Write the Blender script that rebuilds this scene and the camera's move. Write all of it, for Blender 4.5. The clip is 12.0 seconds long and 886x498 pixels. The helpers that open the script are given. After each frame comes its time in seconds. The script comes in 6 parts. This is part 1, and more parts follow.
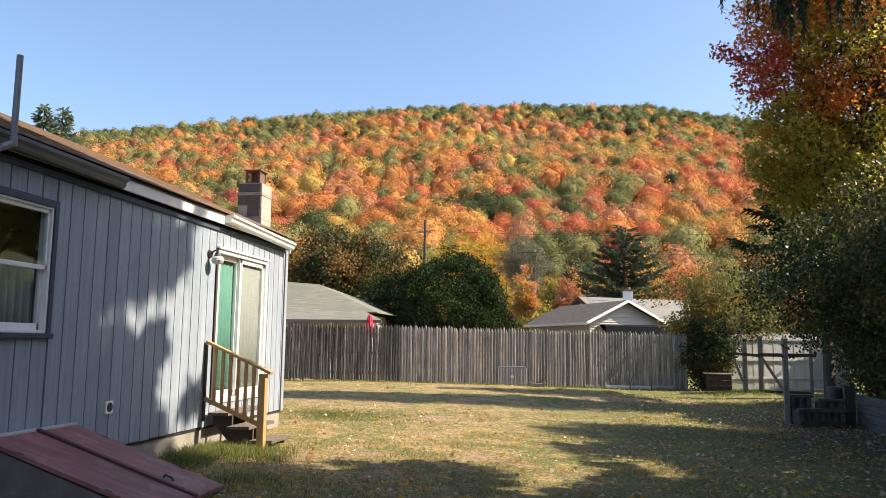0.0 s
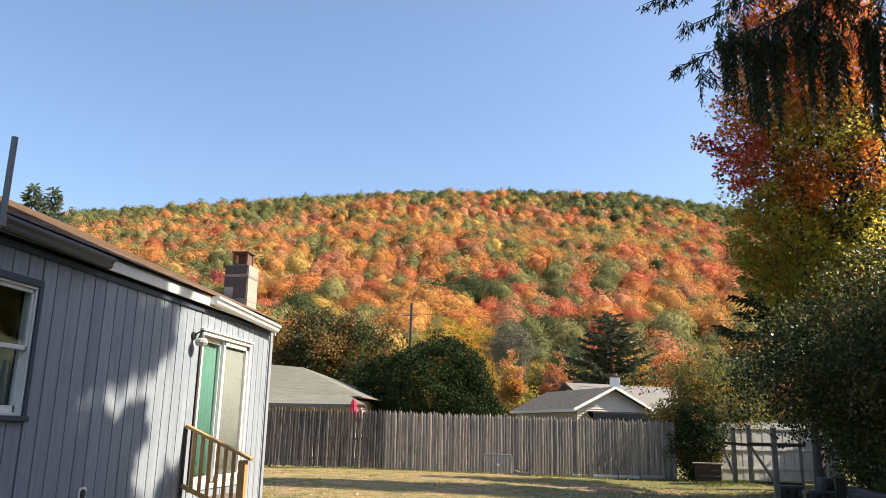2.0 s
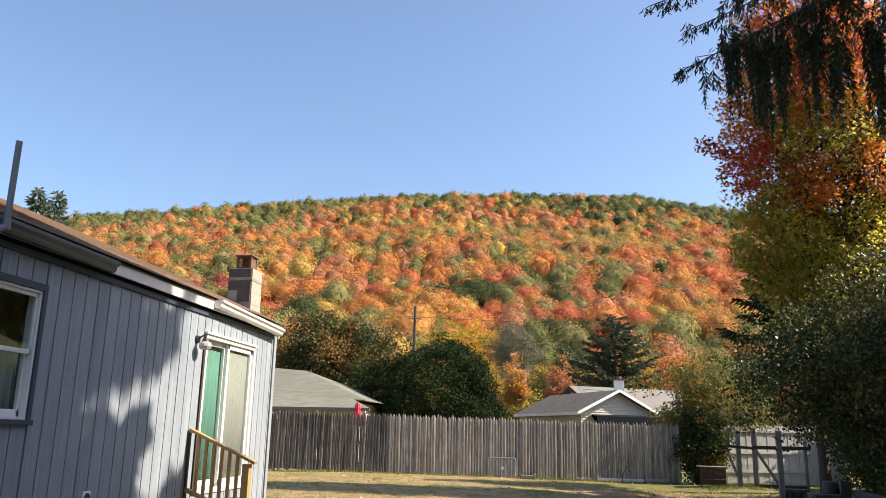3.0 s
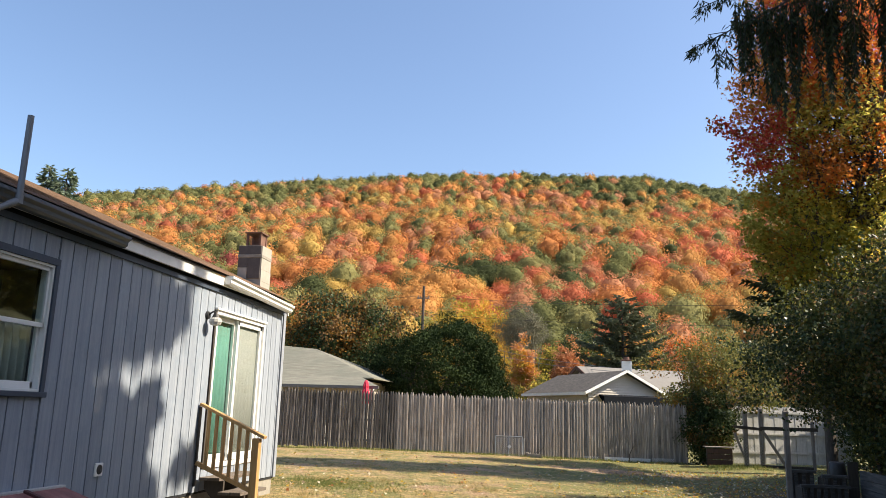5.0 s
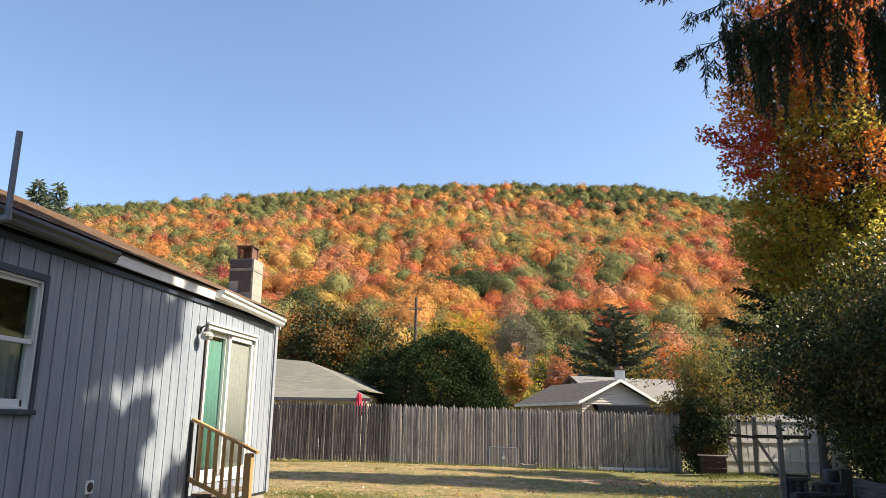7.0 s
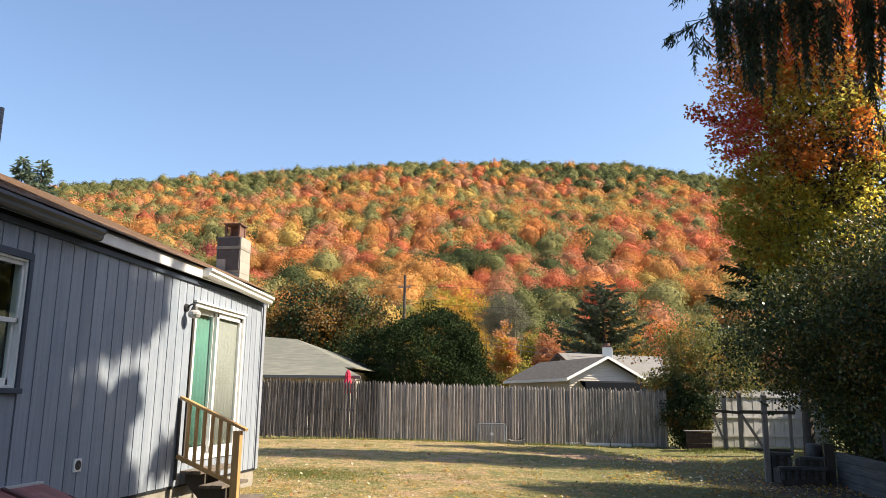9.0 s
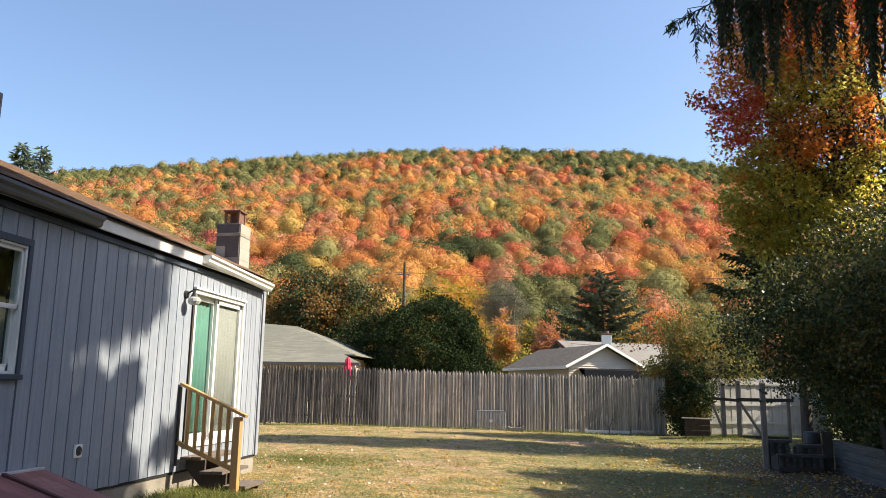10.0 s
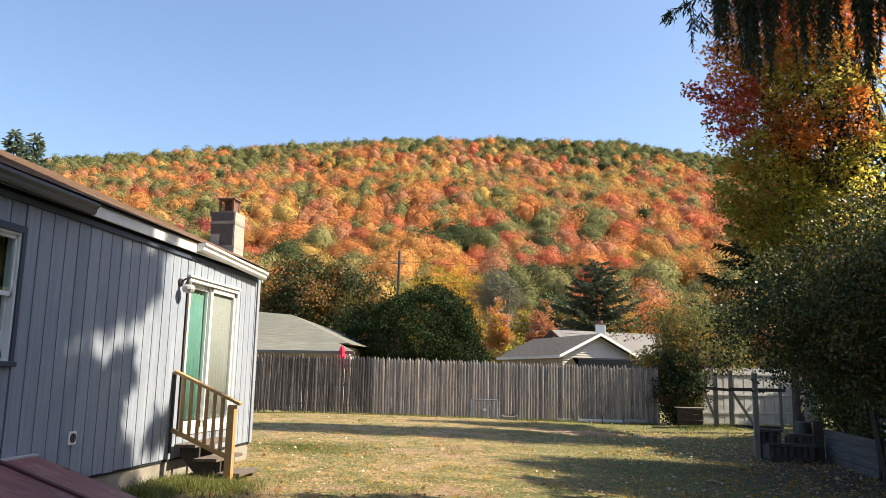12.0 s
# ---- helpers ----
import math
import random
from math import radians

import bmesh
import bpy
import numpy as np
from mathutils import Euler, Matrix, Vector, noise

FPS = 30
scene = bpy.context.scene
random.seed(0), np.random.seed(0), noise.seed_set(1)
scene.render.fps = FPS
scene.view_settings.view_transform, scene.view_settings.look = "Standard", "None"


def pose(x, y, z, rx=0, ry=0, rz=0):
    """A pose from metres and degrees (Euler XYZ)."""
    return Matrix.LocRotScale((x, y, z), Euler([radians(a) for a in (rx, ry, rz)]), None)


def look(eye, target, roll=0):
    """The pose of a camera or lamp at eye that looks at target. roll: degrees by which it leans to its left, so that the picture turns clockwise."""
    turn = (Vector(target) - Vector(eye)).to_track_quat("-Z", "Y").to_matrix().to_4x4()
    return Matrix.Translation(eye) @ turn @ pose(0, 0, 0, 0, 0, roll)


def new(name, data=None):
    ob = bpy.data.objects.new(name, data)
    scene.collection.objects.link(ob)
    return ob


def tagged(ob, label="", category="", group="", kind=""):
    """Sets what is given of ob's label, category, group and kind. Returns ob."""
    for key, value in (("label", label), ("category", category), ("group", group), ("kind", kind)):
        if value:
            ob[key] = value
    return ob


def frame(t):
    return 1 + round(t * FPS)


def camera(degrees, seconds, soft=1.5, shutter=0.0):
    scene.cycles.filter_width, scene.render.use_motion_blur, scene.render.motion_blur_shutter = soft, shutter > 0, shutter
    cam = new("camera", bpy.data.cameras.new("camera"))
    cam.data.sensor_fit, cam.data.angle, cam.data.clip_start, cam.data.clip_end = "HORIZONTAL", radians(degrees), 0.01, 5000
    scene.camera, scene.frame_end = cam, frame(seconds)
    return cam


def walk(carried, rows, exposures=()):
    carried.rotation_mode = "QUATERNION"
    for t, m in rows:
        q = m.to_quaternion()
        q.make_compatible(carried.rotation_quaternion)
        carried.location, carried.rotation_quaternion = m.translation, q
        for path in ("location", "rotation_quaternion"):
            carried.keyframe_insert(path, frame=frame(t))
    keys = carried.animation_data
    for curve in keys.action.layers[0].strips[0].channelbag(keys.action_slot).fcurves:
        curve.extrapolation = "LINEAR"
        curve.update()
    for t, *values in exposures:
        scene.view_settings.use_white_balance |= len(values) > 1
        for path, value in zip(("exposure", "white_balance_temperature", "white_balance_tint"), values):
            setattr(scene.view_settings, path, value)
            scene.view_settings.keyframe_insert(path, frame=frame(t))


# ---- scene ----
cam = camera(59.6, 12.0, soft=0.8)
PATH = [
    (0, (0.052, -0.079, 1.585), (-0.2743, 1.8791, 1.8281), 0.71),
    (0.5, (0.053, -0.097, 1.583), (-0.2644, 1.8575, 1.8615), 0.81),
    (1, (0.055, -0.090, 1.590), (-0.2557, 1.8534, 1.9463), 0.90),
    (1.5, (0.051, -0.085, 1.592), (-0.2478, 1.8466, 2.0138), 1.05),
    (2, (0.053, -0.097, 1.591), (-0.2370, 1.8288, 2.0466), 1.23),
    (2.5, (0.053, -0.091, 1.588), (-0.2396, 1.8331, 2.0499), 1.22),
    (3, (0.052, -0.093, 1.593), (-0.2468, 1.8292, 2.0563), 1.20),
    (4.8, (0.045, -0.085, 1.580), (-0.2817, 1.8395, 2.0154), 1.69),
    (5, (0.050, -0.098, 1.563), (-0.2719, 1.8321, 1.9758), 1.71),
    (5.5, (0.033, -0.077, 1.557), (-0.2817, 1.8658, 1.9108), 2.02),
    (6, (0.035, -0.098, 1.563), (-0.2689, 1.8419, 1.9431), 1.65),
    (6.5, (0.042, -0.092, 1.577), (-0.2569, 1.8412, 1.9953), 1.26),
    (8.3, (0.061, -0.091, 1.581), (-0.2424, 1.8327, 2.0349), 0.66),
    (8.5, (0.060, -0.085, 1.582), (-0.2291, 1.8468, 2.0121), 0.70),
    (9, (0.058, -0.080, 1.580), (-0.2156, 1.8640, 1.9647), 0.81),
    (9.5, (0.054, -0.077, 1.582), (-0.2165, 1.8704, 1.9496), 0.95),
    (10, (0.052, -0.072, 1.580), (-0.2209, 1.8773, 1.9328), 0.95),
    (10.5, (0.055, -0.077, 1.580), (-0.2140, 1.8745, 1.9242), 0.97),
    (11, (0.053, -0.079, 1.576), (-0.2133, 1.8738, 1.9156), 1.02),
    (11.5, (0.054, -0.080, 1.578), (-0.2132, 1.8729, 1.9162), 1.24),
    (12, (0.056, -0.078, 1.578), (-0.2039, 1.8784, 1.9034), 1.15),
]
walk(cam, [(t, look(e, g, r)) for t, e, g, r in PATH],
     [(0, 1.13), (1, 1.09), (2.5, 1.06), (6.5, 1.05), (8.5, 1.06), (10, 1.08), (12, 1.10)])

# ---- world, sun, exposure ----
SUN_ELEVATION, SUN_AZIMUTH = radians(40), radians(5)      # azimuth from +x towards +y
sun_way = Vector((math.cos(SUN_ELEVATION) * math.cos(SUN_AZIMUTH),
                  math.cos(SUN_ELEVATION) * math.sin(SUN_AZIMUTH), math.sin(SUN_ELEVATION)))
world = bpy.data.worlds.new("world")
scene.world = world
world.use_nodes = True
wn, wl = world.node_tree.nodes, world.node_tree.links
wn.clear()
sky = wn.new("ShaderNodeTexSky")
sky.sky_type = "NISHITA"
sky.sun_disc = False
sky.sun_elevation = SUN_ELEVATION
sky.sun_rotation = math.pi / 2 - SUN_AZIMUTH
sky.altitude = 300
sky.air_density, sky.dust_density, sky.ozone_density = 1.0, 2.0, 2.2
sky_bg = wn.new("ShaderNodeBackground")
sky_bg.inputs["Strength"].default_value = 0.12
sky_out = wn.new("ShaderNodeOutputWorld")
sky_tint = wn.new("ShaderNodeMixRGB")
sky_tint.blend_type, sky_tint.inputs[0].default_value, sky_tint.inputs[2].default_value = "MULTIPLY", 1.0, (0.985, 0.98, 0.99, 1)
wl.new(sky.outputs[0], sky_tint.inputs[1])
wl.new(sky_tint.outputs[0], sky_bg.inputs[0])
wl.new(sky_bg.outputs[0], sky_out.inputs[0])
sun = new("sun", bpy.data.lights.new("sun", "SUN"))
sun.data.energy, sun.data.angle, sun.data.color = 5.0, radians(0.55), (1.0, 0.865, 0.665)
sun.matrix_world = look(sun_way * 60, (0, 0, 0))


# ---- materials ----
def nodes_of(name):
    m = bpy.data.materials.new(name)
    m.use_nodes = True
    m.node_tree.nodes.clear()
    return m, m.node_tree.nodes, m.node_tree.links


def ramp(n, stops):
    r = n.new("ShaderNodeValToRGB")
    el = r.color_ramp.elements
    while len(el) < len(stops):
        el.new(0.5)
    for e, (p, c) in zip(el, stops):
        e.position, e.color = p, (*c, 1)
    return r


def surface(name, stops, scale=3.0, stretch=(1, 1, 1), rough=0.7, rough_var=0.15, metal=0.0, fine=60.0, bump=0.15,
            stain=None, stain_scale=0.8, stain_cover=0.45, piece=0.0, coat=0.0, depth=0.01, spec=0.5, piece_hue=0.0):
    """A weathered surface: colour stops over a stretched grain, a second colour in broad patches, fine relief, and a shift from piece to piece."""
    m, n, l = nodes_of(name)
    out, b = n.new("ShaderNodeOutputMaterial"), n.new("ShaderNodeBsdfPrincipled")
    l.new(b.outputs[0], out.inputs[0])
    tc, mp, info = n.new("ShaderNodeTexCoord"), n.new("ShaderNodeMapping"), n.new("ShaderNodeObjectInfo")
    mp.inputs["Scale"].default_value = stretch
    shift = n.new("ShaderNodeVectorMath")
    shift.operation = "MULTIPLY_ADD"
    l.new(info.outputs["Random"], shift.inputs[0])
    shift.inputs[1].default_value = (37, 51, 23) if piece else (0, 0, 0)
    l.new(tc.outputs["Object"], shift.inputs[2])
    l.new(shift.outputs[0], mp.inputs[0])
    g = n.new("ShaderNodeTexNoise")
    g.inputs["Scale"].default_value, g.inputs["Detail"].default_value, g.inputs["Roughness"].default_value = scale, 8, 0.65
    l.new(mp.outputs[0], g.inputs["Vector"])
    r = ramp(n, stops)
    l.new(g.outputs[0], r.inputs[0])
    colour = r.outputs[0]
    if stain:
        s = n.new("ShaderNodeTexNoise")
        s.inputs["Scale"].default_value, s.inputs["Detail"].default_value, s.inputs["Roughness"].default_value = stain_scale, 6, 0.7
        l.new(shift.outputs[0], s.inputs["Vector"])
        sr = ramp(n, [(stain_cover, (0, 0, 0)), (min(1, stain_cover + 0.22), (1, 1, 1))])
        l.new(s.outputs[0], sr.inputs[0])
        mx = n.new("ShaderNodeMixRGB")
        mx.inputs[2].default_value = (*stain, 1)
        l.new(sr.outputs[0], mx.inputs[0])
        l.new(colour, mx.inputs[1])
        colour = mx.outputs[0]
    if piece:
        mr = n.new("ShaderNodeMapRange")
        mr.inputs[3].default_value, mr.inputs[4].default_value = 1 - piece, 1 + piece
        l.new(info.outputs["Random"], mr.inputs[0])
        hs = n.new("ShaderNodeHueSaturation")
        l.new(mr.outputs[0], hs.inputs["Value"])
        if piece_hue:
            mh = n.new("ShaderNodeMapRange")
            mh.inputs[3].default_value, mh.inputs[4].default_value = 1 - piece_hue, 1 + piece_hue
            l.new(info.outputs["Random"], mh.inputs[0])
            l.new(mh.outputs[0], hs.inputs["Saturation"])
        l.new(colour, hs.inputs["Color"])
        colour = hs.outputs[0]
    l.new(colour, b.inputs["Base Color"])
    rr = n.new("ShaderNodeMapRange")
    rr.inputs[3].default_value, rr.inputs[4].default_value = max(0.02, rough - rough_var), min(1, rough + rough_var)
    l.new(g.outputs[0], rr.inputs[0])
    l.new(rr.outputs[0], b.inputs["Roughness"])
    b.inputs["Metallic"].default_value = metal
    b.inputs["Coat Weight"].default_value = coat
    b.inputs["Specular IOR Level"].default_value = spec
    if bump:
        f = n.new("ShaderNodeTexNoise")
        f.inputs["Scale"].default_value, f.inputs["Detail"].default_value = fine, 5
        l.new(mp.outputs[0], f.inputs["Vector"])
        bp = n.new("ShaderNodeBump")
        bp.inputs["Strength"].default_value, bp.inputs["Distance"].default_value = bump, depth
        l.new(f.outputs[0], bp.inputs["Height"])
        l.new(bp.outputs[0], b.inputs["Normal"])
    return m


def foliage(name, stops, through_light=0.35, rough=0.55, patch_scale=0.25, patch=0.25, spec=0.3, relief=0.0):
    """Leaves: colour by leaf, a broad shift over the crown, and light that comes through; relief for masses of leaves far off."""
    m, n, l = nodes_of(name)
    out, b = n.new("ShaderNodeOutputMaterial"), n.new("ShaderNodeBsdfPrincipled")
    geo, tc, no = n.new("ShaderNodeNewGeometry"), n.new("ShaderNodeTexCoord"), n.new("ShaderNodeTexNoise")
    no.inputs["Scale"].default_value, no.inputs["Detail"].default_value = patch_scale, 3
    l.new(tc.outputs["Object"], no.inputs["Vector"])
    mr = n.new("ShaderNodeMapRange")
    mr.inputs[1].default_value, mr.inputs[2].default_value = 0.25, 0.75
    mr.inputs[3].default_value, mr.inputs[4].default_value = -patch, patch
    l.new(no.outputs[0], mr.inputs[0])
    ad = n.new("ShaderNodeMath")
    ad.operation, ad.use_clamp = "ADD", True
    l.new(geo.outputs["Random Per Island"], ad.inputs[0])
    l.new(mr.outputs[0], ad.inputs[1])
    r = ramp(n, stops)
    l.new(ad.outputs[0], r.inputs[0])
    l.new(r.outputs[0], b.inputs["Base Color"])
    b.inputs["Roughness"].default_value = rough
    b.inputs["Specular IOR Level"].default_value = spec
    t = n.new("ShaderNodeBsdfTranslucent")
    l.new(r.outputs[0], t.inputs[0])
    mx = n.new("ShaderNodeMixShader")
    mx.inputs[0].default_value = through_light
    l.new(b.outputs[0], mx.inputs[1])
    l.new(t.outputs[0], mx.inputs[2])
    l.new(mx.outputs[0], out.inputs[0])
    if relief:
        f, bp = n.new("ShaderNodeTexNoise"), n.new("ShaderNodeBump")
        f.inputs["Scale"].default_value, f.inputs["Detail"].default_value, f.inputs["Roughness"].default_value = 0.9, 4, 0.7
        bp.inputs["Strength"].default_value, bp.inputs["Distance"].default_value = 0.9, relief
        l.new(tc.outputs["Object"], f.inputs["Vector"])
        l.new(f.outputs[0], bp.inputs["Height"])
        l.new(bp.outputs[0], b.inputs["Normal"])
        l.new(bp.outputs[0], t.inputs["Normal"])
    return m


def glass(name, tint=(0.9, 0.95, 0.93), gloss=0.12):
    """A window pane: mostly clear, with a mirror's share that grows at a grazing angle."""
    m, n, l = nodes_of(name)
    out, tr, gl, mx, fr = (n.new(k) for k in ("ShaderNodeOutputMaterial", "ShaderNodeBsdfTransparent", "ShaderNodeBsdfGlossy", "ShaderNodeMixShader", "ShaderNodeMapRange"))
    lw, pw = n.new("ShaderNodeLayerWeight"), n.new("ShaderNodeMath")
    tr.inputs[0].default_value = (*tint, 1)
    gl.inputs["Roughness"].default_value = 0.02
    lw.inputs[0].default_value = 0.5
    pw.operation, pw.inputs[1].default_value = "POWER", 3.0
    fr.inputs[3].default_value, fr.inputs[4].default_value = 0.05, 0.05 + gloss * 2.4
    l.new(lw.outputs["Facing"], pw.inputs[0])
    l.new(pw.outputs[0], fr.inputs[0])
    l.new(fr.outputs[0], mx.inputs[0])
    l.new(tr.outputs[0], mx.inputs[1])
    l.new(gl.outputs[0], mx.inputs[2])
    l.new(mx.outputs[0], out.inputs[0])
    return m


SIDING = surface("siding_paint", [(0.25, (0.22, 0.245, 0.29)), (0.5, (0.265, 0.29, 0.34)), (0.8, (0.31, 0.335, 0.38))], 5, (3, 3, 0.35), 0.75,
                 fine=70, bump=0.35, stain=(0.21, 0.225, 0.255), stain_scale=1.6, stain_cover=0.58)
GROOVE = surface("siding_groove", [(0.3, (0.010, 0.011, 0.014)), (0.7, (0.02, 0.022, 0.028))], 8, rough=0.9)
# Dark canvas blackened further: the shade it sits in is in its colour.
AWNING = surface("shade_dark_awning", [(0.2, (0.006, 0.008, 0.011)), (0.8, (0.012, 0.014, 0.02))], 5, rough=0.95, spec=0.1)
TRIM_BLUE = surface("blue_trim_paint", [(0.3, (0.035, 0.05, 0.08)), (0.7, (0.06, 0.08, 0.115))], 6, (1, 1, 0.3), 0.6)
WHITE = surface("white_paint", [(0.2, (0.66, 0.66, 0.64)), (0.6, (0.80, 0.80, 0.78))], 4, rough=0.5, stain=(0.55, 0.54, 0.5), stain_scale=2.5, stain_cover=0.62, bump=0.08)
# White greyed for dirt, and on the fence for dappled shade too.
GREYED_WHITE = surface("greyed_white_board", [(0.2, (0.36, 0.36, 0.36)), (0.6, (0.50, 0.50, 0.50))], 4, (4, 4, 0.6), rough=0.85, stain=(0.28, 0.27, 0.25), stain_scale=1.5, stain_cover=0.55, bump=0.15)
VINYL = surface("white_vinyl", [(0.2, (0.72, 0.73, 0.72)), (0.7, (0.82, 0.82, 0.81))], 3, rough=0.35, bump=0.03)
# Dull metal, darkened for the shaded gutter; the sunlit one takes WHITE.
GUTTER = surface("shade_dark_gutter", [(0.2, (0.065, 0.075, 0.09)), (0.6, (0.115, 0.13, 0.15)), (0.9, (0.24, 0.245, 0.25))], 6, (1, 0.3, 2), 0.42, metal=0.1, stain=(0.05, 0.052, 0.058), stain_scale=4, stain_cover=0.58)
SHINGLE = surface("brown_shingle", [(0.2, (0.13, 0.08, 0.055)), (0.5, (0.22, 0.145, 0.10)), (0.85, (0.31, 0.22, 0.16))], 14, rough=0.95, fine=220, bump=0.6, piece=0.18)
CONCRETE = surface("concrete", [(0.2, (0.17, 0.16, 0.13)), (0.5, (0.27, 0.25, 0.215)), (0.85, (0.36, 0.34, 0.295))], 5, rough=0.95, fine=60, bump=0.5, stain=(0.19, 0.18, 0.15), stain_scale=2.2, stain_cover=0.55)
PALE_BLOCK = surface("pale_cement_block", [(0.2, (0.28, 0.258, 0.225)), (0.6, (0.36, 0.335, 0.295)), (0.9, (0.43, 0.405, 0.36))], 6, rough=0.9, fine=60, bump=0.2, depth=0.004, stain=(0.235, 0.205, 0.18), stain_scale=3, stain_cover=0.6)
TAR = surface("tarred_render", [(0.2, (0.06, 0.052, 0.05)), (0.6, (0.10, 0.09, 0.086)), (0.9, (0.15, 0.136, 0.128))], 6, rough=0.9, fine=60, bump=0.25, depth=0.004)
BLOCK_DARK = surface("dark_render", [(0.2, (0.13, 0.105, 0.095)), (0.6, (0.19, 0.16, 0.148)), (0.9, (0.26, 0.225, 0.205))], 6, rough=0.95, fine=50, bump=0.6, stain=(0.31, 0.275, 0.25), stain_scale=3, stain_cover=0.58)
RUST = surface("rusty_cap", [(0.2, (0.09, 0.045, 0.032)), (0.6, (0.17, 0.09, 0.065)), (0.9, (0.24, 0.15, 0.115))], 9, rough=0.85, bump=0.4)
PIPE = surface("grey_pipe", [(0.2, (0.16, 0.165, 0.18)), (0.7, (0.25, 0.255, 0.27))], 6, (1, 1, 0.3), rough=0.5, metal=0.3)
NEW_WOOD = surface("treated_wood", [(0.2, (0.30, 0.165, 0.06)), (0.5, (0.42, 0.25, 0.10)), (0.8, (0.52, 0.33, 0.15))], 5, (6, 6, 1), rough=0.8, fine=50, bump=0.25, stain=(0.26, 0.18, 0.11), stain_scale=4, stain_cover=0.6)
TREAD = surface("brown_tread", [(0.2, (0.07, 0.055, 0.043)), (0.5, (0.13, 0.105, 0.085)), (0.8, (0.22, 0.185, 0.15))], 3, (9, 2, 9), rough=0.92, fine=60, bump=0.45)
GREY_WOOD = surface("weathered_board", [(0.2, (0.10, 0.085, 0.075)), (0.5, (0.21, 0.185, 0.165)), (0.8, (0.33, 0.30, 0.27))], 3, (9, 9, 0.7), rough=0.92, fine=60, bump=0.45, stain=(0.10, 0.08, 0.065), stain_scale=1.4, stain_cover=0.55)
PICKET = surface("weathered_picket", [(0.3, (0.095, 0.08, 0.07)), (0.5, (0.28, 0.243, 0.214)), (0.7, (0.58, 0.53, 0.48))], 2.5, (26, 26, 1.0), rough=0.93, fine=50, bump=0.4,
                 stain=(0.075, 0.058, 0.05), stain_scale=2.4, stain_cover=0.55, piece=0.36, piece_hue=0.35)
OLD_PICKET = surface("blackened_picket", [(0.3, (0.02, 0.017, 0.016)), (0.5, (0.09, 0.08, 0.074)), (0.7, (0.34, 0.32, 0.30))], 2.5, (26, 26, 1.0), rough=0.93, fine=50, bump=0.4,
                     stain=(0.04, 0.033, 0.03), stain_scale=2.4, stain_cover=0.5, piece=0.4, piece_hue=0.3)
DARK_WOOD = surface("dark_old_wood", [(0.2, (0.03, 0.025, 0.021)), (0.6, (0.062, 0.052, 0.043)), (0.9, (0.12, 0.10, 0.083))], 4, (6, 6, 1), rough=0.92, bump=0.4)
RED_PAINT = surface("worn_red_paint", [(0.3, (0.10, 0.038, 0.036)), (0.5, (0.235, 0.092, 0.083)), (0.7, (0.40, 0.18, 0.16))], 2.2, (0.5, 3, 1), rough=0.6, rough_var=0.25, fine=60, bump=0.45,
                    stain=(0.40, 0.25, 0.22), stain_scale=1.7, stain_cover=0.54)
RED_BROWN = surface("brown_red_board", [(0.2, (0.05, 0.028, 0.02)), (0.7, (0.11, 0.06, 0.043))], 5, (6, 6, 1), rough=0.9, bump=0.3)
RED_EDGE = surface("red_edge_paint", [(0.2, (0.07, 0.025, 0.023)), (0.7, (0.12, 0.04, 0.038))], 5, rough=0.6)
TEAL = surface("teal_curtain", [(0.2, (0.085, 0.20, 0.175)), (0.7, (0.13, 0.29, 0.25))], 4, rough=0.9, fine=200)
SHEER = surface("sheer_curtain", [(0.2, (0.265, 0.255, 0.25)), (0.7, (0.335, 0.325, 0.32))], 4, (5, 5, 0.5), rough=0.95, fine=200)
NET = surface("net_curtain", [(0.2, (0.26, 0.27, 0.265)), (0.7, (0.42, 0.43, 0.42))], 4, (6, 6, 0.4), rough=0.95, fine=200)
JAR = surface("milky_glass", [(0.2, (0.34, 0.335, 0.32)), (0.7, (0.50, 0.495, 0.475))], 9, rough=0.15, bump=0.1)
ROOM = surface("room_wall", [(0.2, (0.22, 0.20, 0.18)), (0.7, (0.3, 0.28, 0.25))], 2, rough=0.9)
PANE = glass("window_glass")
IRON = surface("black_iron", [(0.2, (0.03, 0.03, 0.032)), (0.8, (0.07, 0.07, 0.07))], 8, rough=0.5, metal=0.6)
GALV = surface("galvanised_wire", [(0.2, (0.30, 0.31, 0.31)), (0.8, (0.46, 0.47, 0.47))], 12, rough=0.45, metal=0.7)
ROOF_GREY = surface("grey_green_shingle", [(0.32, (0.105, 0.10, 0.078)), (0.5, (0.17, 0.165, 0.13)), (0.68, (0.245, 0.24, 0.195))], 2.6, (0.6, 3.2, 9), rough=0.95, fine=40, bump=0.5, stain=(0.14, 0.145, 0.115), stain_scale=0.9)
ROOF_DARK = surface("dark_grey_shingle", [(0.32, (0.05, 0.042, 0.035)), (0.5, (0.092, 0.08, 0.067)), (0.68, (0.15, 0.132, 0.112))], 2.6, (1.5, 1.5, 9), rough=0.95, fine=40, bump=0.5)
ROOF_PALE = surface("pale_grey_shingle", [(0.2, (0.15, 0.14, 0.13)), (0.85, (0.22, 0.21, 0.195))], 2.2, rough=0.95, fine=40, bump=0.4)
CREAM = surface("cream_vinyl_siding", [(0.2, (0.40, 0.36, 0.31)), (0.8, (0.50, 0.455, 0.395))], 2, rough=0.55, bump=0.05)
RED_CLOTH = surface("crimson_canvas", [(0.2, (0.50, 0.02, 0.05)), (0.8, (0.66, 0.04, 0.09))], 6, rough=0.9)
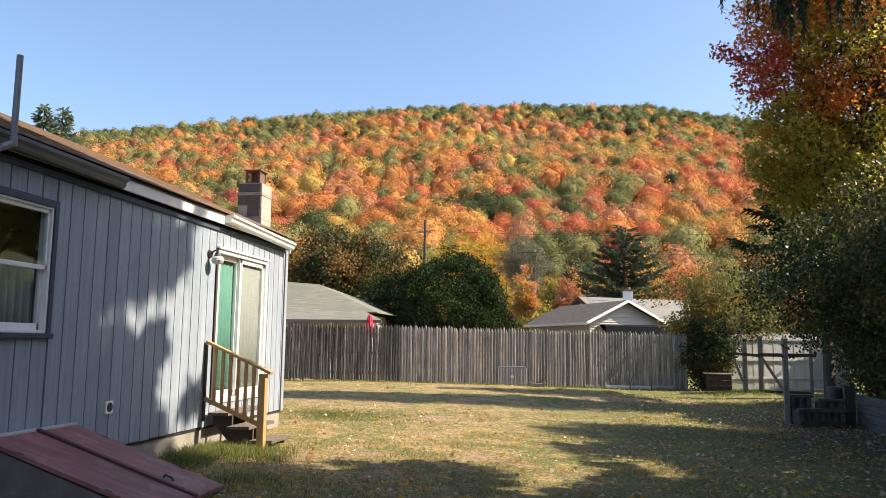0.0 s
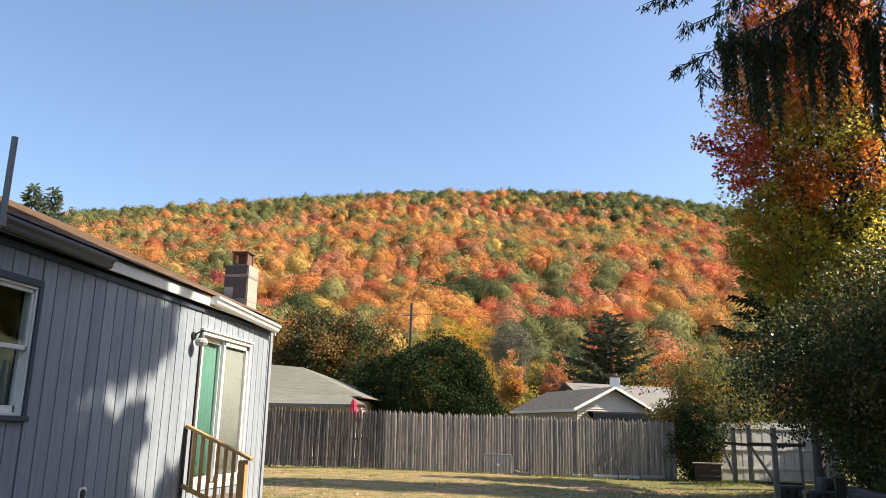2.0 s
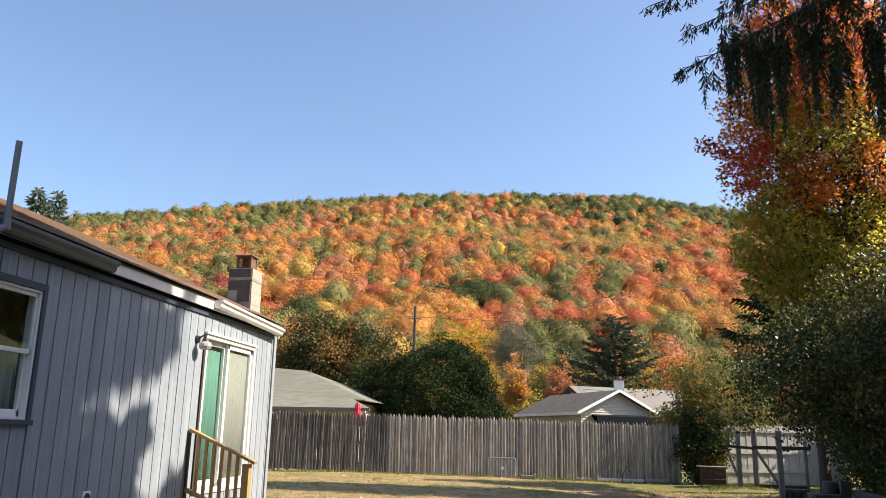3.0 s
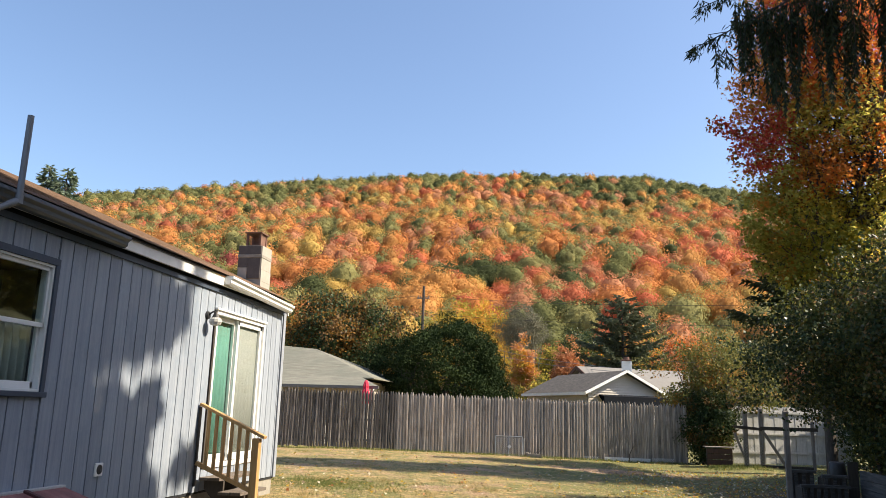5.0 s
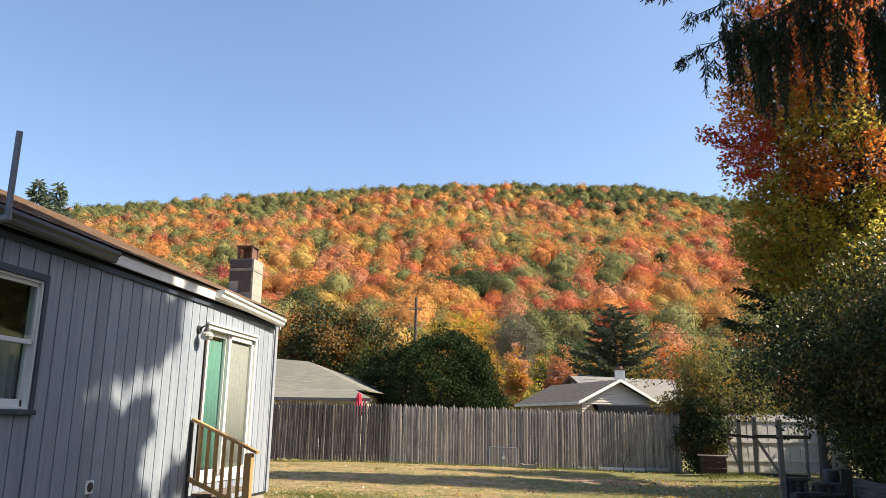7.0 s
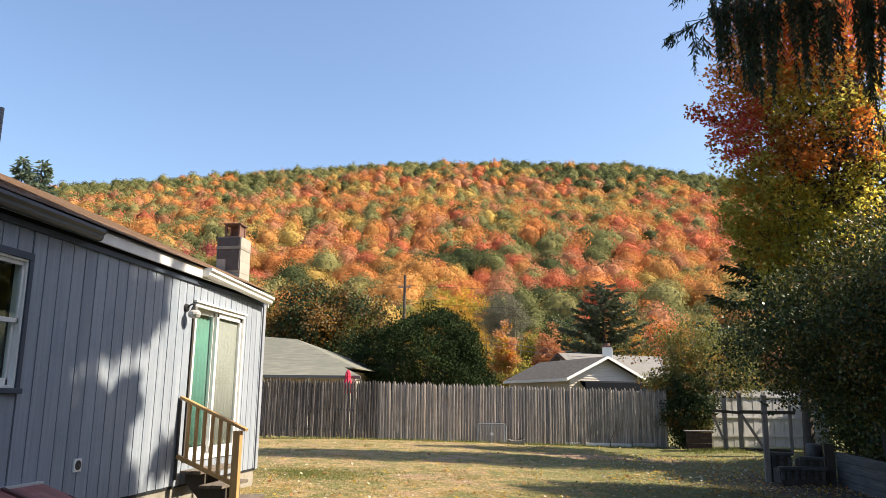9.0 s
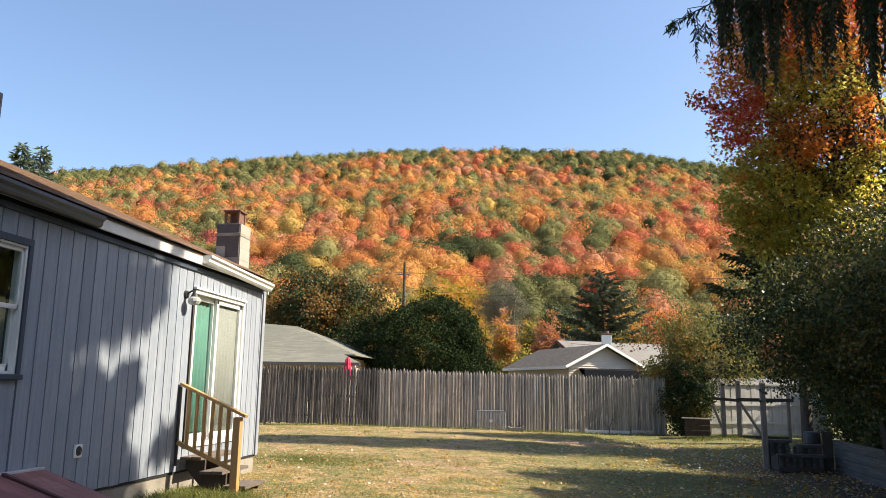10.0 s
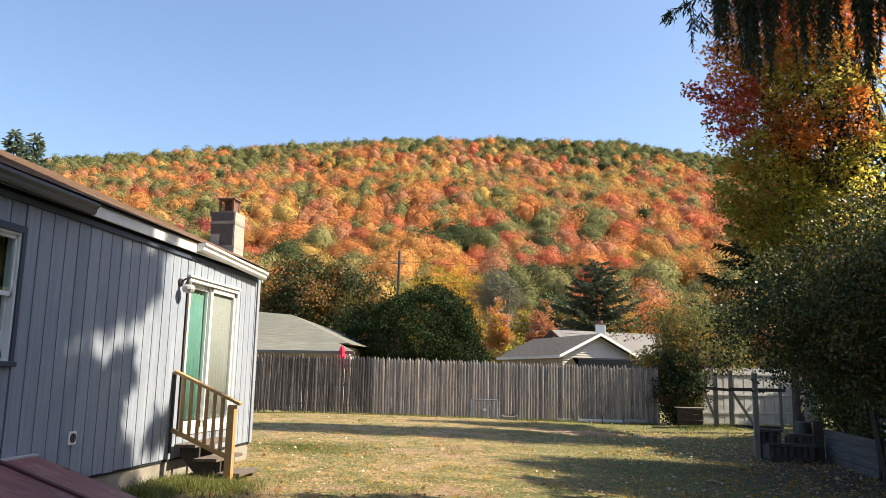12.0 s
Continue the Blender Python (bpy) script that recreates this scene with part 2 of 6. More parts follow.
BARK = surface("bark", [(0.2, (0.035, 0.028, 0.023)), (0.5, (0.075, 0.06, 0.05)), (0.85, (0.14, 0.118, 0.10))], 6, (5, 5, 1), rough=0.95, fine=25, bump=0.8, depth=0.03)
BARK_GREY = surface("grey_bark", [(0.2, (0.12, 0.11, 0.10)), (0.8, (0.27, 0.25, 0.23))], 5, (4, 4, 1), rough=0.95, bump=0.6)

LEAF_ORANGE = foliage("orange_leaves", [(0.0, (0.52, 0.15, 0.03)), (0.5, (0.64, 0.21, 0.042)), (1.0, (0.70, 0.28, 0.065))], 0.8)
LEAF_AMBER = foliage("amber_leaves", [(0.0, (0.45, 0.19, 0.03)), (0.5, (0.56, 0.26, 0.045)), (1.0, (0.66, 0.35, 0.07))], 0.8)
LEAF_YELLOW = foliage("yellow_leaves", [(0.0, (0.36, 0.22, 0.03)), (0.5, (0.54, 0.34, 0.045)), (1.0, (0.64, 0.46, 0.08))], 0.65)
LEAF_RED = foliage("red_leaves", [(0.0, (0.42, 0.06, 0.04)), (0.5, (0.54, 0.085, 0.05)), (1.0, (0.62, 0.13, 0.065))], 0.8)
LEAF_RUSSET = foliage("russet_leaves", [(0.0, (0.32, 0.12, 0.045)), (0.5, (0.48, 0.20, 0.08)), (1.0, (0.56, 0.29, 0.13))], 0.5)
LEAF_OLIVE = foliage("olive_leaves", [(0.0, (0.27, 0.225, 0.042)), (0.5, (0.39, 0.32, 0.058)), (1.0, (0.52, 0.43, 0.09))], 0.78)
LEAF_BROWN = foliage("brown_amber_leaves", [(0.0, (0.17, 0.085, 0.025)), (0.5, (0.27, 0.14, 0.035)), (1.0, (0.40, 0.22, 0.05))], 0.6)
MAPLE_GREEN = foliage("yellow_green_leaves", [(0.0, (0.24, 0.26, 0.045)), (0.5, (0.44, 0.43, 0.085)), (1.0, (0.62, 0.57, 0.15))], 0.85)
MAPLE_YELLOW = foliage("bright_yellow_leaves", [(0.0, (0.50, 0.36, 0.05)), (0.5, (0.66, 0.50, 0.07)), (1.0, (0.74, 0.60, 0.12))], 0.75)
LEAF_GREEN = foliage("green_leaves", [(0.0, (0.07, 0.08, 0.022)), (0.5, (0.125, 0.135, 0.038)), (1.0, (0.20, 0.20, 0.058))], 0.45)
BUSH_LEAF = foliage("olive_bush_leaves", [(0.0, (0.085, 0.09, 0.026)), (0.5, (0.16, 0.155, 0.042)), (1.0, (0.28, 0.245, 0.07))], 0.45)
LEAF_SALMON = foliage("salmon_leaves", [(0.0, (0.46, 0.20, 0.085)), (0.5, (0.60, 0.29, 0.14)), (1.0, (0.68, 0.38, 0.20))], 0.5)
LEAF_DARK = foliage("dark_green_leaves", [(0.0, (0.018, 0.036, 0.014)), (0.5, (0.036, 0.062, 0.022)), (1.0, (0.065, 0.095, 0.035))], 0.2)
NEEDLE = foliage("spruce_needles", [(0.0, (0.022, 0.034, 0.016)), (0.5, (0.042, 0.058, 0.024)), (1.0, (0.075, 0.088, 0.038))], 0.25, 0.6)
NEEDLE_BLUE = foliage("blue_green_needles", [(0.0, (0.10, 0.14, 0.095)), (0.5, (0.17, 0.22, 0.15)), (1.0, (0.26, 0.31, 0.22))], 0.2, 0.6)
NEEDLE_PINE = foliage("pine_needles", [(0.0, (0.06, 0.075, 0.042)), (0.5, (0.11, 0.128, 0.07)), (1.0, (0.18, 0.19, 0.105))], 0.15, 0.6)
OLD_PLANK = surface("old_grey_plank", [(0.2, (0.03, 0.03, 0.03)), (0.5, (0.075, 0.073, 0.072)), (0.8, (0.17, 0.165, 0.16))], 3, (2, 0.6, 9), rough=0.9, fine=60, bump=0.4)
OAK_LEAF = foliage("brown_oak_leaves", [(0.0, (0.075, 0.05, 0.018)), (0.5, (0.14, 0.085, 0.03)), (1.0, (0.24, 0.14, 0.05))], 0.4)
YEW = foliage("yew_needles", [(0.0, (0.012, 0.024, 0.009)), (0.5, (0.022, 0.038, 0.013)), (1.0, (0.042, 0.062, 0.02))], 0.12, 0.85, spec=0.1)
GLOSS_LEAF = foliage("glossy_dark_leaves", [(0.0, (0.038, 0.05, 0.014)), (0.7, (0.085, 0.095, 0.025)), (0.93, (0.19, 0.19, 0.05)), (1.0, (0.30, 0.17, 0.06))], 0.42, 0.36, spec=0.4)
TWIG_GREY = surface("grey_twigs", [(0.2, (0.105, 0.10, 0.065)), (0.8, (0.20, 0.19, 0.13))], 5, rough=0.9)


# ---- shapes ----
def box(bm, centre, size, rot=None, bevel=0.0):
    m = Matrix.Translation(centre) @ (rot.to_4x4() if rot else Matrix()) @ Matrix.Diagonal((*size, 1))
    made = bmesh.ops.create_cube(bm, size=1.0, matrix=m)["verts"]
    if bevel:
        edges = {e for v in made for e in v.link_edges}
        bmesh.ops.bevel(bm, geom=list(edges), offset=bevel, segments=2, affect="EDGES", profile=0.6)


def span(bm, lo, hi, bevel=0.0):
    box(bm, [(a + b) / 2 for a, b in zip(lo, hi)], [abs(b - a) for a, b in zip(lo, hi)], None, bevel)


def rod(bm, a, b, r0, r1=None, seg=8):
    a, b = Vector(a), Vector(b)
    d = b - a
    if d.length < 1e-5:
        return
    m = Matrix.Translation((a + b) / 2) @ d.to_track_quat("Z", "Y").to_matrix().to_4x4()
    bmesh.ops.create_cone(bm, cap_ends=True, segments=seg, radius1=r0, radius2=r0 if r1 is None else r1, depth=d.length, matrix=m)


def beam(bm, a, b, w, h, bevel=0.0):
    """A square-cut timber from a to b, w wide across and h deep upright."""
    a, b = Vector(a), Vector(b)
    d = (b - a)
    side = d.cross(Vector((0, 0, 1)))
    side = side.normalized() if side.length > 1e-4 else Vector((1, 0, 0))
    up = side.cross(d).normalized()
    rot = Matrix((d.normalized(), side, up)).transposed()
    box(bm, (a + b) / 2, (d.length, w, h), rot, bevel)


def prism(bm, outline, a, b):
    """An outline of points, given as functions of an end's offset, swept from a to b (vectors)."""
    a, b = Vector(a), Vector(b)
    one = [bm.verts.new(a + Vector(p)) for p in outline]
    two = [bm.verts.new(b + Vector(p)) for p in outline]
    n = len(outline)
    bm.faces.new(one)
    bm.faces.new(two[::-1])
    for i in range(n):
        bm.faces.new((one[i], two[i], two[(i + 1) % n], one[(i + 1) % n]))


def plain(name, bm, material):
    bmesh.ops.recalc_face_normals(bm, faces=bm.faces)
    me = bpy.data.meshes.new(name)
    bm.to_mesh(me)
    bm.free()
    for m in material if isinstance(material, (list, tuple)) else [material]:
        me.materials.append(m)
    return me


def thing(name, at, label, category, group="", kind=""):
    ob = new(name)
    ob.empty_display_size = 0.2
    ob.location = at
    return tagged(ob, label, category, group, kind)


def hold(ob, parent):
    ob.parent = parent
    if parent.type == "EMPTY":
        ob.matrix_parent_inverse = Matrix.Translation(-Vector(parent.location))
    return ob


def part(name, bm, material, parent, label=""):
    ob = new(name, plain(name, bm, material) if isinstance(bm, bmesh.types.BMesh) else bm)
    hold(ob, parent)
    return tagged(ob, label) if label else ob


def solo(name, bm, material, label, category, kind="", group=""):
    return tagged(new(name, plain(name, bm, material)), label, category, group, kind)


def raw_mesh(name, verts, faces, materials, slots=None, smooth=False):
    """A mesh from arrays: faces is a list of index arrays (n x 3 or n x 4), slots one array of material numbers for each."""
    me = bpy.data.meshes.new(name)
    me.vertices.add(len(verts))
    me.vertices.foreach_set("co", np.asarray(verts, np.float32).ravel())
    loops = np.concatenate([f.ravel() for f in faces]).astype(np.int32)
    sizes = np.concatenate([np.full(len(f), f.shape[1], np.int32) for f in faces])
    me.loops.add(len(loops))
    me.loops.foreach_set("vertex_index", loops)
    me.polygons.add(len(sizes))
    me.polygons.foreach_set("loop_start", np.concatenate([[0], np.cumsum(sizes)[:-1]]).astype(np.int32))
    for m in materials:
        me.materials.append(m)
    if slots is not None:
        me.polygons.foreach_set("material_index", np.concatenate(slots).astype(np.int32))
    if smooth:
        me.polygons.foreach_set("use_smooth", np.ones(len(sizes), bool))
    me.update(calc_edges=True)
    return me


def ground_z(x, y):
    rise = 0.15 * math.exp(-((x - 5.8) / 1.7) ** 2 - ((y - 26.2) / 1.8) ** 2)
    return 0.15 - 0.2 * math.tanh(x / 3.5) * max(0.25, 1 - max(0, y) / 60) + rise


def unit(v):
    return v / np.maximum(1e-9, np.linalg.norm(v, axis=-1, keepdims=True))


def leaf_quads(centres, size, rng, up=0.3, long=1.4):
    """Small pointed, folded leaves (two triangles over one fold) at the centres, turned at random; returns verts and quads."""
    n = len(centres)
    a = rng.normal(size=(n, 3))
    a[:, 2] -= up
    a = unit(a)
    b = unit(np.cross(a, rng.normal(size=(n, 3))))
    c = np.cross(a, b)
    s = (size * rng.uniform(0.65, 1.35, n))[:, None] if np.isscalar(size) else size[:, None]
    tip, side = a * s * long * 0.5, b * s * 0.5
    lift = c * s * 0.18
    v = np.stack([centres - tip, centres + side + lift, centres + tip, centres - side + lift], 1).reshape(-1, 3)
    return v, np.arange(4 * n).reshape(-1, 4)


def maple_leaves(centres, size, rng):
    """Three-lobed leaves, each two quads folded along the midrib, hanging outwards and down."""
    n = len(centres)
    a = rng.normal(size=(n, 3)) * np.array([1, 1, 0.6])
    a[:, 2] -= 0.55
    a = unit(a)
    b = unit(np.cross(a, rng.normal(size=(n, 3)) * 0.55 + np.array([0.25, -0.35, 0.8])))
    c = np.cross(a, b)
    s = (size * rng.uniform(0.6, 1.3, n))[:, None]
    shape = ((0.0, -0.5, 0.0), (0.62, -0.05, 0.16), (0.2, 0.14, 0.06), (0.0, 0.62, 0.0), (-0.2, 0.14, 0.06), (-0.62, -0.05, 0.16))
    v = np.stack([centres + (b * p + a * q + c * r) * s for p, q, r in shape], 1).reshape(-1, 3)
    i = np.arange(n)[:, None] * 6
    return v, np.concatenate([i + np.array([[0, 1, 2, 3]]), i + np.array([[0, 3, 4, 5]])])


def spray_quads(skin, tri, count, size, g):
    """Leaf sprays spread evenly over a crown's skin, turned roughly outwards."""
    t = skin[tri[g.integers(0, len(tri), count)]]
    w = g.dirichlet((1, 1, 1), count)
    c = (t * w[:, :, None]).sum(1) * g.uniform(0.88, 1.07, (count, 1)) + g.normal(size=(count, 3)) * 0.03
    face = unit(np.cross(t[:, 1] - t[:, 0], t[:, 2] - t[:, 0]))
    keep = c[:, 2] > -0.42
    c, face = c[keep], face[keep]
    n = len(c)
    out = unit(face + unit(c) * 0.5 + g.normal(size=(n, 3)) * 0.5)
    a = unit(np.cross(out, g.normal(size=(n, 3))))
    b = np.cross(out, a)
    s = (size * g.uniform(0.6, 1.4, n))[:, None]
    v = np.stack([c - a * s * 0.6, c + b * s * 0.62, c + a * s * 0.6 - b * s * 0.3], 1).reshape(-1, 3)
    return v, np.arange(3 * n).reshape(-1, 3)


def limb(verts, faces, pts, radii, seg=6):
    """A tapered, bent tube through the points, added to the lists."""
    pts = [Vector(p) for p in pts]
    for i, (p, r) in enumerate(zip(pts, radii)):
        d = (pts[min(i + 1, len(pts) - 1)] - pts[max(i - 1, 0)]).normalized()
        a = d.orthogonal().normalized()
        b = d.cross(a)
        base = len(verts)
        for k in range(seg):
            t = 2 * math.pi * k / seg
            verts.append(tuple(p + (a * math.cos(t) + b * math.sin(t)) * r))
        if i:
            for k in range(seg):
                faces.append((base - seg + k, base - seg + (k + 1) % seg, base + (k + 1) % seg, base + k))

# ---- ground ----
WALL_X, WALL_END, WALL_START = -4.45, 11.69, -4.0
YAW = radians(9.3)                   # the direction in which the yard looks at the hill, left of +y


def hill_xy(u, d):
    """A place u metres across and d metres out along the line towards the hill."""
    return u * math.cos(YAW) - d * math.sin(YAW), u * math.sin(YAW) + d * math.cos(YAW)


def hill_z(u, d):
    """Height of the far land: a flat valley, then the long hillside with its level crest."""
    s = u / max(d, 1)
    crest = 159.5 + 2.2 * min(1, max(0, s + 0.05) * 6) - 47 * max(0, -s - 0.03) - 60 * max(0, s - 0.27)
    k = min(1, max(0, (d - 120) / 410))
    rise = k * (0.86 + 0.14 * math.sin(k * math.pi / 2))
    if d > 530:
        rise = 1 - 0.0006 * (d - 530)
    bumps = 7 * math.sin(k * math.pi) * noise.noise(Vector((u * 0.009, d * 0.009, 3)))
    return crest * rise + bumps * min(1, k * 4) + 0.3


bm = bmesh.new()
# rings of cells, fine in the yard and coarse far off, one sheet to the horizon
dist = [-60, -30, -12] + [-6 + 0.75 * i for i in range(56)] + [38, 44, 52, 62, 75, 90, 105, 120, 140, 165, 190, 220, 250, 280, 310, 340, 370, 400, 430, 460, 490, 515, 530, 560, 650, 850, 1300, 2200, 4000]
side = [-3000, -1500, -900, -600, -450, -360, -300, -250, -200, -160, -130, -100, -80, -60, -45, -34, -26, -20]
side = side + [-16 + 0.8 * i for i in range(41)] + [-s for s in reversed(side[:-1])]
grid = []
for d in dist:
    row = []
    for u in side:
        x, y = hill_xy(u, d)
        near = ground_z(x, y) + 0.035 * noise.noise(Vector((x * 0.5, y * 0.5, 0))) + 0.012 * noise.noise(Vector((x * 2.1, y * 2.1, 5)))
        z = near if d < 110 else near * 0.2 + hill_z(u, d)
        row.append(bm.verts.new((x, y, z)))
    grid.append(row)
for a, b in zip(grid, grid[1:]):
    for i in range(len(side) - 1):
        bm.faces.new((a[i], a[i + 1], b[i + 1], b[i])).smooth = True


def lawn_material():
    m, n, l = nodes_of("dry_lawn")
    out, b = n.new("ShaderNodeOutputMaterial"), n.new("ShaderNodeBsdfPrincipled")
    l.new(b.outputs[0], out.inputs[0])
    geo = n.new("ShaderNodeNewGeometry")

    def field(scale, detail, rough):
        t = n.new("ShaderNodeTexNoise")
        t.inputs["Scale"].default_value, t.inputs["Detail"].default_value, t.inputs["Roughness"].default_value = scale, detail, rough
        l.new(geo.outputs["Position"], t.inputs["Vector"])
        return t
    fine, mid, wide = field(19, 10, 0.85), field(2.3, 10, 0.75), field(0.7, 9, 0.75)
    straw = ramp(n, [(0.41, (0.13, 0.08, 0.032)), (0.5, (0.34, 0.23, 0.098)), (0.59, (0.60, 0.44, 0.22))])
    green = ramp(n, [(0.40, (0.035, 0.045, 0.012)), (0.5, (0.125, 0.13, 0.036)), (0.61, (0.31, 0.285, 0.09))])
    earth = ramp(n, [(0.40, (0.14, 0.078, 0.046)), (0.51, (0.32, 0.20, 0.125)), (0.61, (0.54, 0.385, 0.25))])
    for r in (straw, green, earth):
        l.new(fine.outputs[0], r.inputs[0])
    xyz = n.new("ShaderNodeSeparateXYZ")
    l.new(geo.outputs["Position"], xyz.inputs[0])

    def calc(kind, a_, b_):
        q = n.new("ShaderNodeMath")
        q.operation = kind
        for socket, value in zip(q.inputs, (a_, b_)):
            if isinstance(value, (int, float)):
                socket.default_value = value
            else:
                l.new(value, socket)
        return q.outputs[0]
    # Greener, darker grass towards +x, partly in place of the trees' shade.
    green_shade = n.new("ShaderNodeMapRange")
    for socket, value in zip(green_shade.inputs[1:5], (-1.5, 2.5, 0.0, 0.11)):
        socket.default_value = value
    l.new(xyz.outputs[0], green_shade.inputs[0])
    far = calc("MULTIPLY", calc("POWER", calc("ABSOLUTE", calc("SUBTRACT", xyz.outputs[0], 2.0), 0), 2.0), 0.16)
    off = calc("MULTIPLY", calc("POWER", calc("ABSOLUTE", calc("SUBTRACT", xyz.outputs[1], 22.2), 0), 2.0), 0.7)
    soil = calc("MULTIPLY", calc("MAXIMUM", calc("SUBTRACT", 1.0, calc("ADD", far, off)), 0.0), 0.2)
    greener = calc("ADD", mid.outputs[0], green_shade.outputs[0])
    barer = calc("ADD", calc("SUBTRACT", wide.outputs[0], calc("MULTIPLY", green_shade.outputs[0], 0.6)), soil)
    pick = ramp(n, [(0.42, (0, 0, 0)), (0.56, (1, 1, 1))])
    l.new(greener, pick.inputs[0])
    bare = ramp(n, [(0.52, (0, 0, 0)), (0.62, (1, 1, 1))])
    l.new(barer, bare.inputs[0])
    one, two = n.new("ShaderNodeMixRGB"), n.new("ShaderNodeMixRGB")
    l.new(pick.outputs[0], one.inputs[0])
    l.new(straw.outputs[0], one.inputs[1])
    l.new(green.outputs[0], one.inputs[2])
    l.new(bare.outputs[0], two.inputs[0])
    l.new(one.outputs[0], two.inputs[1])
    l.new(earth.outputs[0], two.inputs[2])
    # Dark litter towards +x, deepened to stand in for shade under the shrubs.
    shaded_litter = ramp(n, [(0.42, (0.025, 0.018, 0.012)), (0.5, (0.065, 0.045, 0.03)), (0.6, (0.16, 0.115, 0.07))])
    l.new(fine.outputs[0], shaded_litter.inputs[0])
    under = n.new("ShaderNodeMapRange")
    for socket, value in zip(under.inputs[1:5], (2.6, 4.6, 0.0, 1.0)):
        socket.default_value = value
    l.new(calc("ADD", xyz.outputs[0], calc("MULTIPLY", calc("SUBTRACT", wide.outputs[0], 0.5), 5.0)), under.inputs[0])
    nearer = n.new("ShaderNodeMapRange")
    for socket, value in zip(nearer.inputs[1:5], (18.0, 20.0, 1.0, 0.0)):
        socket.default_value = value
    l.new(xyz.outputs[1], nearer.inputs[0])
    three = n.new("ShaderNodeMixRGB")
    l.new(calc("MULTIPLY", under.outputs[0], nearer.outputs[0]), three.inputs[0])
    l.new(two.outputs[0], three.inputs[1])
    l.new(shaded_litter.outputs[0], three.inputs[2])
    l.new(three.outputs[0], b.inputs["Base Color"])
    b.inputs["Roughness"].default_value = 0.95
    bp = n.new("ShaderNodeBump")
    bp.inputs["Strength"].default_value, bp.inputs["Distance"].default_value = 0.8, 0.04
    l.new(fine.outputs[0], bp.inputs["Height"])
    l.new(bp.outputs[0], b.inputs["Normal"])
    return m


solo("ground", bm, lawn_material(), "dry autumn lawn with straw, green and bare patches, darkened where trees shade it", "ground", "structure")

# ---- the house: walls ----
WIN = (4.9, 6.012, 1.632, 2.735)        # y, y, z, z of the opening
DOOR = (9.25, 10.87, 0.79, 2.77)
SIDE_BOTTOM, SIDE_TOP = 0.53, 3.16


def cut_spans(y0, y1, lo, hi):
    """The upright stretches of wall left over between y0 and y1, once window and door are taken out."""
    for a, b, c, d in (WIN, DOOR):
        if y0 < b - 1e-4 and y1 > a + 1e-4:
            return [(lo, c), (d, hi)]
    return [(lo, hi)]


bm = bmesh.new()
marks = sorted({WALL_START, WALL_END, WIN[0], WIN[1], DOOR[0], DOOR[1]})
for a, b in zip(marks, marks[1:]):
    for lo, hi in cut_spans(a, b, SIDE_BOTTOM - 0.03, SIDE_TOP):
        span(bm, (WALL_X - 0.16, a, lo), (WALL_X - 0.014, b, hi))
wall_east = solo("wall_east", bm, GROOVE, "blue-grey grooved plywood house wall in peeling paint", "wall", "structure")
bm = bmesh.new()
prism(bm, [(-12.2, 0, 0.5), (WALL_X - 0.165, 0, 0.5), (WALL_X - 0.165, 0, 3.1), (-8.3, 0, 4.74), (-12.2, 0, 3.08)], (0, WALL_END - 0.15, 0), (0, WALL_END, 0))
solo("wall_north", bm, SIDING, "blue-grey gable wall of the house", "wall", "structure")
bm = bmesh.new()
span(bm, (-12.2, WALL_START, 0.4), (-12.05, WALL_END - 0.155, 3.0))
solo("wall_west", bm, SIDING, "blue-grey rear wall of the house", "wall", "structure")
bm = bmesh.new()
prism(bm, [(-12.04, 0, 0.4), (WALL_X - 0.165, 0, 0.4), (WALL_X - 0.165, 0, 3.1), (-8.3, 0, 4.74), (-12.04, 0, 3.08)], (0, WALL_START, 0), (0, WALL_START + 0.15, 0))
solo("wall_south", bm, SIDING, "blue-grey end wall of the house", "wall", "structure")
bm = bmesh.new()
span(bm, (-12.0, WALL_START + 0.16, 0.55), (WALL_X - 0.17, WALL_END - 0.16, 0.7))
solo("house_floor", bm, ROOM, "plain floor inside the house", "floor", "structure")
bm = bmesh.new()
span(bm, (-12.0, WALL_START + 0.16, 3.0), (WALL_X - 0.17, WALL_END - 0.16, 3.06))
solo("house_ceiling", bm, ROOM, "plain ceiling inside the house", "ceiling", "structure")
bm = bmesh.new()
span(bm, (WALL_X - 1.9, WALL_START + 0.16, 0.72), (WALL_X - 1.8, WALL_END - 0.17, 2.99))
span(bm, (WALL_X - 1.8, 7.6, 0.72), (WALL_X - 0.18, 7.7, 2.99))
solo("inner_wall", bm, ROOM, "dim plaster partition inside the house", "wall", "structure")
# foundation
bm = bmesh.new()
span(bm, (WALL_X - 0.2, WALL_START, -0.3), (WALL_X - 0.03, WALL_END - 0.02, SIDE_BOTTOM - 0.035))
span(bm, (-12.15, WALL_END - 0.22, -0.3), (WALL_X - 0.21, WALL_END - 0.025, 0.49))
solo("foundation", bm, CONCRETE, "rough stained concrete foundation under the siding", "foundation", "structure")

# ---- roof of the house ----
EAVE_X, EAVE_Z, RIDGE_X, RIDGE_Z = WALL_X + 0.095, 3.225, -8.3, 4.90
slope = (RIDGE_Z - EAVE_Z) / (EAVE_X - RIDGE_X)
bm = bmesh.new()
for sgn in (1, -1):
    far = EAVE_X if sgn > 0 else 2 * RIDGE_X - EAVE_X
    out = [(far, 0, EAVE_Z - 0.024), (far, 0, EAVE_Z - 0.01), (RIDGE_X, 0, RIDGE_Z - 0.01), (RIDGE_X, 0, RIDGE_Z - 0.09)]
    prism(bm, out, (0, WALL_START - 0.1, 0), (0, WALL_END + 0.09, 0))
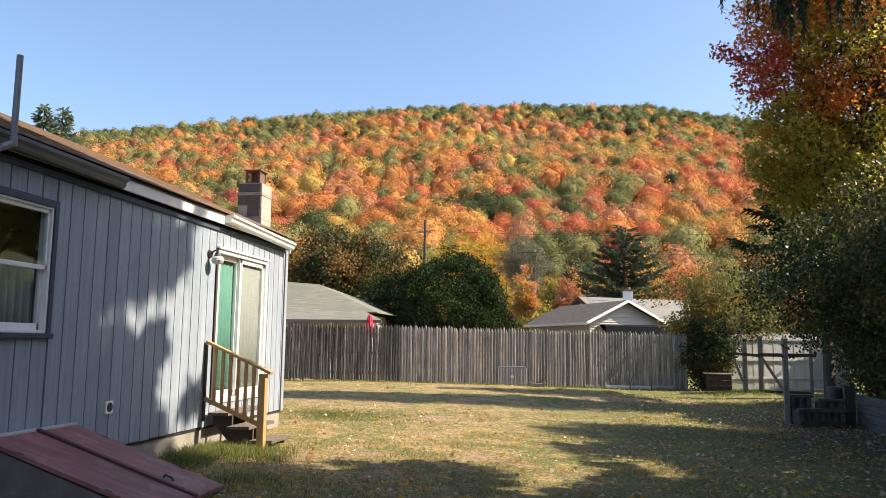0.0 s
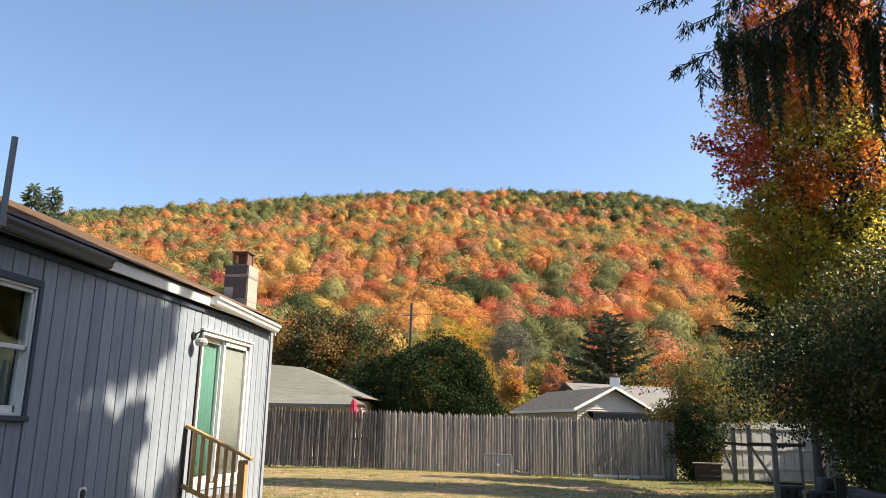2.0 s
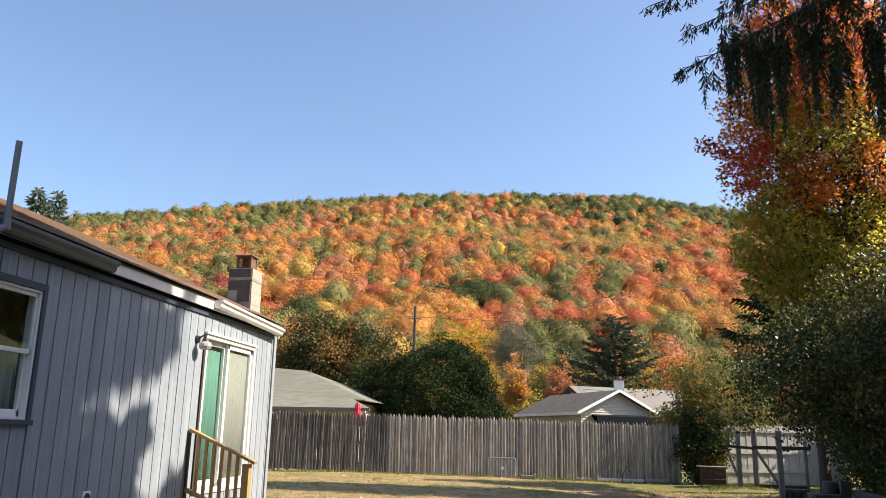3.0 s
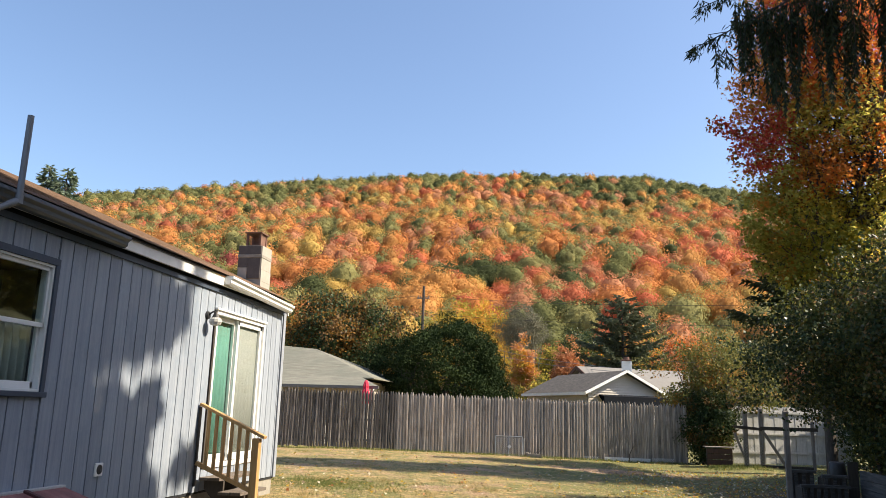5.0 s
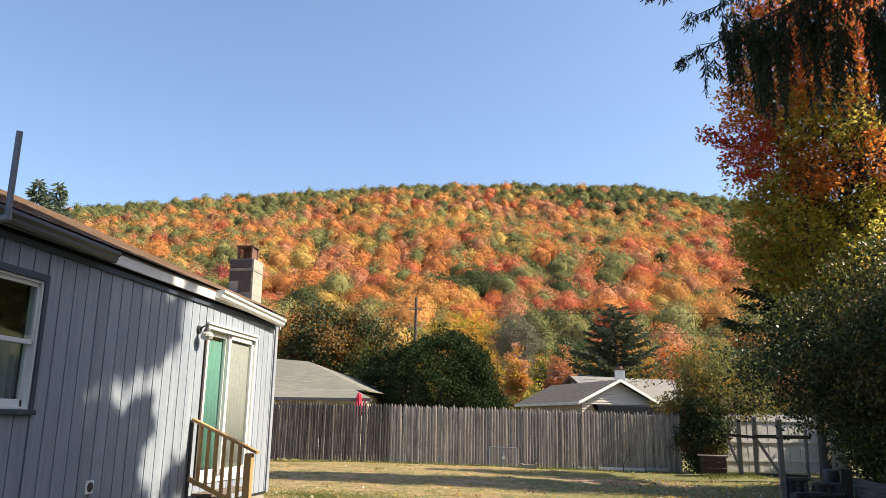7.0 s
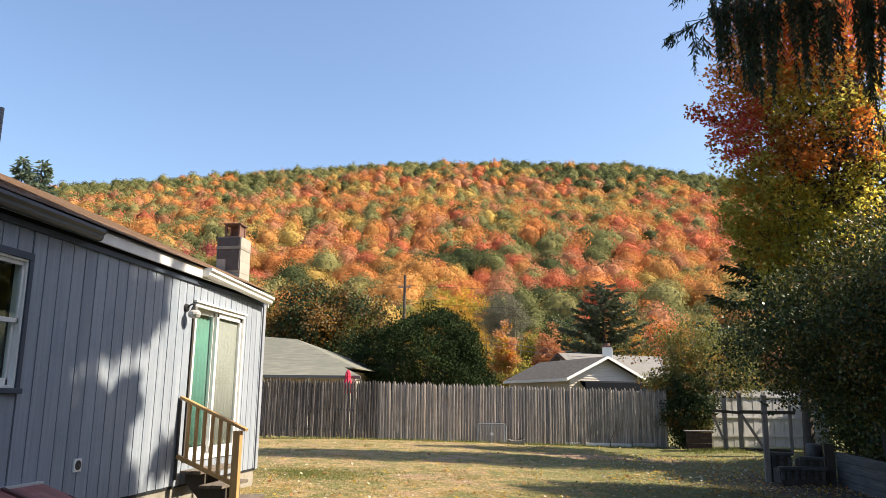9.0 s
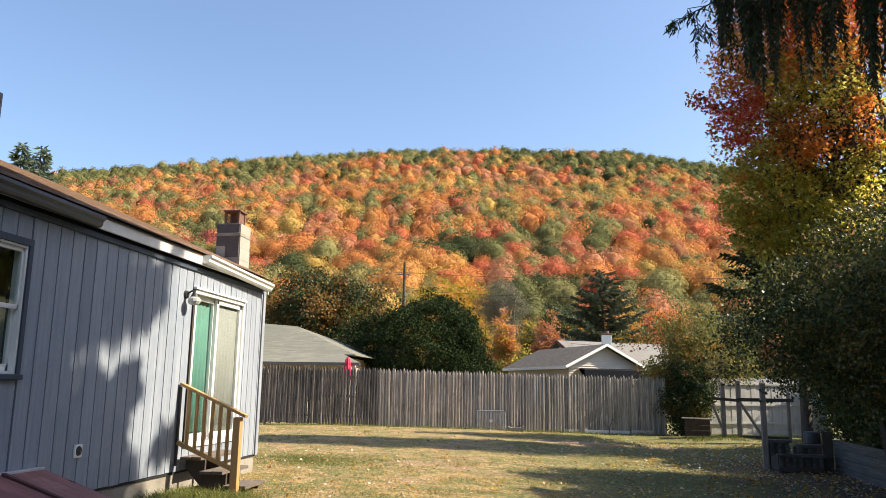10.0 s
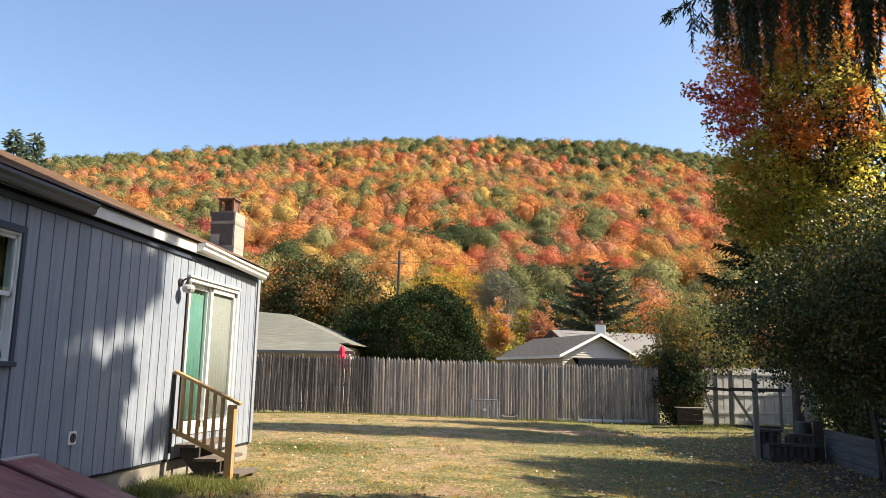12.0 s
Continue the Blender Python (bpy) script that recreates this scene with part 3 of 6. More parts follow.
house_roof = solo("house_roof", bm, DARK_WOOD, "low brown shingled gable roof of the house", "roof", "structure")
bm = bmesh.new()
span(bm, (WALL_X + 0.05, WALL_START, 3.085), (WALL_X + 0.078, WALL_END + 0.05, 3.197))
solo("fascia", bm, WHITE, "white painted fascia board under the roof edge", "fascia", "structure")
bm = bmesh.new()
prism(bm, [(WALL_X + 0.03, 0, EAVE_Z - 0.22), (WALL_X + 0.03, 0, EAVE_Z - 0.09), (RIDGE_X, 0, RIDGE_Z - 0.10), (RIDGE_X, 0, RIDGE_Z - 0.24)], (0, WALL_END + 0.06, 0), (0, WALL_END + 0.088, 0))
solo("rake_board", bm, WHITE, "white painted board along the gable edge", "trim", "structure")
bm = bmesh.new()
span(bm, (WALL_X + 0.001, WALL_END - 0.075, SIDE_BOTTOM - 0.01), (WALL_X + 0.02, WALL_END + 0.02, 3.05), 0.003)
span(bm, (WALL_X - 0.09, WALL_END + 0.001, SIDE_BOTTOM - 0.01), (WALL_X + 0.0, WALL_END + 0.019, 3.05))
solo("corner_trim", bm, SIDING, "blue-grey corner board of the house", "trim", "structure")
# Dark strip in place of the shade that the eave throws here.
bm = bmesh.new()
span(bm, (WALL_X + 0.001, WALL_START, 3.0), (WALL_X + 0.022, WALL_END - 0.08, 3.054))
solo("frieze_trim", bm, TRIM_BLUE, "dark blue strip for the eave's shade at the wall top", "trim", "structure")


def gutter(y0, z0, y1, z1, material, label):
    """A K-shaped gutter trough with end caps, hung along the fascia."""
    ob = thing("gutter", (WALL_X + 0.1, (y0 + y1) / 2, z0 - 0.1), label, "gutter")
    x = WALL_X + 0.08
    bm = bmesh.new()
    shape = [(0, -0.005), (0, -0.105), (0.065, -0.105), (0.085, -0.085), (0.088, -0.055), (0.118, -0.03), (0.118, 0.0), (0.104, 0.0), (0.104, -0.022), (0.076, -0.048), (0.072, -0.078), (0.06, -0.094), (0.012, -0.094), (0.012, -0.005)]
    prism(bm, [(x + a, 0, b) for a, b in shape], (0, y0, z0), (0, y1, z1))
    part("trough", bm, material, ob)
    for y, z in ((y0 - 0.004, z0), (y1 + 0.004, z1)):
        bm = bmesh.new()
        cap = [(0, -0.003), (0, -0.108), (0.066, -0.108), (0.087, -0.086), (0.09, -0.055), (0.12, -0.03), (0.12, 0.002)]
        prism(bm, [(x + a, 0, b) for a, b in cap], (0, y - 0.004, z), (0, y + 0.004, z))
        part("end_cap", bm, material, ob)
    for i in range(int((y1 - y0) / 0.6)):
        bm = bmesh.new()
        y = y0 + 0.3 + i * 0.6
        z = z0 + (z1 - z0) * (y - y0) / (y1 - y0)
        rod(bm, (x - 0.002, y, z - 0.012), (x + 0.112, y, z - 0.012), 0.004, seg=6)
        part("gutter_spike", bm, material, ob)


gutter(WALL_START, 3.24, 6.82, 3.178, GUTTER, "old dull metal gutter, darkened for the shaded roof edge")
gutter(9.25, 3.215, 11.56, 3.135, WHITE, "white metal gutter over the sliding door")

# ---- window ----
window = thing("window_1", (WALL_X, (WIN[0] + WIN[1]) / 2, WIN[2]), "white double-hung window in dark blue trim with curtains", "window", kind="structure")
y0, y1, z0, z1 = WIN
bm = bmesh.new()
for lo, hi in (((y0 - 0.07, z1), (y1 + 0.05, z1 + 0.062)), ((y0 - 0.07, z0), (y0, z1)), ((y1, z0), (y1 + 0.05, z1))):
    span(bm, (WALL_X - 0.01, lo[0], lo[1]), (WALL_X + 0.02, hi[0], hi[1]), 0.004)
part("window_casing", bm, TRIM_BLUE, window, "dark blue painted casing")
bm = bmesh.new()
span(bm, (WALL_X - 0.1, y0 - 0.09, z0 - 0.045), (WALL_X + 0.04, y1 + 0.062, z0), 0.006)
part("window_sill", bm, TRIM_BLUE, window, "dark blue sill")
bm = bmesh.new()
f = 0.024
for lo, hi in (((y0, z1 - f), (y1, z1)), ((y0, z0), (y1, z0 + f)), ((y0, z0 + f), (y0 + f, z1 - f)), ((y1 - f, z0 + f), (y1, z1 - f))):
    span(bm, (WALL_X - 0.11, lo[0], lo[1]), (WALL_X + 0.004, hi[0], hi[1]), 0.004)
part("window_frame", bm, VINYL, window)
mid = 2.20
for k, (lo, hi, x) in enumerate(((mid - 0.02, z1 - f, WALL_X - 0.03), (z0 + f, mid + 0.02, WALL_X - 0.065))):
    sash = bmesh.new()
    s = 0.03 if k else 0.024
    a, b = y0 + f + 0.002, y1 - f - 0.002
    for p, q in (((a, lo), (b, lo + (0.06 if k else 0.04))), ((a, hi - 0.035), (b, hi)), ((a, lo), (a + s, hi)), ((b - s, lo), (b, hi))):
        span(sash, (x - 0.016, p[0], p[1]), (x + 0.016, q[0], q[1]), 0.003)
    sash_ob = part("sash", sash, VINYL, window)
    bm = bmesh.new()
    span(bm, (x - 0.003, a + s, lo + 0.03), (x + 0.003, b - s, hi - 0.03))
    pane = part("pane", bm, PANE, sash_ob)
    pane.visible_shadow = False


def curtain(name, x, ya, yb, za, zb, material, parent, folds, depth, label):
    bm = bmesh.new()
    n = folds * 8
    rows = []
    for i in range(n + 1):
        y = ya + (yb - ya) * i / n
        d = depth * math.sin(i / 8 * 2 * math.pi) + 0.4 * depth * noise.noise(Vector((y * 9, za, 2)))
        rows.append([bm.verts.new((x + d * w, y + 0.01 * w * noise.noise(Vector((y * 6, w, 8))), z)) for z, w in ((zb, 0.6), ((za + zb) / 2, 1.0), (za, 1.25))])
    for a, b in zip(rows, rows[1:]):
        for j in range(2):
            bm.faces.new((a[j], b[j], b[j + 1], a[j + 1])).smooth = True
    ob = part(name, bm, material, parent, label)
    m = ob.modifiers.new("thickness", "SOLIDIFY")
    m.thickness = 0.004
    return ob


curtain("curtain", WALL_X - 0.13, y0 + 0.02, y1 - 0.02, z0 - 0.1, mid + 0.02, NET, window, 11, 0.03, "pale hanging curtain")

# ---- sliding door ----
door = thing("door_1", (WALL_X, 10.05, DOOR[2]), "white sliding patio door with teal and pale curtains behind", "door", kind="structure")
y0, y1, z0, z1 = DOOR
bm = bmesh.new()
for lo, hi in (((y0, z1 - 0.05), (y1, z1)), ((y0, z0), (y1, z0 + 0.06)), ((y0, z0 + 0.06), (y0 + 0.045, z1 - 0.05)), ((y1 - 0.045, z0 + 0.06), (y1, z1 - 0.05))):
    span(bm, (WALL_X - 0.13, lo[0], lo[1]), (WALL_X + 0.02, hi[0], hi[1]), 0.005)
part("door_frame", bm, VINYL, door)
bm = bmesh.new()
span(bm, (WALL_X - 0.012, y0 - 0.035, z0), (WALL_X + 0.012, y0 - 0.002, z1 - 0.02), 0.003)
part("jamb_strip", bm, DARK_WOOD, door, "dark brown strip beside the frame")
bm = bmesh.new()
span(bm, (WALL_X - 0.005, y0 - 0.04, z1 + 0.002), (WALL_X + 0.045, y1 + 0.03, z1 + 0.03), 0.004)
part("drip_cap", bm, VINYL, door)
for k, (a, b, x) in enumerate(((y0 + 0.05, 10.02, WALL_X - 0.075), (9.97, y1 - 0.05, WALL_X - 0.03))):
    bm = bmesh.new()
    lo, hi, s = z0 + 0.065, z1 - 0.055, 0.065
    for p, q in (((a, lo), (b, lo + 0.09)), ((a, hi - 0.06), (b, hi)), ((a, lo), (a + s, hi)), ((b - s, lo), (b, hi))):
        span(bm, (x - 0.02, p[0], p[1]), (x + 0.02, q[0], q[1]), 0.004)
    leaf = part("sliding_panel", bm, VINYL, door)
    bm = bmesh.new()
    span(bm, (x - 0.004, a + s - 0.01, lo + 0.08), (x + 0.004, b - s + 0.01, hi - 0.05))
    pane = part("pane", bm, PANE, leaf)
    pane.visible_shadow = False
    if k == 0:
        bm = bmesh.new()
        span(bm, (x + 0.02, a + 0.02, 1.72), (x + 0.05, a + 0.045, 1.95), 0.008)
        part("pull_handle", bm, VINYL, leaf, "white pull handle")
curtain("curtain", WALL_X - 0.118, y0 + 0.06, 10.02, z0 + 0.08, z1 - 0.08, TEAL, door, 6, 0.009, "teal curtain")
curtain("curtain", WALL_X - 0.056, 10.03, y1 - 0.06, z0 + 0.08, z1 - 0.08, SHEER, door, 7, 0.002, "pale curtain")

# ---- steps and handrail ----
steps = thing("door_steps", (-4.0, 9.8, 0.3), "small weathered wooden steps below the sliding door", "steps")
for k, (xa, xb, z, yb) in enumerate(((-4.42, -4.14, 0.70, 10.3), (-4.16, -3.86, 0.54, 9.9), (-3.86, -3.56, 0.38, 9.72))):
    for j in range(2):
        bm = bmesh.new()
        w = (xb - xa) / 2
        span(bm, (xa + j * w + 0.004, 9.1, z - 0.036), (xa + (j + 1) * w - 0.004, yb + 0.03 * j, z + 0.004 * j), 0.005)
        part("tread", bm, TREAD, steps)
for y in (9.25, 9.66):
    bm = bmesh.new()
    prism(bm, [(-4.1, 0, 0.25), (-3.62, 0, 0.25), (-3.62, 0, 0.34), (-3.87, 0, 0.34), (-3.87, 0, 0.50), (-4.15, 0, 0.50), (-4.15, 0, 0.66), (-4.4, 0, 0.66), (-4.4, 0, 0.56)], (0, y - 0.02, 0), (0, y + 0.02, 0))
    part("stringer", bm, DARK_WOOD, steps)
rail = thing("handrail", (-3.65, 9.03, 0.3), "new-looking treated wood handrail with square balusters", "handrail")
bm = bmesh.new()
span(bm, (-3.72, 8.98, 0.15), (-3.63, 9.07, 1.19), 0.006)
part("newel_post", bm, NEW_WOOD, rail)
bm = bmesh.new()
beam(bm, (-4.43, 9.03, 1.575), (-3.57, 9.03, 1.20), 0.09, 0.036, 0.005)
part("top_rail", bm, NEW_WOOD, rail)
bm = bmesh.new()
beam(bm, (-4.43, 9.03, 0.875), (-3.72, 9.03, 0.585), 0.05, 0.05, 0.004)
part("bottom_rail", bm, NEW_WOOD, rail)
for i in range(6):
    x = -4.31 + i * 0.102
    top, low = 1.555 - (x + 4.43) * 0.436, 0.86 - (x + 4.43) * 0.408
    bm = bmesh.new()
    span(bm, (x - 0.018, 9.012, low), (x + 0.018, 9.048, top), 0.003)
    part("baluster", bm, NEW_WOOD, rail)
bm = bmesh.new()
span(bm, (-4.447, 9.01, 0.60), (-4.42, 9.045, 1.54), 0.003)
part("wall_post", bm, DARK_WOOD, rail, "dark post against the wall")

# ---- porch light, outlet, pipe ----
lamp = thing("porch_light", (WALL_X, 9.0, 2.66), "black wall lantern with a milky ribbed glass jar", "wall lamp")
bm = bmesh.new()
rod(bm, (WALL_X, 9.0, 2.67), (WALL_X + 0.03, 9.0, 2.67), 0.055, 0.045, 16)
part("back_plate", bm, IRON, lamp)
bm = bmesh.new()
arc = [Vector((WALL_X + 0.02 + 0.10 * math.sin(a), 9.0, 2.67 + 0.05 * math.sin(2 * a))) for a in (0, 0.4, 0.8, 1.2, 1.57)]
for a, b in zip(arc, arc[1:]):
    rod(bm, a, b, 0.011, seg=8)
rod(bm, (WALL_X + 0.12, 9.0, 2.69), (WALL_X + 0.12, 9.0, 2.635), 0.03, 0.052, 14)
part("arm", bm, IRON, lamp)
bm = bmesh.new()
prof = [(0.052, 2.64), (0.074, 2.615), (0.078, 2.585), (0.062, 2.553), (0.03, 2.54)]
rings = [[bm.verts.new((WALL_X + 0.12 + (r + 0.003 * (i % 2)) * math.cos(i * math.pi / 12), 9.0 + (r + 0.003 * (i % 2)) * math.sin(i * math.pi / 12), z)) for i in range(24)] for r, z in prof]
for a, b in zip(rings, rings[1:]):
    for i in range(24):
        bm.faces.new((a[i], a[(i + 1) % 24], b[(i + 1) % 24], b[i]))
bm.faces.new(rings[-1])
part("glass_jar", bm, JAR, lamp, "milky ribbed glass jar")

outlet = thing("dryer_vent", (WALL_X, 7.02, 0.93), "small white vent plate with a dark round flap on the siding", "vent")
bm = bmesh.new()
span(bm, (WALL_X, 6.955, 0.862), (WALL_X + 0.02, 7.08, 0.988), 0.009)
part("flange", bm, WHITE, outlet)
bm = bmesh.new()
rod(bm, (WALL_X + 0.02, 7.018, 0.926), (WALL_X + 0.026, 7.018, 0.926), 0.046, 0.043, 22)
part("flap", bm, IRON, outlet, "dark vent flap")
bm = bmesh.new()
rod(bm, (WALL_X + 0.02, 7.03, 0.92), (WALL_X + 0.031, 7.03, 0.92), 0.016, 0.013, 14)
part("latch", bm, GUTTER, outlet)

mast = thing("vent_pipe", (-4.2, 5.14, 3.1), "grey vent pipe rising past the gutter", "pipe")
bm = bmesh.new()
rod(bm, (-4.2, 5.14, 3.12), (-4.2, 5.14, 3.79), 0.025, seg=18)
part("riser", bm, PIPE, mast)
bm = bmesh.new()
rod(bm, (-4.2, 5.14, 3.06), (-4.2, 5.14, 3.135), 0.031, seg=18)
rod(bm, (-4.2, 5.145, 3.09), (-4.235, 5.06, 3.03), 0.03, seg=18)
part("elbow", bm, PIPE, mast)
bm = bmesh.new()
rod(bm, (-4.22, 5.09, 3.05), (-4.31, 4.86, 2.90), 0.025, seg=18)
rod(bm, (-4.31, 4.86, 2.90), (-4.46, 4.80, 2.88), 0.025, seg=18)
part("offset_pipe", bm, PIPE, mast)

# ---- chimney ----
chimney = thing("chimney", (-5.2, 12.1, 0.0), "pale block chimney with a tarred front and rusty metal cap", "chimney")
cx0, cx1, cy0, cy1 = -5.41, -4.995, 11.88, 12.29
rng = random.Random(4)
z, k = 0.0, 0
while z < 4.16:
    h = min(0.2, 4.2 - z)
    bm = bmesh.new()
    o = rng.uniform(-0.003, 0.003)
    span(bm, (cx0 + o, cy0 + o, z + 0.0015), (cx1 + o, cy1 + o, z + h - 0.0015), 0.0015)
    part("block", bm, PALE_BLOCK, chimney)
    z, k = z + h, k + 1
bm = bmesh.new()
span(bm, (cx0 + 0.012, cy0 + 0.012, 0.0), (cx1 - 0.012, cy1 - 0.012, 4.19))
part("mortar", bm, CONCRETE, chimney)
for lo, hi, x0_, x1_ in ((3.64, 3.985, cx0 + 0.175, cx1 - 0.02), (3.83, 3.985, cx0 + 0.004, cx0 + 0.175), (4.05, 4.19, cx0 + 0.004, cx1 - 0.02)):
    bm = bmesh.new()
    span(bm, (x0_, cy0 - 0.016, lo), (x1_, cy0 + 0.01, hi), 0.004)
    part("tar_coat", bm, TAR, chimney, "blackened tar coat")
bm = bmesh.new()
span(bm, (cx0 - 0.006, cy0 - 0.022, 3.99), (cx1 + 0.006, cy1, 4.045), 0.008)
part("cement_band", bm, CONCRETE, chimney, "pale cement band")
bm = bmesh.new()
span(bm, (cx0 + 0.015, cy0 - 0.012, 3.635), (cx0 + 0.165, cy0 + 0.01, 3.82), 0.006)
part("patch", bm, PALE_BLOCK, chimney, "pale cement patch")
cap = bmesh.new()
ca, cb, cc, cd = -5.31, -5.085, 11.97, 12.2
for x in (ca, cb):
    for y in (cc, cd):
        span(cap, (x - 0.018, y - 0.018, 4.19), (x + 0.018, y + 0.018, 4.43), 0.003)
span(cap, (ca, cc, 4.19), (cb, cd, 4.235))
span(cap, (ca, cd - 0.01, 4.23), (cb, cd, 4.42))
span(cap, (cb - 0.01, cc, 4.23), (cb + 0.004, cd, 4.42))
cap_ob = part("chimney_cap", cap, RUST, chimney, "rusty open-fronted metal cap")
bm = bmesh.new()
span(bm, (ca - 0.04, cc - 0.04, 4.425), (cb + 0.04, cd + 0.04, 4.445), 0.004)
part("cap_plate", bm, RUST, cap_ob)

# ---- cellar bulkhead ----
bulk = thing("cellar_bulkhead", (-3.7, 5.9, 0.3), "worn red-brown sloping cellar bulkhead with two door leaves", "bulkhead")
BY0, BYM, BY1 = 5.33, 5.945, 6.46
bx0, bz0, bx1, bz1 = WALL_X + 0.005, 0.83, -2.94, 0.34


def bulk_board(ya, yb, lift, thick, xa=bx0, xb=bx1):
    za = bz0 + (bz1 - bz0) * (xa - bx0) / (bx1 - bx0)
    zb = bz0 + (bz1 - bz0) * (xb - bx0) / (bx1 - bx0)
    bm = bmesh.new()
    prism(bm, [(xa, 0, za + lift - thick), (xb, 0, zb + lift - thick), (xb, 0, zb + lift), (xa, 0, za + lift)], (0, ya, 0), (0, yb, 0))
    bmesh.ops.bevel(bm, geom=list(bm.edges), offset=0.004, segments=2, affect="EDGES")
    return bm


for ya, yb in ((BY0, BYM - 0.012), (BYM + 0.012, BY1)):
    leaf = part("door_leaf", bulk_board(ya, yb, 0.0, 0.035, bx0 + 0.05), RED_PAINT, bulk)
    part("edge_strip", bulk_board(yb - 0.02 if ya == BY0 else ya - 0.018, yb + 0.012 if ya == BY0 else ya + 0.008, 0.022, 0.03, bx0 + 0.05, bx1 + 0.004), RED_EDGE, leaf)
    for i in range(2):
        x = bx0 + 0.35 + i * 0.75
        z = bz0 + (bz1 - bz0) * (x - bx0) / (bx1 - bx0)
        y = ya + 0.02 if ya == BY0 else yb - 0.02
        bm = bmesh.new()
        rod(bm, (x - 0.03, y, z + 0.008), (x + 0.03, y, z - 0.011), 0.007, seg=8)
        part("hinge", bm, RED_EDGE, leaf)
bm = bmesh.new()
hx = -3.25
hz = bz0 + (bz1 - bz0) * (hx - bx0) / (bx1 - bx0)
pts = [Vector((hx - 0.05, 6.06, hz + 0.015)), Vector((hx - 0.035, 6.06, hz + 0.036)), Vector((hx + 0.035, 6.05, hz + 0.014)), Vector((hx + 0.05, 6.05, hz - 0.014))]
for a, b in zip(pts, pts[1:]):
    rod(bm, a, b, 0.007, seg=6)
part("lift_handle", bm, IRON, bulk, "bent dark iron handle")
bm = bmesh.new()
span(bm, (WALL_X + 0.002, BY0 - 0.02, 0.80), (WALL_X + 0.06, BY1 + 0.01, 0.832), 0.006)
part("flashing", bm, GREYED_WHITE, bulk, "pale metal flashing along the wall")
for ya, yb in ((BY0 + 0.015, BY0 + 0.13), (BY1 - 0.13, BY1 - 0.02)):
    bm = bmesh.new()
    prism(bm, [(bx0, 0, 0.0), (bx1 - 0.03, 0, 0.0), (bx1 - 0.03, 0, bz1 - 0.05), (bx0, 0, bz0 - 0.05)], (0, ya, 0), (0, yb, 0))
    part("cheek_wall", bm, BLOCK_DARK, bulk, "low dark mossy cheek wall")
bm = bmesh.new()
span(bm, (bx1 - 0.13, BY0 + 0.135, 0.0), (bx1 - 0.035, BY1 - 0.135, bz1 - 0.05))
part("front_kerb", bm, CONCRETE, bulk)

# ---- neighbour's house with the hip roof ----
left_house = thing("neighbour_house", (-13, 33, 0.2), "low house with a grey-green shingled hip roof and porch", "house")
bm = bmesh.new()
span(bm, (-19.5, 31.6, 0.0), (-8.4, 38.4, 2.75))
part("wall", bm, CREAM, left_house, "pale house walls")
bm = bmesh.new()
v = [bm.verts.new(p) for p in ((-20.0, 31.1, 2.86), (-7.9, 31.1, 2.86), (-7.9, 38.9, 2.86), (-20.0, 38.9, 2.86), (-16.0, 35.0, 4.62), (-11.7, 35.0, 4.30))]
for f in ((0, 1, 5, 4), (1, 2, 5), (2, 3, 4, 5), (3, 0, 4), (3, 2, 1, 0)):
    bm.faces.new([v[i] for i in f])
part("roof", bm, ROOF_GREY, left_house, "grey-green shingle hip roof")
bm = bmesh.new()
for a, b in (((-20.0, 31.08), (-7.88, 31.12)), ((-7.9, 31.1), (-7.86, 38.9))):
    span(bm, (a[0], a[1], 2.815), (b[0], b[1], 2.855))
part("eaves_board", bm, ROOF_GREY, left_house)
bm = bmesh.new()
v = [bm.verts.new(p) for p in ((-19.5, 29.2, 2.475), (-7.2, 29.2, 2.475), (-8.75, 31.7, 3.0), (-19.5, 31.7, 3.0), (-19.5, 29.2, 2.42), (-7.2, 29.2, 2.42), (-8.75, 31.7, 2.94), (-19.5, 31.7, 2.94))]
for f in ((0, 1, 2, 3), (7, 6, 5, 4), (0, 4, 5, 1), (1, 5, 6, 2), (2, 6, 7, 3), (3, 7, 4, 0)):
    bm.faces.new([v[i] for i in f])
part("porch_roof", bm, ROOF_GREY, left_house, "grey shingle porch roof")
bm = bmesh.new()
span(bm, (-19.5, 29.12, 2.36), (-7.18, 29.19, 2.46))
part("porch_fascia", bm, ROOF_PALE, left_house)
for i in range(7):
    bm = bmesh.new()
    span(bm, (-18.6 + i * 1.85, 29.3, 0.1), (-18.5 + i * 1.85, 29.4, 2.44))
    part("porch_post", bm, WHITE, left_house)
for i in range(4):
    bm = bmesh.new()
    span(bm, (-18 + i * 2.5, 31.57, 1.0), (-16.9 + i * 2.5, 31.595, 2.2))
    part("window", bm, IRON, left_house, "dark window under the porch")
brolly = thing("garden_umbrella", (-7.62, 29.0, 0.25), "closed crimson garden umbrella behind the fence", "umbrella")
bm = bmesh.new()
rod(bm, (-7.62, 29.0, 0.25), (-7.62, 29.0, 2.66), 0.02, seg=8)
part("pole", bm, GALV, brolly)
bm = bmesh.new()
prof = [(0.025, 2.68), (0.07, 2.60), (0.10, 2.45), (0.085, 2.38), (0.12, 2.25), (0.14, 2.05), (0.15, 1.9), (0.12, 1.8)]
rings = [[bm.verts.new((-7.62 + r * (1 + 0.22 * (i % 2)) * math.cos(i * math.pi / 8), 29.0 + r * (1 + 0.22 * (i % 2)) * math.sin(i * math.pi / 8), z)) for i in range(16)] for r, z in prof]
for a, b in zip(rings, rings[1:]):
    for i in range(16):
        bm.faces.new((a[i], a[(i + 1) % 16], b[(i + 1) % 16], b[i]))
bm.faces.new(rings[0])
part("canopy", bm, RED_CLOTH, brolly)

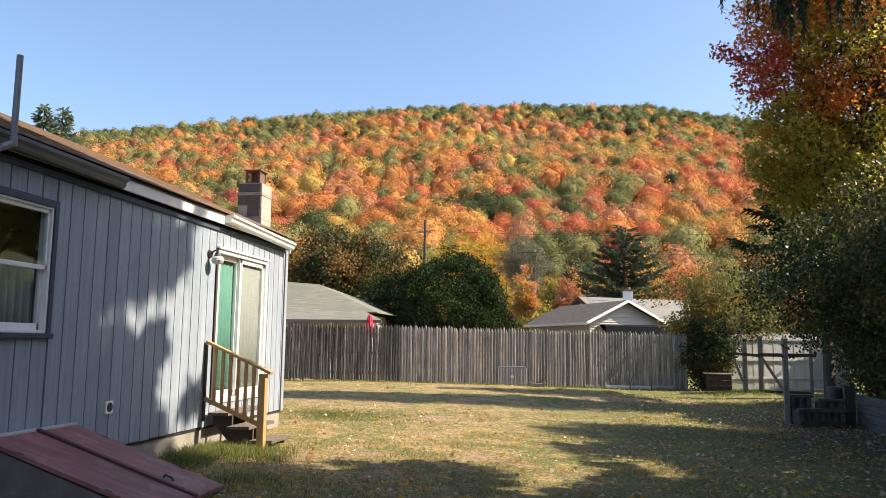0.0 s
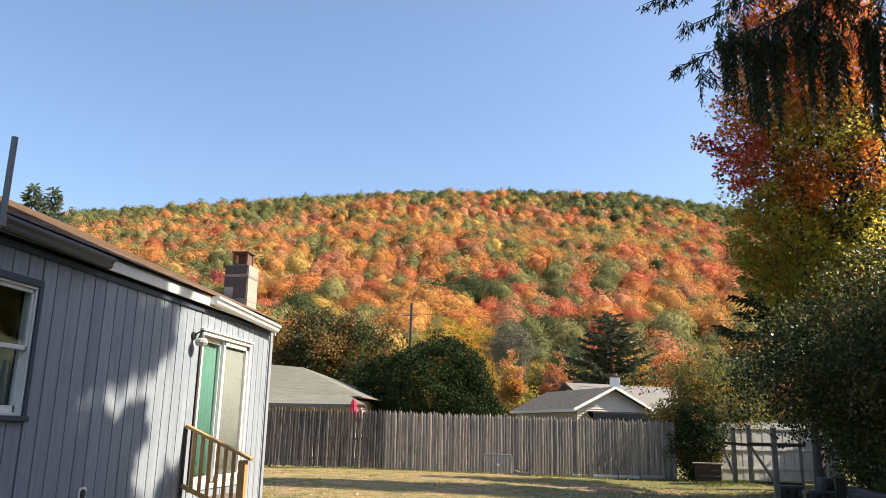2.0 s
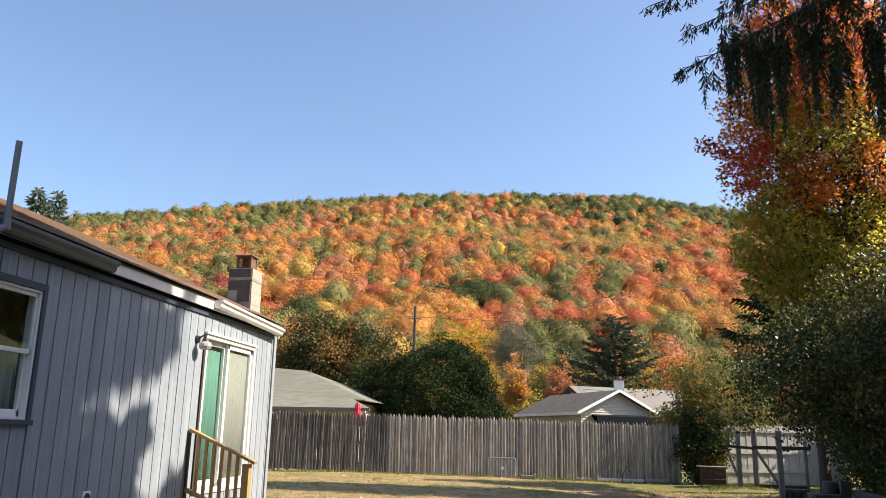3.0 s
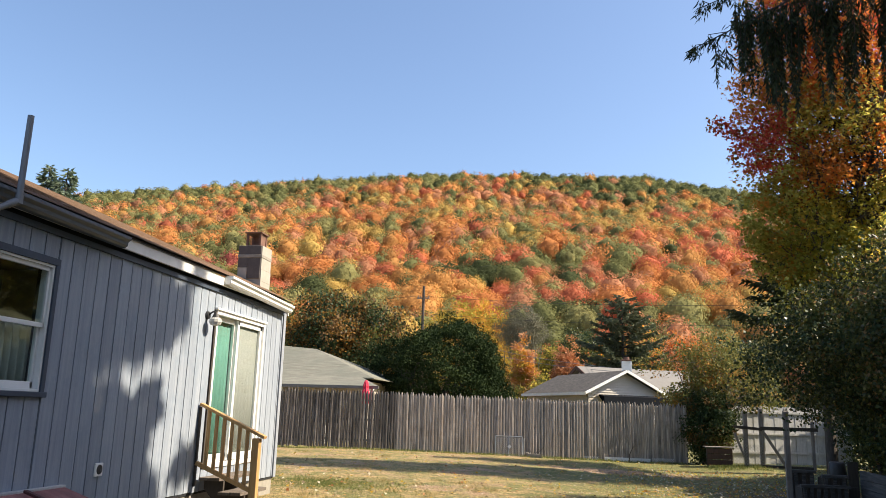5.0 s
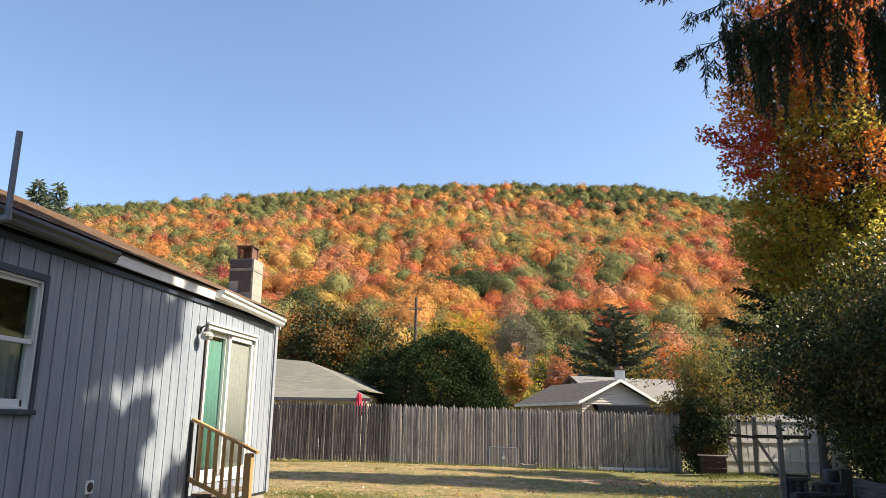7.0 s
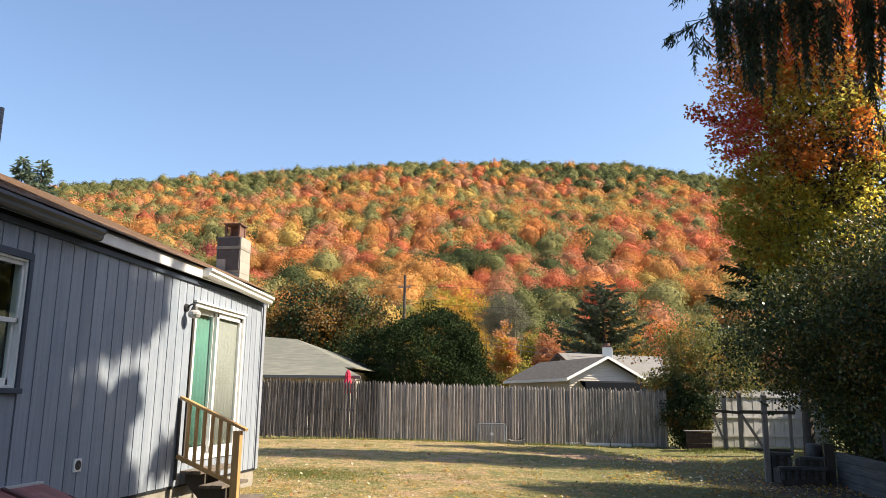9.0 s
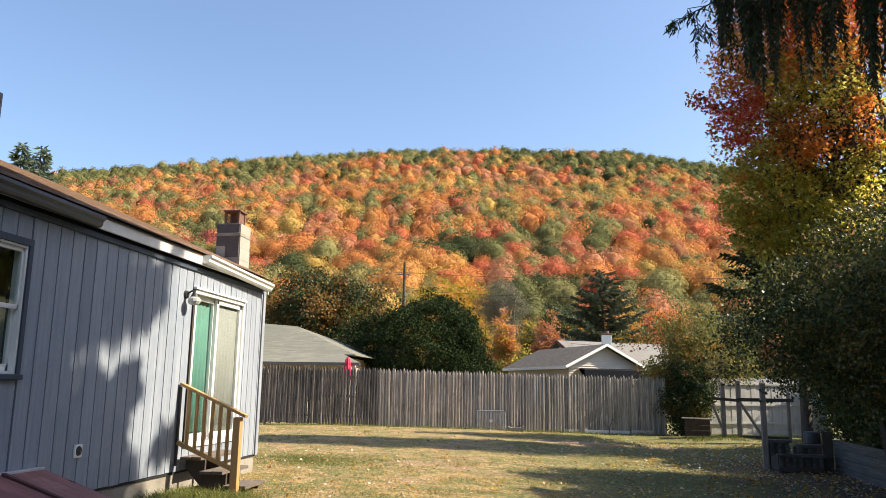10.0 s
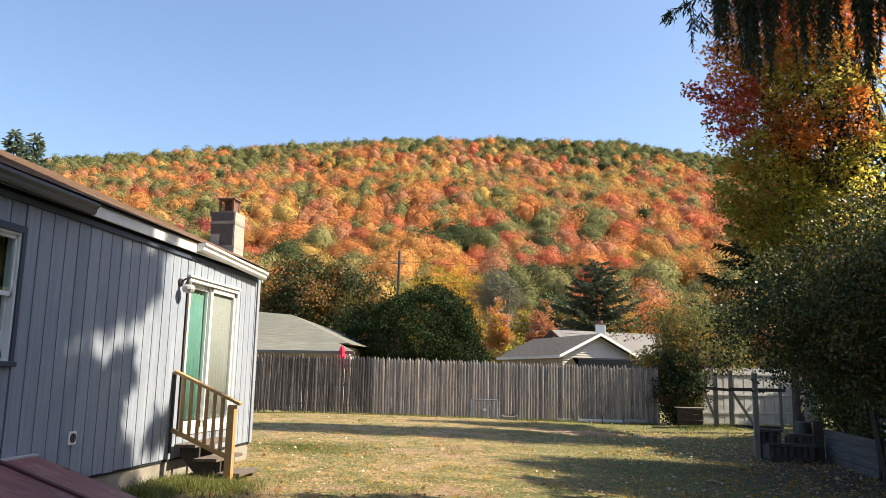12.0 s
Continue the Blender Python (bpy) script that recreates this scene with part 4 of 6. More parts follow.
# ---- neighbour's garage and the house behind it ----
garage = thing("garage", (0.83, 37, 0), "small cream-sided garage with a dark shingle gable roof", "garage")
ga = radians(27)
e1, e2 = Vector((math.cos(ga), math.sin(ga), 0)), Vector((-math.sin(ga), math.cos(ga), 0))
C = Vector((0.88, 37.1, 0))
GW, GL, GE, GA = 3.8, 6.8, 2.72, 3.66


def gpt(a, b, z):
    return C + e1 * a + e2 * b + Vector((0, 0, z))


def quads(bm, faces):
    for f in faces:
        bm.faces.new([bm.verts.new(p) for p in f])


bm = bmesh.new()
quads(bm, [(gpt(0, 0, 0), gpt(0, GL, 0), gpt(0, GL, GE), gpt(0, 0, GE)), (gpt(GW, 0, 0), gpt(GW, GL, 0), gpt(GW, GL, GE), gpt(GW, 0, GE)),
           (gpt(0, 0, 0), gpt(GW, 0, 0), gpt(GW, 0, GE), gpt(GW / 2, 0, GA), gpt(0, 0, GE)), (gpt(0, GL, 0), gpt(GW, GL, 0), gpt(GW, GL, GE), gpt(GW / 2, GL, GA), gpt(0, GL, GE))])
g_wall = part("wall", bm, CREAM, garage, "cream vinyl clapboard")
for i in range(24):                       # clapboards, proud at their lower edges
    z = 0.9 + i * 0.12
    room = 0.0 if z < GE - 0.12 else (z + 0.12 - GE) / (GA - GE) * GW / 2
    if room < GW / 2 - 0.1:
        bm = bmesh.new()
        quads(bm, [(gpt(room, -0.034, z), gpt(GW - room, -0.034, z), gpt(GW - room, -0.004, z + 0.118), gpt(room, -0.004, z + 0.118)),
                   (gpt(room, -0.034, z), gpt(GW - room, -0.034, z), gpt(GW - room, 0.0, z), gpt(room, 0.0, z))])
        part("clapboard", bm, CREAM, g_wall)
    if z < GE - 0.1:
        bm = bmesh.new()
        quads(bm, [(gpt(-0.034, 0, z), gpt(-0.034, GL, z), gpt(-0.004, GL, z + 0.118), gpt(-0.004, 0, z + 0.118)),
                   (gpt(-0.034, 0, z), gpt(-0.034, GL, z), gpt(0, GL, z), gpt(0, 0, z))])
        part("clapboard", bm, CREAM, g_wall)
gs = (GA - GE) / (GW / 2)
for s in (0, 1):
    bm = bmesh.new()
    o, a0 = 0.28, -0.32
    def rp(a, b, z):
        return gpt(GW - a if s else a, b, z)
    top = [rp(-o, a0, GE - o * gs + 0.1), rp(-o, GL + 0.2, GE - o * gs + 0.1), rp(GW / 2, GL + 0.2, GA + 0.1), rp(GW / 2, a0, GA + 0.1)]
    low = [p - Vector((0, 0, 0.07)) for p in top]
    quads(bm, [top, low, (top[0], top[1], low[1], low[0]), (top[3], top[0], low[0], low[3]), (top[1], top[2], low[2], low[1])])
    part("roof_slope", bm, ROOF_DARK, garage, "dark grey shingles")
    bm = bmesh.new()
    a, b = rp(-o - 0.02, a0 - 0.02, GE - o * gs + 0.05), rp(GW / 2, a0 - 0.02, GA + 0.05)
    beam(bm, a, b, 0.05, 0.12)
    part("rake_trim", bm, WHITE, garage, "white rake board")
    bm = bmesh.new()
    beam(bm, rp(-o - 0.02, a0, GE - o * gs + 0.03), rp(-o - 0.02, GL + 0.2, GE - o * gs + 0.03), 0.04, 0.13)
    part("eaves_trim", bm, WHITE, garage, "white eaves board")
bm = bmesh.new()
quads(bm, [(gpt(0.5, -0.05, 2.60), gpt(GW - 0.3, -0.05, 2.60), gpt(GW - 0.1, -1.0, 2.50), gpt(0.3, -1.0, 2.50)),
           (gpt(0.5, -0.05, 2.58), gpt(GW - 0.3, -0.05, 2.58), gpt(GW - 0.1, -1.0, 2.12), gpt(0.3, -1.0, 2.12)),
           (gpt(0.3, -1.0, 2.12), gpt(GW - 0.1, -1.0, 2.12), gpt(GW - 0.1, -1.0, 2.50), gpt(0.3, -1.0, 2.50))])
part("awning", bm, AWNING, garage, "dark awning over the garage front, blackened for its shade")

back_house = thing("neighbour_house", (4, 48, 0), "low house with a pale grey roof and white chimney", "house")
bh_turn = Matrix.Translation((0.42, 48, 0)) @ Matrix.Rotation(radians(28), 4, "Z") @ Matrix.Translation((-0.53, -48, 0))
bm = bmesh.new()
prism(bm, [(0, 45.4, 0), (0, 50.6, 0), (0, 50.6, 3.1), (0, 48, 4.3), (0, 45.4, 3.1)], (0.9, 0, 0), (9.5, 0, 0))
bm.transform(bh_turn)
part("wall", bm, CREAM, back_house)
for s in (-1, 1):
    bm = bmesh.new()
    prism(bm, [(0, 48 + s * 3.0, 3.0), (0, 48 + s * 3.0, 3.1), (0, 48, 4.55), (0, 48, 4.42)], (0.6, 0, 0), (9.8, 0, 0))
    bm.transform(bh_turn)
    part("roof_slope", bm, ROOF_PALE, back_house, "pale grey shingles")
    bm = bmesh.new()
    prism(bm, [(0, 48 + s * 3.02, 2.93), (0, 48 + s * 3.02, 3.12), (0, 48, 4.57), (0, 48, 4.36)], (0.53, 0, 0), (0.595, 0, 0))
    bm.transform(bh_turn)
    part("rake_trim", bm, RED_BROWN, back_house, "dark brown rake board")
bm = bmesh.new()
span(bm, (3.05, 46.2, 3.0), (3.6, 46.8, 4.78), 0.02)
stack = part("chimney_stack", bm, WHITE, back_house, "white painted chimney stack")
bm = bmesh.new()
span(bm, (3.0, 46.15, 4.78), (3.65, 46.85, 4.86), 0.015)
rod(bm, (3.32, 46.5, 4.85), (3.32, 46.5, 5.02), 0.17, 0.16, 14)
part("flue", bm, RUST, stack, "terracotta flue pot")

# ---- utility pole and wires ----
pole = thing("utility_pole", (-13.0, 68, 0), "tall brown wooden utility pole with a crossarm", "utility pole")
bm = bmesh.new()
rod(bm, (-13.0, 68, 0), (-12.95, 68, 12.7), 0.17, 0.12, 10)
part("mast", bm, BARK, pole)
bm = bmesh.new()
beam(bm, (-13.55, 68.05, 11.6), (-12.4, 67.95, 11.6), 0.1, 0.11)
part("crossarm", bm, GREY_WOOD, pole)
for x in (-13.45, -13.2, -12.5):
    bm = bmesh.new()
    rod(bm, (x, 68, 11.66), (x, 68, 11.82), 0.05, 0.035, 8)
    part("insulator", bm, CONCRETE, pole)
for k, (a, b, sag) in enumerate((((-60, 76, 12.2), (-13.45, 68, 11.8), 1.0), ((-13.45, 68, 11.8), (45, 58, 12.0), 1.4), ((-60, 76, 10.4), (-13, 68, 10.2), 1.0), ((-13, 68, 10.2), (45, 58, 10.4), 1.4),
                                 ((-13, 68, 9.0), (2.4, 46.5, 4.4), 0.5), ((-13, 68, 8.6), (2.4, 46.5, 4.2), 0.6))):
    a, b = Vector(a), Vector(b)
    pts = [a.lerp(b, i / 14) - Vector((0, 0, sag * 4 * (i / 14) * (1 - i / 14))) for i in range(15)]
    v, f = [], []
    limb(v, f, pts, [0.014] * 15, 5)
    tagged(new("overhead_wire", raw_mesh("overhead_wire", np.array(v), [np.array(f)], [IRON if k < 4 else GUTTER])), "thin overhead wire strung from the utility pole", "wire")


# ---- trees ----
def bend(rnd, a, b, n=5, wob=0.12):
    a, b = Vector(a), Vector(b)
    size = (b - a).length
    out = [a.lerp(b, i / n) + Vector([rnd.gauss(0, wob * size * 0.35) if 0 < i < n else 0 for _ in range(3)]) for i in range(n + 1)]
    return out


def tree(name, base, height, trunk_r, crown, leaves, leaf_size, clumps, per_clump, label, seed, category="tree", limbs=14, stems=1, clump_r=0.55,
         bark=None, hollow=0.35, low=0.0, through_gap=0.0, colour=None, rough_edge=1.0, long=1.4, loose=1.5, side=99.0, near_side=-99.0, lobed=False, extra=(), mixed=0.0):
    """A broadleaf tree: bent trunk and limbs, and a crown of leaf clumps in an uneven ellipsoid. crown: centre and half sizes; leaves: materials;
    colour: which material a clump takes, from its place."""
    rnd, rng = random.Random(seed), np.random.default_rng(seed)
    ob = thing(name, base, label, category)
    centre, half = Vector(crown[0]), Vector(crown[1])
    places = []
    while len(places) < clumps:
        d = Vector((rnd.gauss(0, 1), rnd.gauss(0, 1), rnd.gauss(0, 1))).normalized()
        r = (hollow + (1 - hollow) * rnd.random() ** 0.6)
        wob = 0.87 + rough_edge * 0.3 * noise.noise(d * 1.7 + Vector((seed, 0, 0))) + rough_edge * 0.16 * noise.noise(d * 4.1 + Vector((0, seed, 0)))
        p = centre + Vector((d.x * half.x, d.y * half.y, d.z * half.z)) * r * wob
        if p.z > base[2] + low and near_side + 0.5 * noise.noise(p * 0.8 + Vector((0, 0, seed))) < p.x < side and noise.noise(p * 0.9 + Vector((seed, seed, 0))) > through_gap - 0.75:
            places.append(p)
    places += [Vector(p) for p in extra]
    clumps = len(places)
    v, f = [], []
    top = Vector((base[0], base[1], base[2])).lerp(centre, 0.25)
    top.z = centre.z + half.z * 0.25
    for s in range(stems):
        foot = Vector(base) + Vector((rnd.uniform(-0.25, 0.25), rnd.uniform(-0.25, 0.25), -0.1)) * (stems > 1)
        head = top + Vector((rnd.uniform(-1, 1) * half.x * 0.5, rnd.uniform(-1, 1) * half.y * 0.5, 0)) * (stems > 1)
        spine = bend(rnd, foot, head, 6, 0.06)
        limb(v, f, spine, [trunk_r * (1.25 - 0.95 * i / 6) for i in range(7)], 9)
        for i in range(limbs // stems):
            start = spine[rnd.randint(2, 6)]
            goal = rnd.choice(places)
            way = bend(rnd, start, start.lerp(goal, 0.92), 5, 0.14)
            r0 = trunk_r * rnd.uniform(0.22, 0.42)
            limb(v, f, way, [r0 * (1 - 0.85 * k / 5) for k in range(6)], 6)
            for _ in range(3):
                a = way[rnd.randint(2, 4)]
                b = a.lerp(rnd.choice(places), rnd.uniform(0.25, 0.5))
                limb(v, f, bend(rnd, a, b, 3, 0.15), [r0 * 0.35 * (1 - 0.8 * k / 3) for k in range(4)], 5)
    part("trunk", raw_mesh("trunk", np.array(v), [np.array(f)], [bark or BARK], smooth=True), None, ob)
    pts = np.array([tuple(p) for p in places])
    n = clumps * per_clump
    owner = np.repeat(np.arange(clumps), per_clump)
    cr = clump_r * rng.uniform(0.6, 1.35, clumps)[owner][:, None]
    c = pts[owner] + np.clip(rng.normal(size=(n, 3)), -loose, loose) * cr * np.array([0.5, 0.5, 0.36])
    lv, lf = maple_leaves(c, leaf_size, rng) if lobed else leaf_quads(c, leaf_size, rng, long=long)
    if colour:
        slot = np.array([colour(Vector(p), rnd) for p in pts])[owner]
        other = np.array([colour(Vector(p), rnd) for p in pts])[owner]
        slot = np.where(rng.random(n) < mixed, other, slot)
    else:
        slot = rng.integers(0, len(leaves), clumps)[owner]
    if lobed:
        slot = np.concatenate([slot, slot])
    part("crown", raw_mesh("crown", lv, [lf], leaves, [slot]), None, ob)
    return ob


def spray(verts, quads_, a, way, length, width, rng):
    """Two crossed narrow blades of needles along a twig."""
    a, way = np.asarray(a), np.asarray(way)
    s = unit(np.cross(way, rng.normal(size=3)))
    for q in (s, np.cross(way, s)) if width > 0.015 else (s,):
        i = len(verts)
        verts.extend([a, a + way * length * 0.45 + q * width, a + way * length, a + way * length * 0.45 - q * width])
        quads_.append((i, i + 1, i + 2, i + 3))


def conifer(name, base, height, radius, needles, label, seed, droop=0.15, whorl=0.45, twig=0.4, width=0.05, low=0.05, density=1.0, bark=None, ragged=0.25, taper=0.9, lift=0.0, sides=8, lean=(0, 0)):
    """A conifer: straight trunk, tiers of boughs that sag and turn up, each with side twigs of needles."""
    rnd, rng = random.Random(seed), np.random.default_rng(seed)
    ob = thing(name, base, label, "conifer")
    v, f, lv, lf = [], [], [], []
    b = Vector(base)
    limb(v, f, [b + Vector((lean[0] * k * k, lean[1] * k * k, height * k)) for k in (-0.02, 0.25, 0.5, 0.75, 1.0)], [height * 0.016 * (1.05 - k) + 0.012 for k in (0, 0.25, 0.5, 0.75, 1.0)], 8)
    z = height * low
    while z < height * 0.985:
        k = z / height
        reach = radius * (1 - k) ** taper * rnd.uniform(1 - ragged, 1 + ragged * 0.6) + 0.12
        for j in range(sides if k < 0.85 else 5):
            az = rnd.uniform(0, 2 * math.pi)
            r = reach * rnd.uniform(0.7, 1.1)
            root = b + Vector((lean[0] * k * k, lean[1] * k * k, z + rnd.uniform(-0.2, 0.2)))
            out = Vector((math.cos(az), math.sin(az), 0))
            line = [root + out * r * q + Vector((0, 0, -droop * r * math.sin(q * 2.6) + lift * r * q * q)) for q in (0, 0.25, 0.5, 0.75, 1.0)]
            limb(v, f, line, [0.012 * r * (1.1 - q) + 0.004 for q in (0, 0.25, 0.5, 0.75, 1.0)], 4)
            n = max(4, int(r / twig * 5 * density))
            for i in range(n):
                q = 0.15 + 0.85 * (i + rnd.random()) / n
                seg = min(3, int(q * 4))
                p = line[seg].lerp(line[seg + 1], q * 4 - seg)
                for sd in (-1, 1):
                    side_way = Vector((-out.y, out.x, 0)) * sd * rnd.uniform(0.3, 1.0) + out * rnd.uniform(0.2, 0.9) + Vector((0, 0, rnd.uniform(-0.75, 0.25)))
                    spray(lv, lf, p, side_way.normalized(), twig * rnd.uniform(0.6, 1.4) * (1.15 - 0.5 * q), width, rng)
        z += whorl * rnd.uniform(0.7, 1.3) * (1.1 - 0.5 * k)
    part("trunk", raw_mesh("trunk", np.array(v), [np.array(f)], [bark or BARK], smooth=True), None, ob)
    part("crown", raw_mesh("crown", np.array(lv), [np.array(lf)], [needles]), None, ob)
    return ob


def maple_colour(p, rnd):
    """Deep red on the outer limb towards the yard, orange above it, dull olive and brown below, yellow-green with orange sprays within."""
    j = Vector((p.x, 0, p.z)) + Vector((noise.noise(p * 0.7), 0, noise.noise(p * 0.7 + Vector((7, 0, 0))))) * 0.55
    if j.x < 5.5 and 7.9 < j.z < 9.3:
        return rnd.choice((2, 2, 2, 2, 1, 5))
    if j.z > 10.0 and j.x > 5.4:
        return rnd.choice((1, 1, 1, 2, 0, 0))
    if j.z >= 9.1:
        return rnd.choice((1, 0, 1, 0, 3, 1) if j.x < 6.4 else (0, 1, 3, 1, 6, 4))
    if (j.x - 6.1) ** 2 + (j.z - 7.8) ** 2 < 0.5 or (j.x - 7.6) ** 2 + (j.z - 8.1) ** 2 < 0.4:
        return rnd.choice((1, 0, 1, 5))
    if j.x < 5.5:
        return rnd.choice((3, 6, 3, 6, 6, 3, 0))
    return rnd.choice((6, 3, 6, 4, 6, 4, 6, 6))


# trees at the side of the yard
twig_tip = [Vector((5.0, 19.8, 8.5)).lerp(Vector((3.8, 19.7, 9.12)), k / 11) + Vector((0, 0, -0.07 * (k % 2))) for k in range(12)]
tree("maple_tree", (8.5, 20.1, ground_z(8.5, 20.1)), 15, 0.18, ((8.25, 20.0, 8.9), (5.6, 1.9, 6.8)),
     [LEAF_AMBER, LEAF_ORANGE, LEAF_RED, LEAF_OLIVE, MAPLE_YELLOW, LEAF_BROWN, MAPLE_GREEN, LEAF_GREEN], 0.085, 1350, 44, "maple tree turning from olive green to orange and red", 11,
     limbs=110, clump_r=0.42, colour=maple_colour, low=4.3, hollow=0.4, rough_edge=0.4, loose=1.3, lobed=True, extra=twig_tip, through_gap=0.18, side=8.3, near_side=4.5, mixed=0.3)
tree("glossy_shrub_tree", (7.2, 14.6, ground_z(7.2, 14.6)), 5, 0.08, ((7.05, 13.9, 2.95), (4.3, 2.3, 2.1)),
     [GLOSS_LEAF] * 8 + [LEAF_DARK] * 5 + [LEAF_GREEN], 0.043, 1300, 88, "dense dark shrub tree with small glossy leaves", 12, "shrub", limbs=70, stems=5, clump_r=0.46, hollow=0.45, low=1.3)
# The last two stand out of view, added to shade the near lawn.
for k, (x, y, h, r) in enumerate(((7.9, 14.6, 2.6, 1.5), (8.2, 17.2, 1.9, 1.2), (8.9, 20.6, 3.0, 1.5), (8.4, 22.2, 3.8, 1.6), (9.6, 23.6, 3.0, 1.4), (11.4, 30.6, 3.6, 1.6), (8.6, 8.6, 5.6, 1.9), (7.9, 11.5, 6.6, 2.2))):
    tree("hedge_bush", (x, y, ground_z(x, y)), h, 0.05, ((x, y, h * 0.48), (r, r * 1.1, h * 0.55)), [LEAF_DARK, GLOSS_LEAF, LEAF_GREEN], 0.06 if k < 4 else 0.11, 260, 75 if k < 4 else 30,
         "dark overgrown hedge bush along the yard's edge, two added unseen for shade", 80 + k, "bush", limbs=14, stems=4, clump_r=0.4)
# No such tree is seen; added to throw shade over the lawn.
tree("shade_tree", (10.4, 18.3, 0.0), 6.6, 0.14, ((10.4, 18.3, 3.9), (2.2, 2.5, 2.9)), [LEAF_DARK, LEAF_GREEN], 0.14, 420, 34,
     "unseen dense dark tree added to shade the lawn", 95, limbs=24, clump_r=0.6)
tree("hedge_bush", (10.6, 26.5, 0.0), 5, 0.08, ((10.6, 26.5, 1.5), (2.0, 2.2, 1.8)), [LEAF_DARK, LEAF_GREEN], 0.12, 420, 40,
     "dark overgrown hedge beside the old gate", 17, "bush", limbs=20, stems=4, clump_r=0.5)
tree("fence_bush", (5.3, 28.9, 0.1), 4.4, 0.05, ((4.8, 28.9, 2.95), (2.45, 1.5, 1.7)),
     [BUSH_LEAF, LEAF_GREEN, BUSH_LEAF, BUSH_LEAF, LEAF_BROWN, LEAF_GREEN], 0.06, 280, 46, "twiggy bush with yellow-green leaves at the fence end", 13, "bush", limbs=60, stems=6, clump_r=0.4, through_gap=0.55, hollow=0.25, rough_edge=1.8, bark=BARK_GREY)
tree("vine_bush", (4.7, 28.0, 0.1), 2.6, 0.04, ((4.7, 28.0, 1.35), (1.1, 0.7, 1.45)), [LEAF_DARK, YEW, LEAF_DARK, LEAF_DARK, LEAF_GREEN, YEW, OAK_LEAF], 0.055, 240, 80,
     "dark vine-covered bush beside the fence end", 14, "bush", limbs=10, stems=3, clump_r=0.36)
conifer("spruce_tree", (7.55, 24.6, ground_z(7.55, 24.6)), 10.0, 5.3, NEEDLE, "dark drooping spruce at the yard's edge", 15, low=0.54, droop=0.28, twig=0.38, width=0.034, whorl=0.45, density=1.6)

# the big spruce overhead: trunk beside the yard, boughs that hang over it
SPRUCE = Vector((7.0, 6.8, ground_z(7.0, 6.8)))
big = thing("overhanging_spruce", SPRUCE, "tall dark Norway spruce with hanging branchlets over the yard", "conifer")
rnd, rng = random.Random(21), np.random.default_rng(21)
v, f, lv, lf = [], [], [], []
limb(v, f, [SPRUCE + Vector((0, 0, h)) for h in (-0.2, 5, 10, 14.5, 18.5, 20.4)], [0.36, 0.3, 0.23, 0.15, 0.07, 0.02], 12)


def hanging_bough(root, tip, sag, lets, drop, fine, wide=0.019, twig=0.16, clumped=False):
    """A bough from root to tip with curtains of hanging branchlets, each feathered with needle twigs."""
    root, tip = Vector(root), Vector(tip)
    line = [root.lerp(tip, q) + Vector((0, 0, -sag * math.sin(q * math.pi) + 0.05 * noise.noise(Vector((q * 4, root.z, 0))))) for q in [i / 10 for i in range(11)]]
    size = (tip - root).length
    limb(v, f, line, [0.022 * (1.05 - i / 10) * size / 4 + 0.003 for i in range(11)], 6)
    reach = (tip - root).normalized()
    across = reach.cross(Vector((0, 0, 1)))
    for i in range(int(lets * 2.5) if twig < 0.3 else 0):      # short side twigs along the outer bough
        q = 0.5 + 0.499 * rnd.random() ** 0.6
        s = min(9, int(q * 10))
        w = (reach * rnd.uniform(-0.1, 0.6) + across * rnd.gauss(0, 0.4) + Vector((0, 0, -rnd.uniform(0.4, 1.0)))).normalized()
        spray(lv, lf, line[s].lerp(line[s + 1], q * 10 - s), w, twig * rnd.uniform(0.8, 1.5), wide, rng)
    for i in range(lets):
        q = ((i + rnd.random()) / lets) ** 0.8
        s = min(9, int(q * 10))
        p = line[s].lerp(line[s + 1], q * 10 - s)
        if clumped and q < 0.75 and noise.noise(Vector((p.x * 2.6, p.y * 0.5, 3.0))) < 0.1:
            continue
        end = max(0, q - 0.82) / 0.18
        ln = drop * rnd.uniform(0.35, 1.1) * (1.15 - 0.75 * q) * (1 - 0.45 * end)
        way = (Vector((rnd.gauss(0, 0.07), rnd.gauss(0, 0.07), -1)) + reach * (0.04 + 0.45 * end * rnd.random())).normalized()
        off = Vector((rnd.gauss(0, 0.2), rnd.gauss(0, 0.2), -0.03)) * (1 - 0.8 * end)
        limb(v, f, [p, p + off, p + off + way * ln], [0.006, 0.005, 0.002], 3)
        n = max(3, int(ln / fine))
        for j in range(n):
            a = p + off + way * ln * (j + 0.3) / n
            for sd in range(5):
                w = (way + Vector((rnd.gauss(0, 0.55), rnd.gauss(0, 0.55), 0.1))).normalized()
                spray(lv, lf, a + Vector((rnd.gauss(0, 0.024), rnd.gauss(0, 0.024), 0)), w, twig * rnd.uniform(0.7, 1.3) * (1.15 - 0.5 * j / n), wide, rng)


